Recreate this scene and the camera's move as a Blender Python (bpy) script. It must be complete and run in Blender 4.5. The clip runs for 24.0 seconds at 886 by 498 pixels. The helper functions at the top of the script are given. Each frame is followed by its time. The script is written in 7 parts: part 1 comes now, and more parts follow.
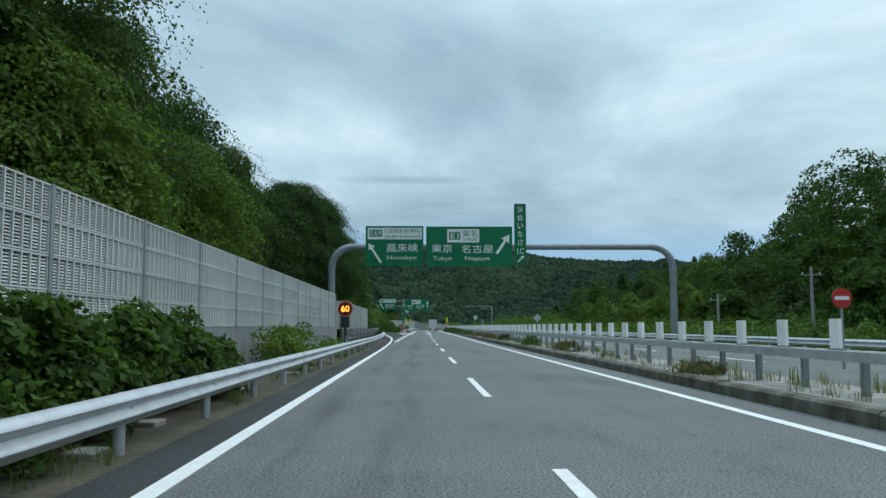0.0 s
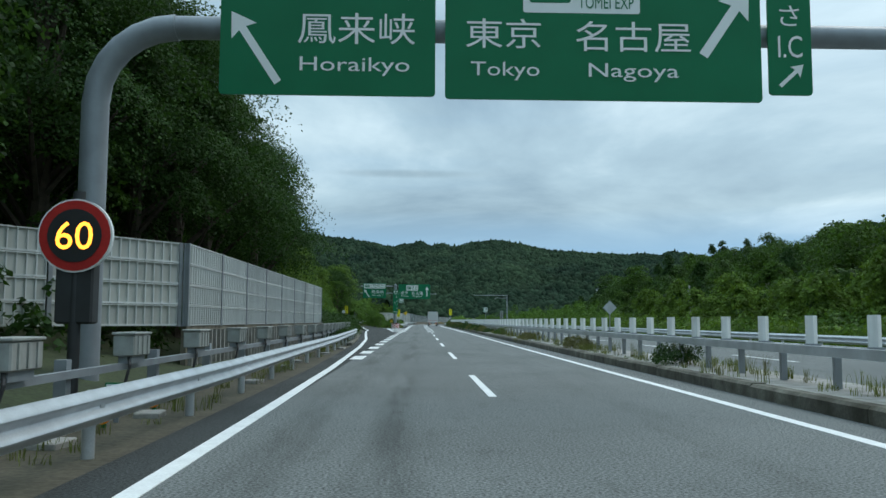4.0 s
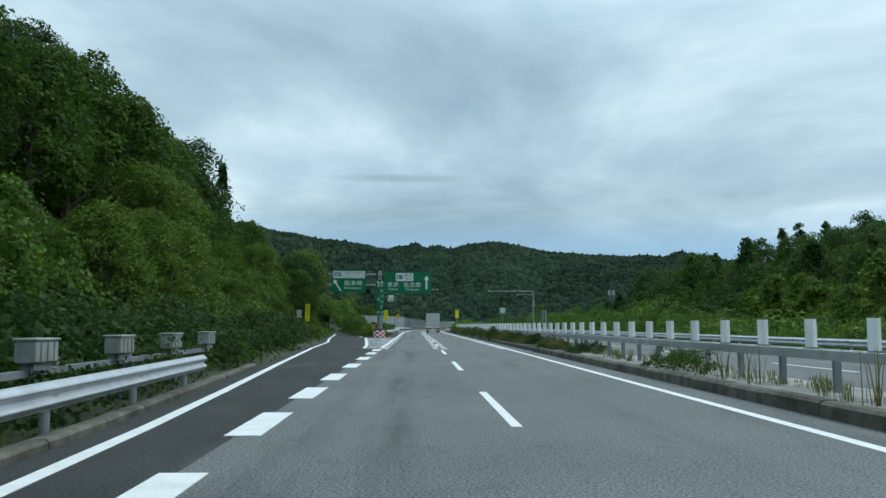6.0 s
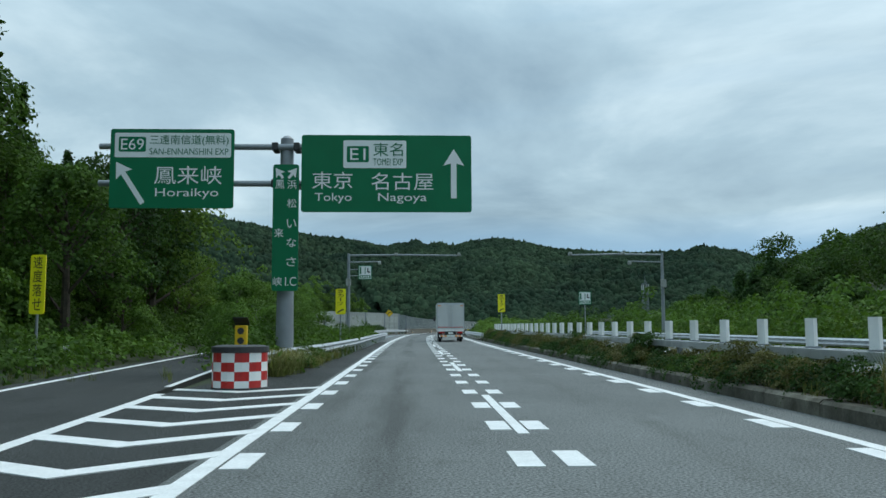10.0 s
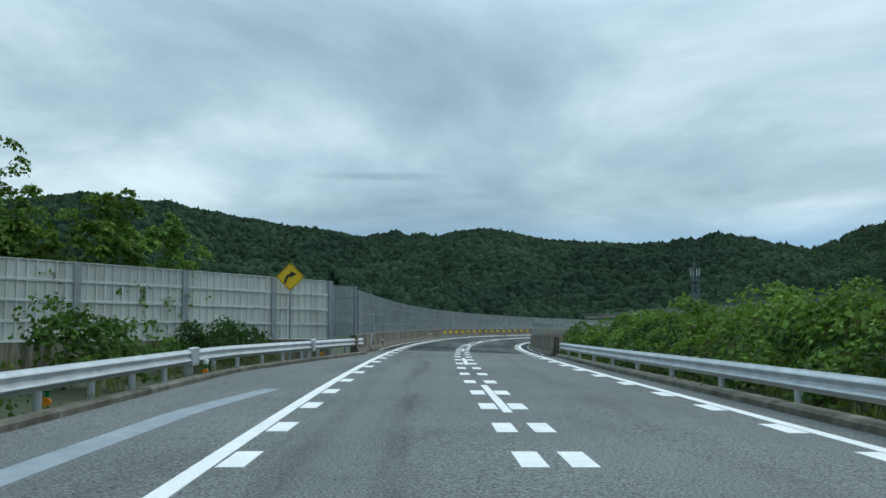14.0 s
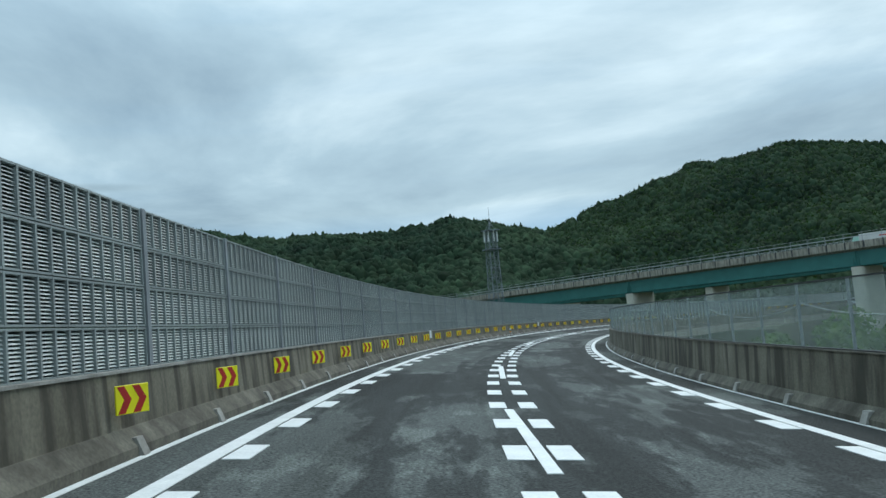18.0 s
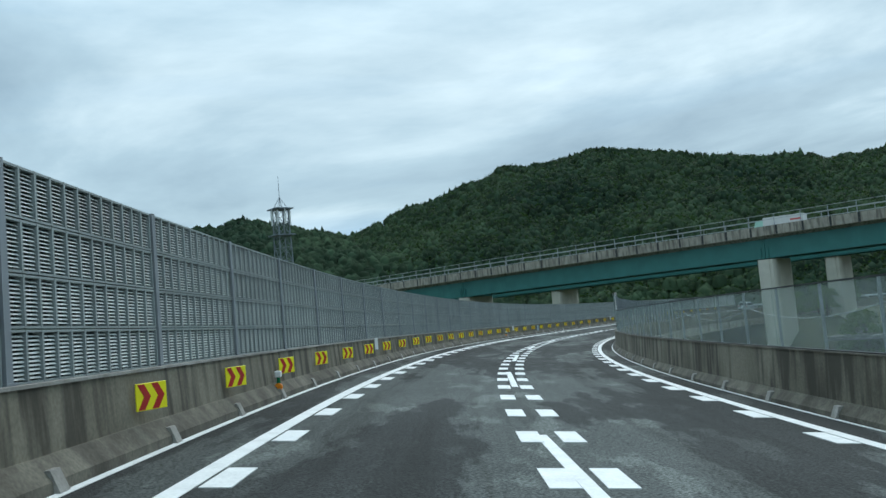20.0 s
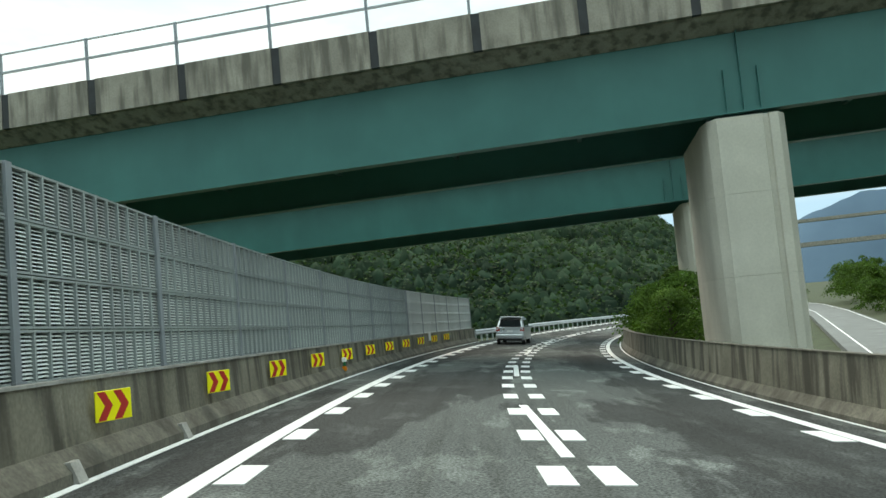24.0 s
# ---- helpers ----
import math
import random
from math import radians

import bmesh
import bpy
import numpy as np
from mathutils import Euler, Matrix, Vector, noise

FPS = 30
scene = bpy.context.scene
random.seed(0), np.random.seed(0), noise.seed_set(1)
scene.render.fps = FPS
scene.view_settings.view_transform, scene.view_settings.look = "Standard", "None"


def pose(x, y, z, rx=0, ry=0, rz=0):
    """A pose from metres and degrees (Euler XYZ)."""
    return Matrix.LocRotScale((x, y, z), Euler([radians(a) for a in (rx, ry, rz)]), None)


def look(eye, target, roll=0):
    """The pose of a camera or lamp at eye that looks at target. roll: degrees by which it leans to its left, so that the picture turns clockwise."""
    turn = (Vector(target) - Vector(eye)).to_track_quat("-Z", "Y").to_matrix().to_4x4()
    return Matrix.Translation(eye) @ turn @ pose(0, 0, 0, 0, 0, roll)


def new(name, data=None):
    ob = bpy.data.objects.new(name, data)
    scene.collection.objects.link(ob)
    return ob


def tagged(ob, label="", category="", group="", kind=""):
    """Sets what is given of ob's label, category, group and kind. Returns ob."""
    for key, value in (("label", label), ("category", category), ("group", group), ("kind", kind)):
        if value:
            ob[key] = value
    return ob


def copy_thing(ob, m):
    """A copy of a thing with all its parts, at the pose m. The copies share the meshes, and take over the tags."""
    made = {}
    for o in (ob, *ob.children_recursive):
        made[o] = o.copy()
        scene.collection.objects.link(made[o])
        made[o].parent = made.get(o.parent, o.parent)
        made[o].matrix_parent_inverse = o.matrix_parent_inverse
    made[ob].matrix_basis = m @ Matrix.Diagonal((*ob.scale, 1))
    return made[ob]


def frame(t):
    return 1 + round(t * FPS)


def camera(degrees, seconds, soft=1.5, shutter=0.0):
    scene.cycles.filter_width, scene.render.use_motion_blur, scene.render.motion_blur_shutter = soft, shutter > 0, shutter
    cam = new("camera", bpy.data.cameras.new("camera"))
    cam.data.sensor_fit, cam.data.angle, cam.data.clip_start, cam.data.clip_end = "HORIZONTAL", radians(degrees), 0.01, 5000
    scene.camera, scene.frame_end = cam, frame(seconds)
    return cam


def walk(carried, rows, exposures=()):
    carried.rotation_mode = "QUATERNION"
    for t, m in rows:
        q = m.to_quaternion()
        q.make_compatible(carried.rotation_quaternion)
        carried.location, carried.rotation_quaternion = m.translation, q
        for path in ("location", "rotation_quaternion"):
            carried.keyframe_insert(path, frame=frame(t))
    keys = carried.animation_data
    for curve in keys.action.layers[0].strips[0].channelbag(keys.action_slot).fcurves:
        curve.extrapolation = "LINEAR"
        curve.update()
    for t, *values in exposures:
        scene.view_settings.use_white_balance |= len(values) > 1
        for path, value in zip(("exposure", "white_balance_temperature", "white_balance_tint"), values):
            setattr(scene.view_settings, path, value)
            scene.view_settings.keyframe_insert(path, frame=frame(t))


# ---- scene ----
# ---- camera and its way ----
cam = camera(56.0, 24.0, soft=1.5)
ROWS = [
    (0.00, 0.00, 0.00, 1.380, 95.30, 0.18, -2.69),
    (0.25, 0.04, 2.67, 1.380, 95.32, 0.11, -2.70),
    (0.50, 0.08, 5.42, 1.380, 95.34, 0.05, -2.71),
    (0.75, 0.12, 8.16, 1.380, 95.36, 0.01, -2.74),
    (1.00, 0.16, 10.83, 1.380, 95.37, -0.03, -2.77),
    (1.25, 0.21, 13.49, 1.380, 95.45, -0.05, -2.84),
    (1.50, 0.25, 16.20, 1.380, 95.52, -0.07, -2.91),
    (1.75, 0.30, 19.00, 1.380, 95.47, -0.06, -2.94),
    (2.00, 0.36, 21.94, 1.380, 95.42, -0.05, -2.97),
    (2.25, 0.42, 24.98, 1.380, 95.31, -0.05, -2.97),
    (2.50, 0.48, 28.08, 1.380, 95.20, -0.05, -2.98),
    (2.75, 0.54, 31.20, 1.380, 95.09, -0.07, -2.97),
    (3.00, 0.60, 34.29, 1.380, 94.97, -0.09, -2.96),
    (3.25, 0.65, 37.32, 1.380, 94.90, -0.14, -2.95),
    (3.50, 0.71, 40.25, 1.380, 94.82, -0.18, -2.94),
    (3.75, 0.76, 43.07, 1.380, 94.85, -0.20, -2.93),
    (4.00, 0.81, 45.79, 1.380, 94.88, -0.23, -2.93),
    (4.25, 0.86, 48.50, 1.380, 94.96, -0.22, -2.93),
    (4.50, 0.91, 51.32, 1.380, 95.03, -0.22, -2.94),
    (4.70, 0.95, 53.61, 1.380, 95.09, -0.18, -2.95),
    (4.75, 0.97, 54.42, 1.380, 95.11, -0.17, -2.95),
    (4.80, 0.99, 55.52, 1.380, 95.13, -0.16, -2.95),
    (5.00, 1.10, 61.45, 1.380, 95.19, -0.13, -2.96),
    (5.25, 1.25, 69.13, 1.380, 95.21, -0.09, -3.06),
    (5.50, 1.42, 76.88, 1.380, 95.23, -0.05, -3.17),
    (5.75, 1.60, 84.68, 1.380, 95.21, -0.05, -3.21),
    (6.00, 1.78, 92.48, 1.380, 95.19, -0.05, -3.26),
    (6.25, 1.97, 100.35, 1.380, 95.16, -0.05, -3.25),
    (6.50, 2.16, 108.34, 1.380, 95.14, -0.05, -3.24),
    (6.75, 2.36, 116.24, 1.380, 95.14, -0.03, -3.32),
    (7.00, 2.56, 123.85, 1.380, 95.14, -0.02, -3.40),
    (7.25, 2.75, 131.31, 1.380, 95.14, -0.02, -3.37),
    (7.40, 2.87, 135.79, 1.380, 95.14, -0.03, -3.36),
    (7.50, 2.91, 137.40, 1.380, 95.14, -0.03, -3.35),
    (7.75, 2.98, 139.98, 1.380, 95.14, -0.01, -3.29),
    (8.00, 3.04, 142.59, 1.380, 95.15, 0.00, -3.22),
    (8.25, 3.10, 145.17, 1.380, 95.16, 0.03, -3.20),
    (8.50, 3.16, 147.68, 1.380, 95.17, 0.07, -3.18),
    (8.75, 3.21, 150.12, 1.380, 95.18, 0.10, -3.18),
    (9.00, 3.27, 152.51, 1.380, 95.18, 0.14, -3.18),
    (9.25, 3.33, 154.92, 1.380, 95.19, 0.16, -3.20),
    (9.50, 3.38, 157.42, 1.380, 95.20, 0.18, -3.21),
    (9.75, 3.45, 159.96, 1.380, 95.22, 0.19, -3.21),
    (10.00, 3.51, 162.51, 1.380, 95.24, 0.19, -3.21),
    (10.25, 3.57, 165.04, 1.380, 95.25, 0.19, -3.22),
    (10.50, 3.63, 167.55, 1.380, 95.26, 0.19, -3.22),
    (10.75, 3.69, 170.07, 1.380, 95.25, 0.14, -3.21),
    (11.00, 3.75, 172.60, 1.380, 95.24, 0.09, -3.20),
    (11.25, 3.80, 175.16, 1.380, 95.25, 0.04, -3.15),
    (11.50, 3.86, 177.72, 1.380, 95.26, -0.01, -3.10),
    (11.60, 3.88, 178.87, 1.380, 95.27, -0.02, -3.06),
    (11.75, 3.96, 182.73, 1.380, 95.30, -0.04, -3.01),
    (12.00, 4.13, 191.42, 1.380, 95.33, -0.06, -2.92),
    (12.25, 4.29, 200.13, 1.380, 95.36, -0.07, -2.93),
    (12.50, 4.45, 208.86, 1.380, 95.38, -0.09, -2.94),
    (12.75, 4.63, 217.62, 1.381, 95.36, -0.09, -3.12),
    (13.00, 4.83, 226.39, 1.382, 95.35, -0.09, -3.29),
    (13.25, 5.07, 235.17, 1.384, 95.28, -0.05, -3.60),
    (13.50, 5.36, 243.98, 1.383, 95.22, -0.01, -3.91),
    (13.75, 5.70, 252.80, 1.380, 95.13, 0.14, -4.23),
    (14.00, 6.09, 261.62, 1.371, 95.05, 0.29, -4.56),
    (14.25, 6.55, 270.41, 1.356, 94.98, 0.57, -5.06),
    (14.50, 7.08, 279.13, 1.331, 94.91, 0.84, -5.56),
    (14.75, 7.70, 287.71, 1.299, 94.97, 1.17, -6.21),
    (15.00, 8.40, 296.04, 1.262, 95.02, 1.51, -6.87),
    (15.25, 9.19, 304.12, 1.222, 94.93, 1.92, -7.72),
    (15.50, 10.07, 311.93, 1.179, 94.84, 2.33, -8.58),
    (15.75, 11.08, 319.54, 1.134, 94.83, 2.77, -9.84),
    (16.00, 12.24, 326.99, 1.086, 94.83, 3.21, -11.10),
    (16.25, 13.57, 334.30, 1.035, 94.81, 3.62, -12.66),
    (16.50, 15.08, 341.49, 0.980, 94.80, 4.03, -14.23),
    (16.75, 16.79, 348.55, 0.921, 94.74, 4.29, -16.00),
    (17.00, 18.70, 355.51, 0.861, 94.67, 4.56, -17.78),
    (17.25, 20.81, 362.36, 0.800, 94.67, 4.63, -19.43),
    (17.50, 23.11, 369.13, 0.736, 94.67, 4.70, -21.07),
    (17.75, 25.59, 375.82, 0.670, 94.67, 4.75, -22.58),
    (18.00, 28.24, 382.42, 0.603, 94.68, 4.81, -24.10),
    (18.25, 31.07, 388.96, 0.533, 94.67, 4.85, -25.65),
    (18.50, 34.07, 395.42, 0.461, 94.67, 4.89, -27.20),
    (18.75, 37.26, 401.79, 0.387, 94.65, 4.93, -28.88),
    (19.00, 40.64, 408.08, 0.309, 94.62, 4.97, -30.55),
    (19.25, 44.21, 414.26, 0.227, 94.58, 5.00, -32.34),
    (19.50, 47.97, 420.33, 0.139, 94.53, 5.03, -34.13),
    (19.75, 51.91, 426.28, 0.045, 94.46, 5.06, -35.96),
    (20.00, 56.04, 432.08, -0.055, 94.40, 5.10, -37.79),
    (20.25, 60.32, 437.74, -0.165, 94.32, 5.16, -39.40),
    (20.50, 64.75, 443.26, -0.283, 94.25, 5.23, -41.01),
    (20.75, 69.34, 448.66, -0.412, 94.17, 5.27, -42.77),
    (21.00, 74.13, 453.94, -0.550, 94.09, 5.30, -44.53),
    (21.25, 79.11, 459.10, -0.697, 93.95, 5.36, -46.56),
    (21.50, 84.33, 464.12, -0.852, 93.81, 5.41, -48.59),
    (21.75, 89.73, 468.98, -1.015, 93.81, 5.34, -50.52),
    (22.00, 95.29, 473.65, -1.182, 93.81, 5.26, -52.45),
    (22.25, 101.01, 478.13, -1.351, 93.82, 5.16, -54.42),
    (22.50, 106.88, 482.42, -1.522, 93.83, 5.07, -56.39),
    (22.75, 112.92, 486.53, -1.688, 93.84, 5.02, -58.23),
    (23.00, 119.13, 490.46, -1.847, 93.86, 4.97, -60.07),
    (23.25, 125.48, 494.19, -1.997, 93.96, 5.01, -62.05),
    (23.50, 131.90, 497.68, -2.137, 94.07, 5.05, -64.02),
    (23.75, 138.41, 500.92, -2.267, 94.29, 5.12, -66.03),
    (24.00, 144.98, 503.91, -2.389, 94.51, 5.19, -68.04),
]
walk(cam, [(t, pose(x, y, z, rx, ry, rz)) for t, x, y, z, rx, ry, rz in ROWS], exposures=((0, 0.28, 6500, 10), (5, 0.28, 6500, 10), (8, 0.18, 6500, 10), (14, 0.17, 6500, 10), (20, 0.3, 6500, 10), (22.0, 0.32, 6500, 10), (23.3, 0.44, 6700, 10), (24, 0.9, 7900, 10)))

# ---- world and light ----
SUN_EL, SUN_AZ = radians(52), radians(60)


STREAK_X, STREAK_Z = (0.004, 0.174)


def make_world():
    w = bpy.data.worlds.new("overcast")
    scene.world = w
    w.use_nodes = True
    nt = w.node_tree
    nt.nodes.clear()
    N, L = nt.nodes.new, nt.links.new
    out, bg = N("ShaderNodeOutputWorld"), N("ShaderNodeBackground")
    sky = N("ShaderNodeTexSky")
    sky.sky_type, sky.sun_disc = "NISHITA", False
    sky.sun_elevation, sky.sun_rotation = SUN_EL, SUN_AZ
    sky.air_density, sky.dust_density, sky.ozone_density = 1.0, 2.0, 1.5
    tc, sep = N("ShaderNodeTexCoord"), N("ShaderNodeSeparateXYZ")
    L(tc.outputs["Generated"], sep.inputs[0])
    # project the direction on a flat cloud layer
    zc = N("ShaderNodeMath"); zc.operation = "MAXIMUM"; zc.inputs[1].default_value = 0.0
    L(sep.outputs[2], zc.inputs[0])
    za = N("ShaderNodeMath"); za.operation = "ADD"; za.inputs[1].default_value = 0.14
    L(zc.outputs[0], za.inputs[0])
    dx, dy = N("ShaderNodeMath"), N("ShaderNodeMath")
    for d, o in ((dx, 0), (dy, 1)):
        d.operation = "DIVIDE"
        L(sep.outputs[o], d.inputs[0]); L(za.outputs[0], d.inputs[1])
    comb = N("ShaderNodeCombineXYZ")
    L(dx.outputs[0], comb.inputs[0]); L(dy.outputs[0], comb.inputs[1])
    n1 = N("ShaderNodeTexNoise")
    n1.inputs["Scale"].default_value, n1.inputs["Detail"].default_value = 0.72, 8.0
    n1.inputs["Roughness"].default_value, n1.inputs["Distortion"].default_value = 0.57, 0.3
    mp = N("ShaderNodeMapping")
    mp.inputs["Scale"].default_value = (1.0, 0.8, 1)
    mp.inputs["Location"].default_value = (3.1, 1.7, 0)
    L(comb.outputs[0], mp.inputs[0]); L(mp.outputs[0], n1.inputs["Vector"])
    cr = N("ShaderNodeValToRGB")
    e = cr.color_ramp.elements
    e[0].position, e[0].color = 0.32, (0.24, 0.365, 0.455, 1)
    e[1].position, e[1].color = 0.68, (0.72, 0.90, 0.97, 1)
    m = cr.color_ramp.elements.new(0.5); m.color = (0.40, 0.565, 0.655, 1)
    L(n1.outputs[0], cr.inputs[0])
    # thin blue gap low over the hills
    hz = N("ShaderNodeMapRange")
    hz.inputs["From Min"].default_value, hz.inputs["From Max"].default_value = 0.085, 0.135
    L(sep.outputs[2], hz.inputs[0])
    n2 = N("ShaderNodeTexNoise"); n2.inputs["Scale"].default_value = 2.2; n2.inputs["Detail"].default_value = 4
    mp2 = N("ShaderNodeMapping"); mp2.inputs["Scale"].default_value = (1, 1, 9)
    L(tc.outputs["Generated"], mp2.inputs[0]); L(mp2.outputs[0], n2.inputs["Vector"])
    ad = N("ShaderNodeMath"); ad.operation = "MULTIPLY_ADD"; ad.inputs[1].default_value = 0.9; ad.inputs[2].default_value = -0.4
    L(n2.outputs[0], ad.inputs[0])
    ad2 = N("ShaderNodeMath"); ad2.operation = "ADD"; ad2.use_clamp = True
    L(hz.outputs[0], ad2.inputs[0]); L(ad.outputs[0], ad2.inputs[1])
    gap = N("ShaderNodeMix"); gap.data_type = "RGBA"
    gap.inputs[6].default_value = (0.24, 0.45, 0.66, 1)
    L(ad2.outputs[0], gap.inputs[0]); L(cr.outputs[0], gap.inputs[7])
    sk = N("ShaderNodeMix"); sk.data_type, sk.blend_type = "RGBA", "MULTIPLY"
    sk.inputs[0].default_value = 1.0
    L(sky.outputs[0], sk.inputs[6]); sk.inputs[7].default_value = (0.12, 0.12, 0.12, 1)
    mix = N("ShaderNodeMix"); mix.data_type = "RGBA"
    mix.inputs[0].default_value = 0.9
    L(sk.outputs[2], mix.inputs[6]); L(gap.outputs[2], mix.inputs[7])
    # an overcast sky is brighter towards the zenith
    zn = N("ShaderNodeMapRange")
    zn.inputs["From Min"].default_value, zn.inputs["From Max"].default_value = 0.3, 1.0
    zn.inputs["To Min"].default_value, zn.inputs["To Max"].default_value = 1.0, 2.2
    L(sep.outputs[2], zn.inputs[0])
    # one thin dark streak of cloud low over the hills
    st = N("ShaderNodeMapping"); st.inputs["Location"].default_value = (STREAK_X * -9.0, 0, STREAK_Z * -150.0)
    st.inputs["Scale"].default_value = (9.0, 0, 150.0)
    L(tc.outputs["Generated"], st.inputs[0])
    ln = N("ShaderNodeVectorMath"); ln.operation = "LENGTH"; L(st.outputs[0], ln.inputs[0])
    sm = N("ShaderNodeMapRange"); sm.interpolation_type = "SMOOTHSTEP"
    sm.inputs["From Min"].default_value, sm.inputs["From Max"].default_value = 0.2, 1.0
    sm.inputs["To Min"].default_value, sm.inputs["To Max"].default_value = 0.80, 1.0
    L(ln.outputs["Value"], sm.inputs[0])
    zm = N("ShaderNodeMath"); zm.operation = "MULTIPLY"; L(zn.outputs[0], zm.inputs[0]); L(sm.outputs[0], zm.inputs[1])
    sc_ = N("ShaderNodeVectorMath"); sc_.operation = "SCALE"
    L(mix.outputs[2], sc_.inputs[0]); L(zm.outputs[0], sc_.inputs["Scale"])
    L(sc_.outputs[0], bg.inputs[0])
    bg.inputs[1].default_value = 0.95
    L(bg.outputs[0], out.inputs[0])


make_world()
sun = new("sun", bpy.data.lights.new("sun", "SUN"))
sun.data.energy, sun.data.angle, sun.data.color = 0.95, radians(35), (1.0, 0.97, 0.92)
sun.matrix_world = look((0, 0, 50), (-math.sin(SUN_AZ) * math.cos(SUN_EL), -math.cos(SUN_AZ) * math.cos(SUN_EL), 50 - math.sin(SUN_EL)))

# ---- materials ----
def mat(name, c1, c2=None, scale=6.0, rough=0.6, metal=0.0, bump=0.0, bscale=None, fine=None, streak=None, vary=0.0, island=0.0, spec=None, stretch=None, trans=0.0):
    """Two-scale procedural surface: c1..c2 by a noise of size scale (per metre), fine grain, dark run-down streaks, change from piece to piece."""
    m = bpy.data.materials.new(name)
    m.use_nodes = True
    nt = m.node_tree
    N, L = nt.nodes.new, nt.links.new
    b = nt.nodes["Principled BSDF"]
    b.inputs["Roughness"].default_value, b.inputs["Metallic"].default_value = rough, metal
    if spec is not None:
        b.inputs["Specular IOR Level"].default_value = spec
    c2 = c2 or tuple(v * 0.8 for v in c1)
    geo = N("ShaderNodeNewGeometry")
    src = geo.outputs["Position"]
    if stretch:
        mp = N("ShaderNodeMapping"); mp.inputs["Scale"].default_value = stretch
        L(src, mp.inputs[0]); src = mp.outputs[0]
    n = N("ShaderNodeTexNoise")
    n.inputs["Scale"].default_value, n.inputs["Detail"].default_value = scale, 5
    L(src, n.inputs["Vector"])
    r = N("ShaderNodeMapRange"); r.inputs[1].default_value, r.inputs[2].default_value = 0.3, 0.7
    L(n.outputs[0], r.inputs[0])
    mx = N("ShaderNodeMix"); mx.data_type = "RGBA"
    mx.inputs[6].default_value, mx.inputs[7].default_value = (*c1, 1), (*c2, 1)
    L(r.outputs[0], mx.inputs[0])
    col = mx.outputs[2]
    if fine:
        fs, fa = fine
        f = N("ShaderNodeTexNoise"); f.inputs["Scale"].default_value, f.inputs["Detail"].default_value = fs, 2
        L(geo.outputs["Position"], f.inputs["Vector"])
        fr = N("ShaderNodeMapRange"); fr.inputs[1].default_value, fr.inputs[2].default_value = 0.25, 0.75
        fr.inputs[3].default_value, fr.inputs[4].default_value = 1 - fa, 1 + fa
        L(f.outputs[0], fr.inputs[0])
        fm = N("ShaderNodeVectorMath"); fm.operation = "SCALE"
        L(col, fm.inputs[0]); L(fr.outputs[0], fm.inputs["Scale"])
        col = fm.outputs[0]
    if streak:
        sc, amount, scol = streak[:3]
        span = streak[3] if len(streak) > 3 else (0.45, 0.72)
        sp = N("ShaderNodeMapping"); sp.inputs["Scale"].default_value = (sc, sc, sc * 0.12)
        L(geo.outputs["Position"], sp.inputs[0])
        sn = N("ShaderNodeTexNoise"); sn.inputs["Scale"].default_value, sn.inputs["Detail"].default_value = 1.0, 4
        L(sp.outputs[0], sn.inputs["Vector"])
        sr = N("ShaderNodeMapRange"); sr.inputs[1].default_value, sr.inputs[2].default_value = span
        sr.inputs[4].default_value = amount
        L(sn.outputs[0], sr.inputs[0])
        sm = N("ShaderNodeMix"); sm.data_type = "RGBA"; sm.inputs[7].default_value = (*scol, 1)
        L(sr.outputs[0], sm.inputs[0]); L(col, sm.inputs[6])
        col = sm.outputs[2]
    if vary or island:
        oi = N("ShaderNodeObjectInfo")
        k = oi.outputs["Random"] if vary else geo.outputs["Random Per Island"]
        vr = N("ShaderNodeMapRange"); a = vary or island
        vr.inputs[3].default_value, vr.inputs[4].default_value = 1 - a, 1 + a
        L(k, vr.inputs[0])
        vm = N("ShaderNodeVectorMath"); vm.operation = "SCALE"
        L(col, vm.inputs[0]); L(vr.outputs[0], vm.inputs["Scale"])
        col = vm.outputs[0]
    L(col, b.inputs["Base Color"])
    rr = N("ShaderNodeMapRange"); rr.inputs[3].default_value, rr.inputs[4].default_value = max(0.02, rough - 0.08), min(1, rough + 0.08)
    L(n.outputs[0], rr.inputs[0]); L(rr.outputs[0], b.inputs["Roughness"])
    if bump:
        bn = N("ShaderNodeTexNoise"); bn.inputs["Scale"].default_value, bn.inputs["Detail"].default_value = bscale or scale * 6, 4
        L(geo.outputs["Position"], bn.inputs["Vector"])
        bp = N("ShaderNodeBump"); bp.inputs["Strength"].default_value = bump; bp.inputs["Distance"].default_value = 0.02 if (bscale or 9) > 1 else 1.2
        L(bn.outputs[0], bp.inputs["Height"]); L(bp.outputs[0], b.inputs["Normal"])
    if trans:
        b.inputs["Transmission Weight"].default_value = trans
    return m


def leaf_mat(name, c1, c2, rough=0.6, sheen=0.25):
    m = mat(name, tuple(v * 0.62 for v in c1), tuple(v * 1.12 for v in c2), scale=0.7, rough=rough, island=0.5, spec=0.07)
    nt = m.node_tree
    b = nt.nodes["Principled BSDF"]
    t = nt.nodes.new("ShaderNodeBsdfTranslucent")
    t.inputs[0].default_value = (c2[0] * 1.3, c2[1] * 1.5, c2[2] * 0.8, 1)
    s = nt.nodes.new("ShaderNodeMixShader"); s.inputs[0].default_value = sheen
    out = nt.nodes["Material Output"]
    nt.links.new(b.outputs[0], s.inputs[1]); nt.links.new(t.outputs[0], s.inputs[2])
    nt.links.new(s.outputs[0], out.inputs[0])
    return m


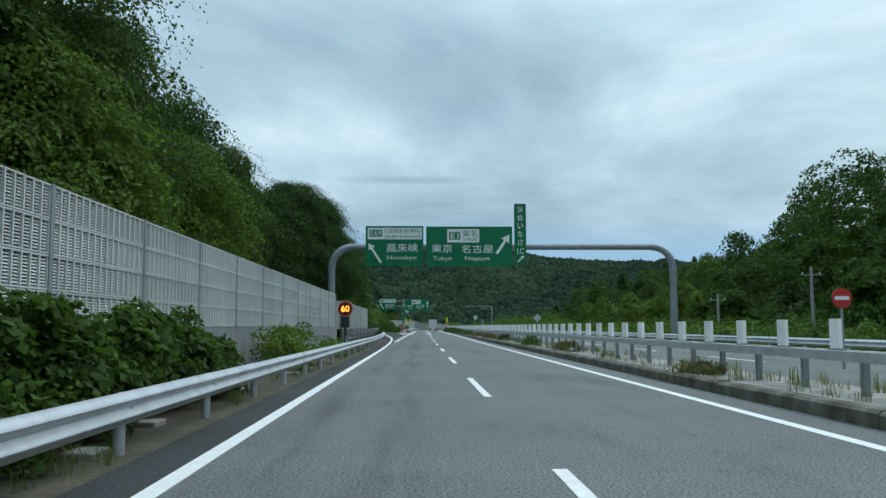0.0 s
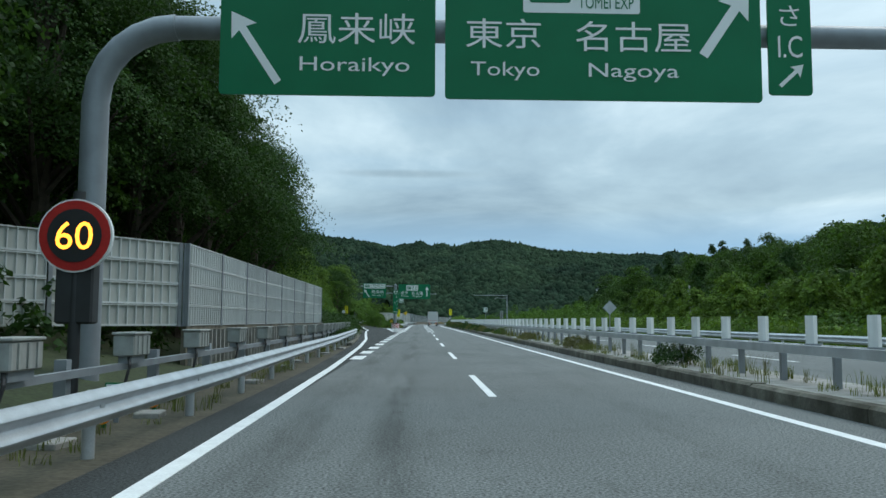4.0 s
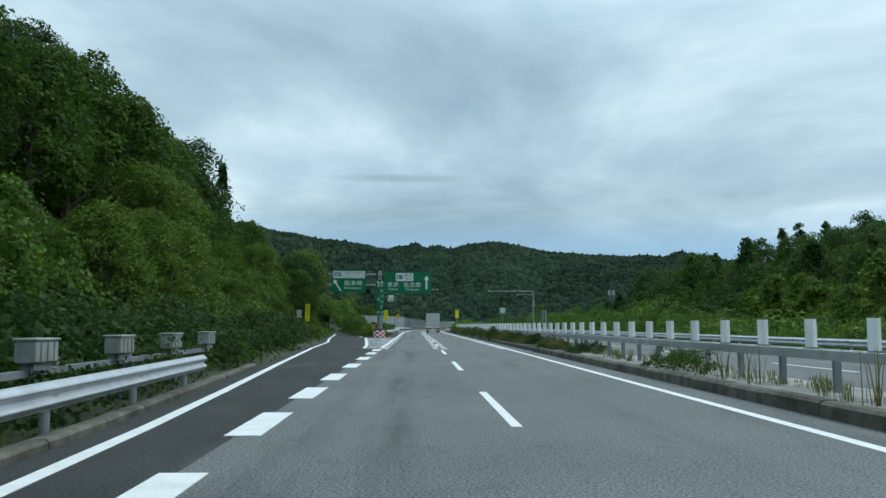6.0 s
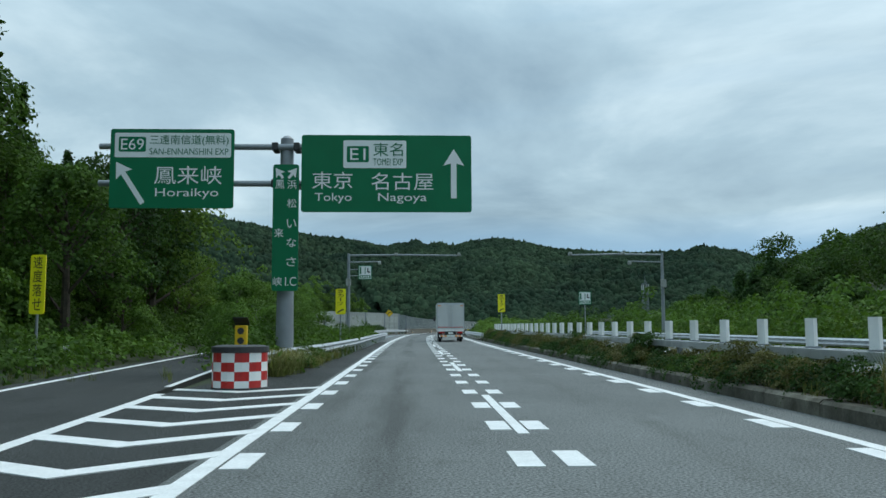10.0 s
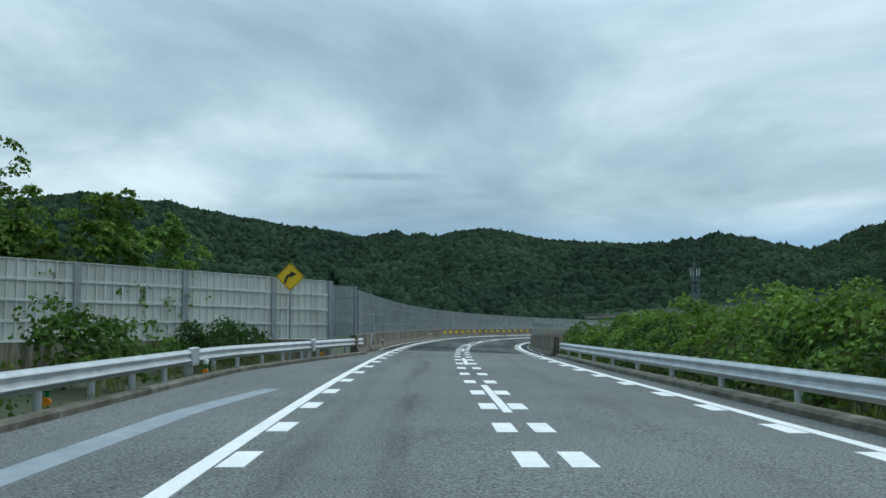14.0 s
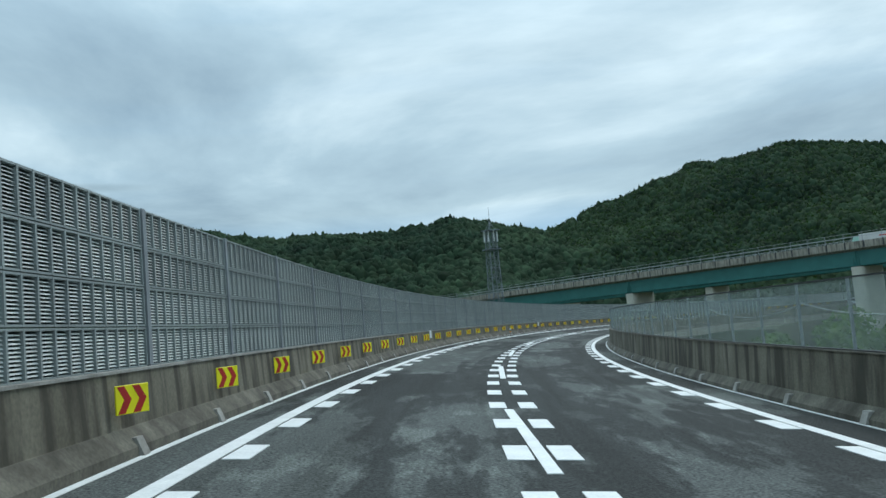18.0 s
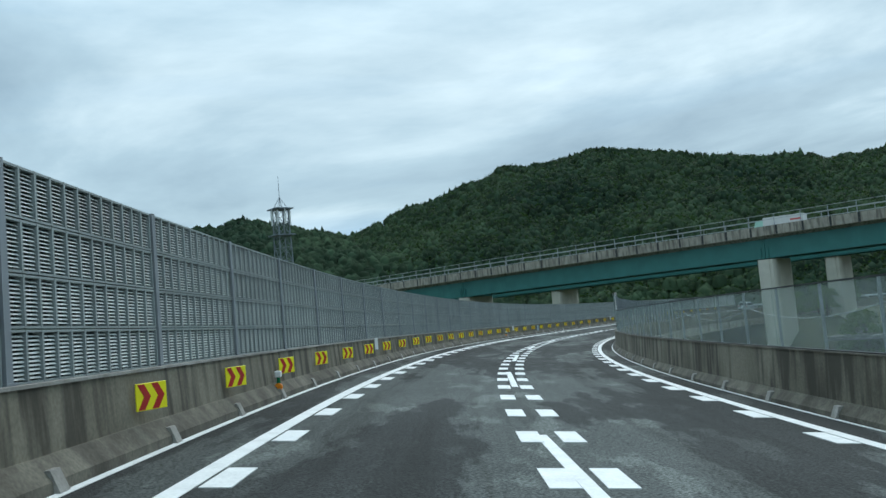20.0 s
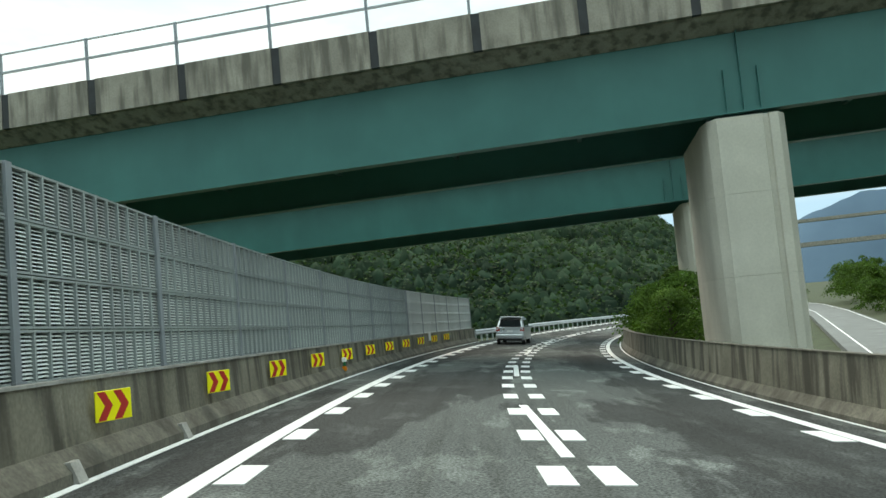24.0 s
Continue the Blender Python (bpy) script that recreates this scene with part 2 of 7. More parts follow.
def emit_mat(name, c, strength):
    m = bpy.data.materials.new(name); m.use_nodes = True
    b = m.node_tree.nodes["Principled BSDF"]
    b.inputs["Base Color"].default_value = (*c, 1); b.inputs["Emission Color"].default_value = (*c, 1)
    b.inputs["Emission Strength"].default_value = strength
    return m


def glass_mat(name, tint, rough, clear):
    m = bpy.data.materials.new(name); m.use_nodes = True
    nt = m.node_tree
    b = nt.nodes["Principled BSDF"]
    b.inputs["Base Color"].default_value = (*tint, 1); b.inputs["Roughness"].default_value = rough
    t = nt.nodes.new("ShaderNodeBsdfTransparent"); t.inputs[0].default_value = (0.93, 0.96, 0.95, 1)
    s = nt.nodes.new("ShaderNodeMixShader"); s.inputs[0].default_value = clear
    nt.links.new(b.outputs[0], s.inputs[1]); nt.links.new(t.outputs[0], s.inputs[2])
    nt.links.new(s.outputs[0], nt.nodes["Material Output"].inputs[0])
    return m


def asphalt_mat(name, base, patches, lanes=()):
    """Speckled asphalt; patches: (noise across, along, low, high, factor); lanes: dark oil trails at those offsets."""
    m = mat(name, base, tuple(v * 0.82 for v in base), scale=0.25, rough=0.85, bump=0.6, bscale=50, fine=(34, 0.85), spec=0.2)
    nt = m.node_tree
    b = nt.nodes["Principled BSDF"]
    N, L = nt.nodes.new, nt.links.new
    col = b.inputs["Base Color"].links[0].from_socket
    uv = N("ShaderNodeUVMap"); uv.uv_map = "plan"
    sep = N("ShaderNodeSeparateXYZ"); L(uv.outputs[0], sep.inputs[0])

    def worn(fac, mul):
        nonlocal col
        x = N("ShaderNodeMix"); x.data_type = "RGBA"; x.blend_type = "MULTIPLY"; x.inputs[7].default_value = (mul, mul, mul * 0.985, 1)
        L(fac, x.inputs[0]); L(col, x.inputs[6])
        col = x.outputs[2]

    def spots(sx, sy, lo, hi, rough=0.62):
        mp = N("ShaderNodeMapping"); mp.inputs["Scale"].default_value = (sx, sy, 1)
        L(uv.outputs[0], mp.inputs[0])
        n = N("ShaderNodeTexNoise"); n.inputs["Scale"].default_value, n.inputs["Detail"].default_value = 1.0, 7
        n.inputs["Roughness"].default_value = rough
        L(mp.outputs[0], n.inputs["Vector"])
        r = N("ShaderNodeMapRange"); r.inputs[1].default_value, r.inputs[2].default_value = lo, hi
        L(n.outputs[0], r.inputs[0])
        return r.outputs[0]

    for sx, sy, lo, hi, mul in patches:
        worn(spots(sx, sy, lo, hi), mul)
    for u0, half, mul in lanes:
        d = N("ShaderNodeMath"); d.operation = "SUBTRACT"; d.inputs[1].default_value = u0
        L(sep.outputs[0], d.inputs[0])
        ab = N("ShaderNodeMath"); ab.operation = "ABSOLUTE"; L(d.outputs[0], ab.inputs[0])
        r = N("ShaderNodeMapRange"); r.inputs[1].default_value, r.inputs[2].default_value = half * 1.6, half * 0.3
        L(ab.outputs[0], r.inputs[0])
        k = N("ShaderNodeMath"); k.operation = "MULTIPLY"
        L(r.outputs[0], k.inputs[0]); L(spots(1.5, 0.12, 0.42, 0.62), k.inputs[1])
        worn(k.outputs[0], mul)
    L(col, b.inputs["Base Color"])
    return m


M = {}
M["asphalt"] = asphalt_mat("asphalt", (0.157, 0.168, 0.163), [(0.5, 0.07, 0.54, 0.72, 0.72), (2.2, 1.2, 0.56, 0.7, 0.82)], [(-0.27, 0.28, 0.6), (-1.45, 0.3, 0.68), (3.2, 0.3, 0.85)])
M["asphalt_dark"] = asphalt_mat("asphalt_dark", (0.039, 0.0432, 0.042), [(0.36, 0.075, 0.49, 0.515, 2.3), (1.3, 0.4, 0.55, 0.60, 1.6), (1.6, 0.05, 0.52, 0.6, 0.75)], [(3.6, 0.45, 0.65), (-1.4, 0.7, 0.75)])
M["shoulder"] = asphalt_mat("shoulder", (0.046, 0.050, 0.048), [(0.6, 0.2, 0.56, 0.7, 1.45), (1.5, 0.3, 0.5, 0.68, 0.8)])
M["paint"] = mat("road_paint", (0.78, 0.79, 0.78), (0.66, 0.67, 0.66), scale=3, rough=0.6, bump=0.2, bscale=60, fine=(30, 0.1))
M["concrete"] = mat("concrete", (0.33, 0.32, 0.30), (0.24, 0.235, 0.22), scale=1.5, rough=0.85, bump=0.25, fine=(40, 0.12))
M["wall"] = mat("stained_concrete", (0.205, 0.188, 0.142), (0.105, 0.094, 0.067), scale=0.9, rough=0.88, bump=0.3, fine=(24, 0.22), streak=(3.0, 0.85, (0.036, 0.031, 0.021), (0.46, 0.60)))
M["foot_dirty"] = mat("dirty_concrete_foot", (0.165, 0.152, 0.118), (0.062, 0.056, 0.042), scale=1.8, rough=0.88, bump=0.35, fine=(25, 0.28), streak=(3, 0.7, (0.036, 0.031, 0.023)))
M["gutter"] = mat("gutter_concrete", (0.27, 0.31, 0.34), (0.20, 0.24, 0.27), scale=2.0, rough=0.85, bump=0.2, fine=(30, 0.12))
M["kerb"] = mat("mossy_concrete", (0.175, 0.168, 0.135), (0.06, 0.056, 0.04), scale=2.2, rough=0.9, bump=0.4, fine=(25, 0.25), streak=(1.6, 0.75, (0.038, 0.034, 0.018)), vary=0.2)
M["foot"] = mat("pale_concrete", (0.36, 0.35, 0.32), (0.2, 0.19, 0.17), scale=2.5, rough=0.85, bump=0.3, fine=(30, 0.15))
M["steel"] = mat("galvanised_steel", (0.60, 0.63, 0.65), (0.47, 0.50, 0.52), scale=2.5, rough=0.42, metal=0.65, fine=(60, 0.08), streak=(2, 0.35, (0.30, 0.31, 0.31)))
M["post"] = mat("grey_steel", (0.30, 0.33, 0.35), (0.24, 0.26, 0.28), scale=2, rough=0.5, metal=0.3, streak=(3, 0.3, (0.2, 0.2, 0.2)))
M["panel"] = mat("louvre_frame", (0.345, 0.385, 0.375), (0.28, 0.31, 0.305), scale=0.6, rough=0.5, metal=0.2, vary=0.06, streak=(1.2, 0.25, (0.22, 0.23, 0.23)))
M["panel_back"] = mat("panel_backing", (0.05, 0.055, 0.056), (0.035, 0.039, 0.04), scale=1, rough=0.9)
M["panel_light"] = mat("pale_panel", (0.52, 0.53, 0.49), (0.42, 0.43, 0.40), scale=0.8, rough=0.5, vary=0.08, streak=(2.5, 0.5, (0.27, 0.26, 0.22)))
M["white"] = mat("white_plastic", (0.84, 0.85, 0.83), (0.72, 0.73, 0.71), scale=2, rough=0.45, streak=(6, 0.4, (0.42, 0.43, 0.40)), vary=0.06)
M["sign_green"] = mat("sign_green", (0.002, 0.16, 0.065), (0.002, 0.142, 0.057), scale=1, rough=0.45, spec=0.25)
M["sign_white"] = mat("sign_white", (0.80, 0.82, 0.80), (0.76, 0.78, 0.76), scale=1, rough=0.4)
M["sign_yellow"] = mat("sign_yellow", (0.80, 0.50, 0.01), (0.72, 0.44, 0.01), scale=2, rough=0.4)
M["lemon"] = mat("lemon_yellow", (0.92, 0.83, 0.01), (0.85, 0.75, 0.01), scale=2, rough=0.4)
M["red"] = mat("sign_red", (0.50, 0.025, 0.02), (0.42, 0.02, 0.018), scale=2, rough=0.4, fine=(20, 0.1))
M["faded_red"] = mat("faded_red", (0.30, 0.20, 0.17), (0.24, 0.17, 0.15), scale=3, rough=0.6, fine=(20, 0.2))
M["black"] = mat("matt_black", (0.012, 0.012, 0.013), (0.02, 0.02, 0.02), scale=3, rough=0.6)
M["dark"] = mat("dark_metal", (0.04, 0.043, 0.045), (0.03, 0.03, 0.03), scale=2, rough=0.6, metal=0.2)
M["teal"] = mat("teal_girder_paint", (0.036, 0.185, 0.165), (0.028, 0.148, 0.132), scale=0.5, rough=0.45, streak=(0.8, 0.3, (0.02, 0.12, 0.11)))
M["deck"] = mat("deck_concrete", (0.40, 0.36, 0.295), (0.27, 0.243, 0.20), scale=0.9, rough=0.88, bump=0.2, fine=(15, 0.12), streak=(2.4, 0.8, (0.11, 0.098, 0.08), (0.46, 0.64)))
M["pier"] = mat("pier_concrete", (0.64, 0.605, 0.515), (0.52, 0.49, 0.41), scale=0.4, rough=0.85, bump=0.12, fine=(12, 0.06), streak=(0.9, 0.3, (0.32, 0.30, 0.26)))
M["soil"] = mat("grassy_soil", (0.042, 0.058, 0.018), (0.028, 0.036, 0.014), scale=0.8, rough=0.95, bump=0.5, fine=(12, 0.45))
M["dry_soil"] = mat("dry_brown_soil", (0.085, 0.072, 0.046), (0.05, 0.045, 0.028), scale=1.2, rough=0.95, bump=0.5, fine=(14, 0.4))
M["bark"] = mat("bark", (0.09, 0.07, 0.05), (0.05, 0.04, 0.03), scale=5, rough=0.9, bump=0.6, fine=(30, 0.2))
M["leaf"] = leaf_mat("leaves", (0.030, 0.070, 0.013), (0.066, 0.120, 0.022))
# for dark-leaved plants, and for shade coloured into low and inner foliage
M["leaf_dark"] = leaf_mat("dark_and_shade_leaves", (0.017, 0.044, 0.013), (0.040, 0.080, 0.021))
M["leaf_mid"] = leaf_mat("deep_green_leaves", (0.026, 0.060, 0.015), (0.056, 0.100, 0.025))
M["straw"] = leaf_mat("dry_grass", (0.15, 0.15, 0.055), (0.27, 0.25, 0.115))
M["leaf_light"] = leaf_mat("pale_leaves", (0.064, 0.118, 0.019), (0.110, 0.174, 0.031))
M["kudzu"] = leaf_mat("vine_leaves", (0.044, 0.098, 0.017), (0.094, 0.165, 0.032))
M["kudzu_bright"] = leaf_mat("bright_vine_leaves", (0.078, 0.150, 0.026), (0.140, 0.228, 0.048))
M["grass"] = leaf_mat("grass_blades", (0.085, 0.12, 0.032), (0.17, 0.18, 0.065))
# woods green lifted towards blue: the haze of distance sits in the colour
M["forest"] = mat("haze_tinted_forest", (0.0145, 0.0285, 0.0185), (0.034, 0.056, 0.030), scale=0.012, rough=0.95, fine=(0.10, 0.4), island=0.35, spec=0.03)
M["glass"] = glass_mat("clear_panel", (0.44, 0.50, 0.48), 0.2, 0.80)
M["orange"] = mat("orange_reflector", (0.85, 0.28, 0.01), (0.7, 0.2, 0.01), scale=8, rough=0.3)
M["glass_frost"] = glass_mat("clouded_panel", (0.36, 0.42, 0.42), 0.25, 0.77)
M["box"] = mat("weathered_grey_box", (0.36, 0.38, 0.36), (0.26, 0.27, 0.25), scale=5, rough=0.6, streak=(6, 0.4, (0.2, 0.2, 0.18)), vary=0.08)
M["hatch"] = mat("pale_blue_metal", (0.30, 0.40, 0.50), (0.24, 0.33, 0.42), scale=5, rough=0.4, metal=0.4)
M["car_silver"] = mat("silver_car_paint", (0.55, 0.57, 0.59), (0.50, 0.52, 0.54), scale=1, rough=0.3, metal=0.75)
M["car_glass"] = mat("dark_car_glass", (0.015, 0.018, 0.02), (0.02, 0.022, 0.025), scale=1, rough=0.08, spec=0.6)
M["rubber"] = mat("tyre_rubber", (0.015, 0.015, 0.016), (0.022, 0.022, 0.022), scale=8, rough=0.8)
M["van_white"] = mat("box_body_white", (0.58, 0.59, 0.58), (0.52, 0.53, 0.52), scale=0.6, rough=0.4, streak=(1.5, 0.25, (0.4, 0.4, 0.38)))
M["lamp_red"] = mat("red_lamp_glass", (0.55, 0.02, 0.02), (0.4, 0.015, 0.015), scale=10, rough=0.2)
M["pale_green"] = mat("pale_green_paint", (0.35, 0.60, 0.52), (0.3, 0.52, 0.45), scale=1, rough=0.4)
M["rail_grey"] = mat("rail_grey", (0.45, 0.47, 0.48), (0.36, 0.38, 0.39), scale=2, rough=0.5, metal=0.2, streak=(2, 0.3, (0.25, 0.25, 0.25)))
M["tower"] = mat("tower_grey", (0.22, 0.25, 0.28), (0.16, 0.18, 0.2), scale=1, rough=0.6, metal=0.3)
M["led"] = emit_mat("led_orange", (1.0, 0.33, 0.03), 3.0)
M["panel_bright"] = mat("bright_louvre_panel", (0.66, 0.68, 0.67), (0.56, 0.58, 0.57), scale=0.6, rough=0.5, metal=0.1, vary=0.06, streak=(1.2, 0.3, (0.4, 0.41, 0.4)))
M["panel_pale_back"] = mat("pale_panel_filling", (0.30, 0.31, 0.31), (0.24, 0.25, 0.25), scale=1, rough=0.9)
# blue-grey stands for haze over far woods, painted as base colour
M["distant"] = mat("haze_blue_woods", (0.13, 0.20, 0.27), (0.11, 0.17, 0.235), scale=0.01, rough=1.0)
M["slat"] = mat("bright_slat", (0.68, 0.73, 0.70), (0.565, 0.605, 0.585), scale=0.8, rough=0.5, metal=0.15, vary=0.06, streak=(1.2, 0.3, (0.30, 0.31, 0.31)))
M["weed"] = leaf_mat("weed_leaves", (0.072, 0.085, 0.030), (0.135, 0.125, 0.050))
M["leaf_dry"] = leaf_mat("dry_leaves", (0.13, 0.105, 0.035), (0.085, 0.10, 0.03))
M["joint_pad"] = mat("joint_pad", (0.128, 0.134, 0.122), (0.082, 0.088, 0.078), scale=1.5, rough=0.88, bump=0.3, fine=(24, 0.3), stretch=(0.3, 2, 1))
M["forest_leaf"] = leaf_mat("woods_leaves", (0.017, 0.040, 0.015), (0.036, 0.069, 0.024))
M["lower_asphalt"] = mat("lower_asphalt", (0.17, 0.178, 0.172), (0.13, 0.136, 0.132), scale=0.4, rough=0.88, bump=0.3, bscale=30, fine=(20, 0.4))

# ---- plan: one line along the carriageway, stations in metres ----
HEAD = [(-80, 0.84), (0, 0.85), (20, 1.05), (60, 1.10), (120, 1.47), (160, 1.35), (200, 1.06), (220, 1.29), (240, 1.90), (260, 2.69), (280, 3.87), (300, 5.58), (320, 8.25), (340, 12.27), (360, 17.03), (380, 21.51), (400, 25.90), (420, 30.66), (440, 35.69), (460, 40.43), (480, 45.65), (500, 51.05), (520, 56.32), (540, 61.58), (560, 67.11), (580, 72.49), (600, 77.85), (620, 83.21), (700, 104.7)]
BANK = [(-80, 0), (255, 0), (280, 0.87), (300, 1.70), (320, 2.79), (340, 3.92), (360, 4.61), (400, 4.91), (440, 5.10), (480, 5.39), (520, 5.04), (560, 5.21), (600, 5.21), (690, 5.21)]
FALL = [(-80, 0), (240, 0), (280, -0.05), (300, -0.14), (320, -0.25), (340, -0.38), (360, -0.55), (380, -0.73), (400, -0.92), (420, -1.14), (440, -1.40), (460, -1.73), (480, -2.12), (500, -2.57), (520, -3.04), (540, -3.45), (560, -3.79), (580, -4.12), (600, -4.44), (690, -5.90)]
ST = np.arange(-80, 700.1, 0.5)


def smooth(table, w=8):
    v = np.interp(ST, *zip(*table))
    return np.convolve(np.pad(v, w, mode="edge"), np.ones(2 * w + 1) / (2 * w + 1), "valid")


HD, BK, ZC = np.radians(smooth(HEAD)), np.radians(smooth(BANK)), smooth(FALL)
LX = np.concatenate([[0], np.cumsum(0.5 * np.sin((HD[1:] + HD[:-1]) / 2))])
LY = np.concatenate([[0], np.cumsum(0.5 * np.cos((HD[1:] + HD[:-1]) / 2))])
LX, LY = LX - np.interp(0, ST, LX), LY - np.interp(0, ST, LY)


def heading(s):
    return float(np.interp(s, ST, HD))


def P(s, u, h=0.0):
    """The place at station s, u metres to the right of the line, h above the banked road."""
    a = heading(s)
    return Vector((np.interp(s, ST, LX) + u * math.cos(a), np.interp(s, ST, LY) - u * math.sin(a), np.interp(s, ST, ZC) - u * math.tan(np.interp(s, ST, BK)) + h))


def on(s, u, h=0.0, turn=0.0, lean=False):
    """A pose at station s: x to the right, y ahead, z up; lean: square to the banked road."""
    m = Matrix.Translation(P(s, u, h)) @ Matrix.Rotation(-heading(s) + radians(turn), 4, "Z")
    if lean:
        m = m @ Matrix.Rotation(float(np.interp(s, ST, BK)), 4, "Y") @ Matrix.Rotation(float(np.interp(s + 1, ST, ZC) - np.interp(s - 1, ST, ZC)) / 2, 4, "X")
    return m


# ---- letters, taken from the built-in font ----
RAW = {}
for body in ["E69", "三遠南信道(無料)", "SAN-ENNANSHIN EXP", "鳳来峡", "Horaikyo", "E1", "東名", "TOMEI EXP", "東京", "名古屋", "Tokyo", "Nagoya", "I.C", "60", *"浜松いなさ鳳来峡速度落せ急カーブ"]:
    cu = bpy.data.curves.new("letters", "FONT")
    cu.body, cu.resolution_u = body, 3
    tmp = bpy.data.objects.new("letters", cu)
    scene.collection.objects.link(tmp)
    dg = bpy.context.evaluated_depsgraph_get()
    RAW[body] = bpy.data.meshes.new_from_object(tmp.evaluated_get(dg), depsgraph=dg)
    bpy.data.objects.remove(tmp)


# ---- mesh tools ----
class Geo:
    def __init__(self):
        self.v, self.f, self.k = [], [], []

    def add(self, verts, faces, k=0):
        o = len(self.v)
        self.v += [tuple(p) for p in verts]
        self.f += [tuple(i + o for i in f) for f in faces]
        self.k += [k] * len(faces)
        return self

    def box(self, x0, x1, y0, y1, z0, z1, c=0.0, k=0):
        if c <= 0:
            v = [(x, y, z) for z in (z0, z1) for y in (y0, y1) for x in (x0, x1)]
            return self.add(v, [(0, 2, 3, 1), (4, 5, 7, 6), (0, 1, 5, 4), (2, 6, 7, 3), (0, 4, 6, 2), (1, 3, 7, 5)], k)
        rings = []
        for z, i in ((z0, c), (z0 + c, 0), (z1 - c, 0), (z1, c)):
            a, b, d, e = x0 + i, x1 - i, y0 + i, y1 - i
            rings.append([(a + c, d, z), (b - c, d, z), (b, d + c, z), (b, e - c, z), (b - c, e, z), (a + c, e, z), (a, e - c, z), (a, d + c, z)])
        return self.loft(rings, k, True)

    def loft(self, rings, k=0, caps=True):
        n, v, f = len(rings[0]), [p for r in rings for p in r], []
        for j in range(len(rings) - 1):
            for i in range(n):
                f.append((j * n + i, j * n + (i + 1) % n, (j + 1) * n + (i + 1) % n, (j + 1) * n + i))
        if caps:
            f += [tuple(reversed(range(n))), tuple(range((len(rings) - 1) * n, len(rings) * n))]
        return self.add(v, f, k)

    def tube(self, pts, radii, n=10, k=0, caps=True):
        rings, pts = [], [Vector(p) for p in pts]
        for i, p in enumerate(pts):
            d = (pts[min(i + 1, len(pts) - 1)] - pts[max(i - 1, 0)]).normalized()
            if i == 0:
                x = d.cross(Vector((0, 0, 1)) if abs(d.z) < 0.9 else Vector((1, 0, 0)))
            x = (x - d * x.dot(d)).normalized()
            y = x.cross(d)
            r = radii[i] if hasattr(radii, "__len__") else radii
            rings.append([tuple(p + r * (math.cos(6.2832 * j / n) * x - math.sin(6.2832 * j / n) * y)) for j in range(n)])
        return self.loft(rings, k, caps)

    def prism(self, poly, y0, y1, k=0):
        """A flat outline in x, z, given depth from y0 to y1 (front face at y0)."""
        n = len(poly)
        return self.add([(x, y0, z) for x, z in poly] + [(x, y1, z) for x, z in poly], [tuple(range(n)), tuple(reversed(range(n, 2 * n)))] + [(i + n, (i + 1) % n + n, (i + 1) % n, i) for i in range(n)], k)

    def mesh(self, name, mats, soft=False):
        me = bpy.data.meshes.new(name)
        me.from_pydata(self.v, [], self.f)
        for m in mats if isinstance(mats, (list, tuple)) else [mats]:
            me.materials.append(m)
        if any(self.k):
            me.polygons.foreach_set("material_index", self.k)
        if soft:
            me.polygons.foreach_set("use_smooth", [True] * len(me.polygons))
            me.set_sharp_from_angle(angle=radians(40))
        bm = bmesh.new(); bm.from_mesh(me)
        bmesh.ops.recalc_face_normals(bm, faces=bm.faces); bm.to_mesh(me); bm.free()
        me.update()
        return me


def part(name, geo, material, parent, label="", m=None, soft=False):
    me = geo if isinstance(geo, bpy.types.Mesh) else geo.mesh(name, material, soft)
    ob = new(name, me)
    ob.parent = parent
    if m is not None:
        ob.matrix_local = m
    return tagged(ob, label)


def thing(name, m, label, category, group="", kind=""):
    ob = new(name)
    ob.empty_display_size = 0.2
    ob.matrix_world = m
    return tagged(ob, label, category, group, kind)


def solid(name, geo, material, label, category="", kind="", group="", soft=False):
    return tagged(new(name, geo.mesh(name, material, soft)), label, category, group, kind)


def sweep(profile, s0, s1, step=2.0, closed=True, k=0, geo=None, shift=None):
    """A cross-section of (u, h) drawn out along the road; shift(s) moves it sideways."""
    g = geo or Geo()
    n = max(1, int(round((s1 - s0) / step)))
    rings = []
    for i in range(n + 1):
        s = s0 + (s1 - s0) * i / n
        d = shift(s) if shift else 0.0
        rings.append([tuple(P(s, u + d, h)) for u, h in profile])
    if closed:
        return g.loft(rings, k, True)
    w, v, f = len(profile), [p for r in rings for p in r], []
    for j in range(n):
        for i in range(w - 1):
            f.append((j * w + i, j * w + i + 1, (j + 1) * w + i + 1, (j + 1) * w + i))
    return g.add(v, f, k)


def lerp(table):
    xs, ys = zip(*table)
    return lambda s: float(np.interp(s, xs, ys))

# ---- ground ----
def near_line(x, y):
    """Stations and offsets of many places."""
    k = slice(None, None, 8)
    s, lx, ly, h = ST[k], LX[k], LY[k], HD[k]
    d = (x[:, None] - lx) ** 2 + (y[:, None] - ly) ** 2
    i = d.argmin(1)
    u = (x - lx[i]) * np.cos(h[i]) - (y - ly[i]) * np.sin(h[i])
    return s[i] + (x - lx[i]) * np.sin(h[i]) + (y - ly[i]) * np.cos(h[i]), u


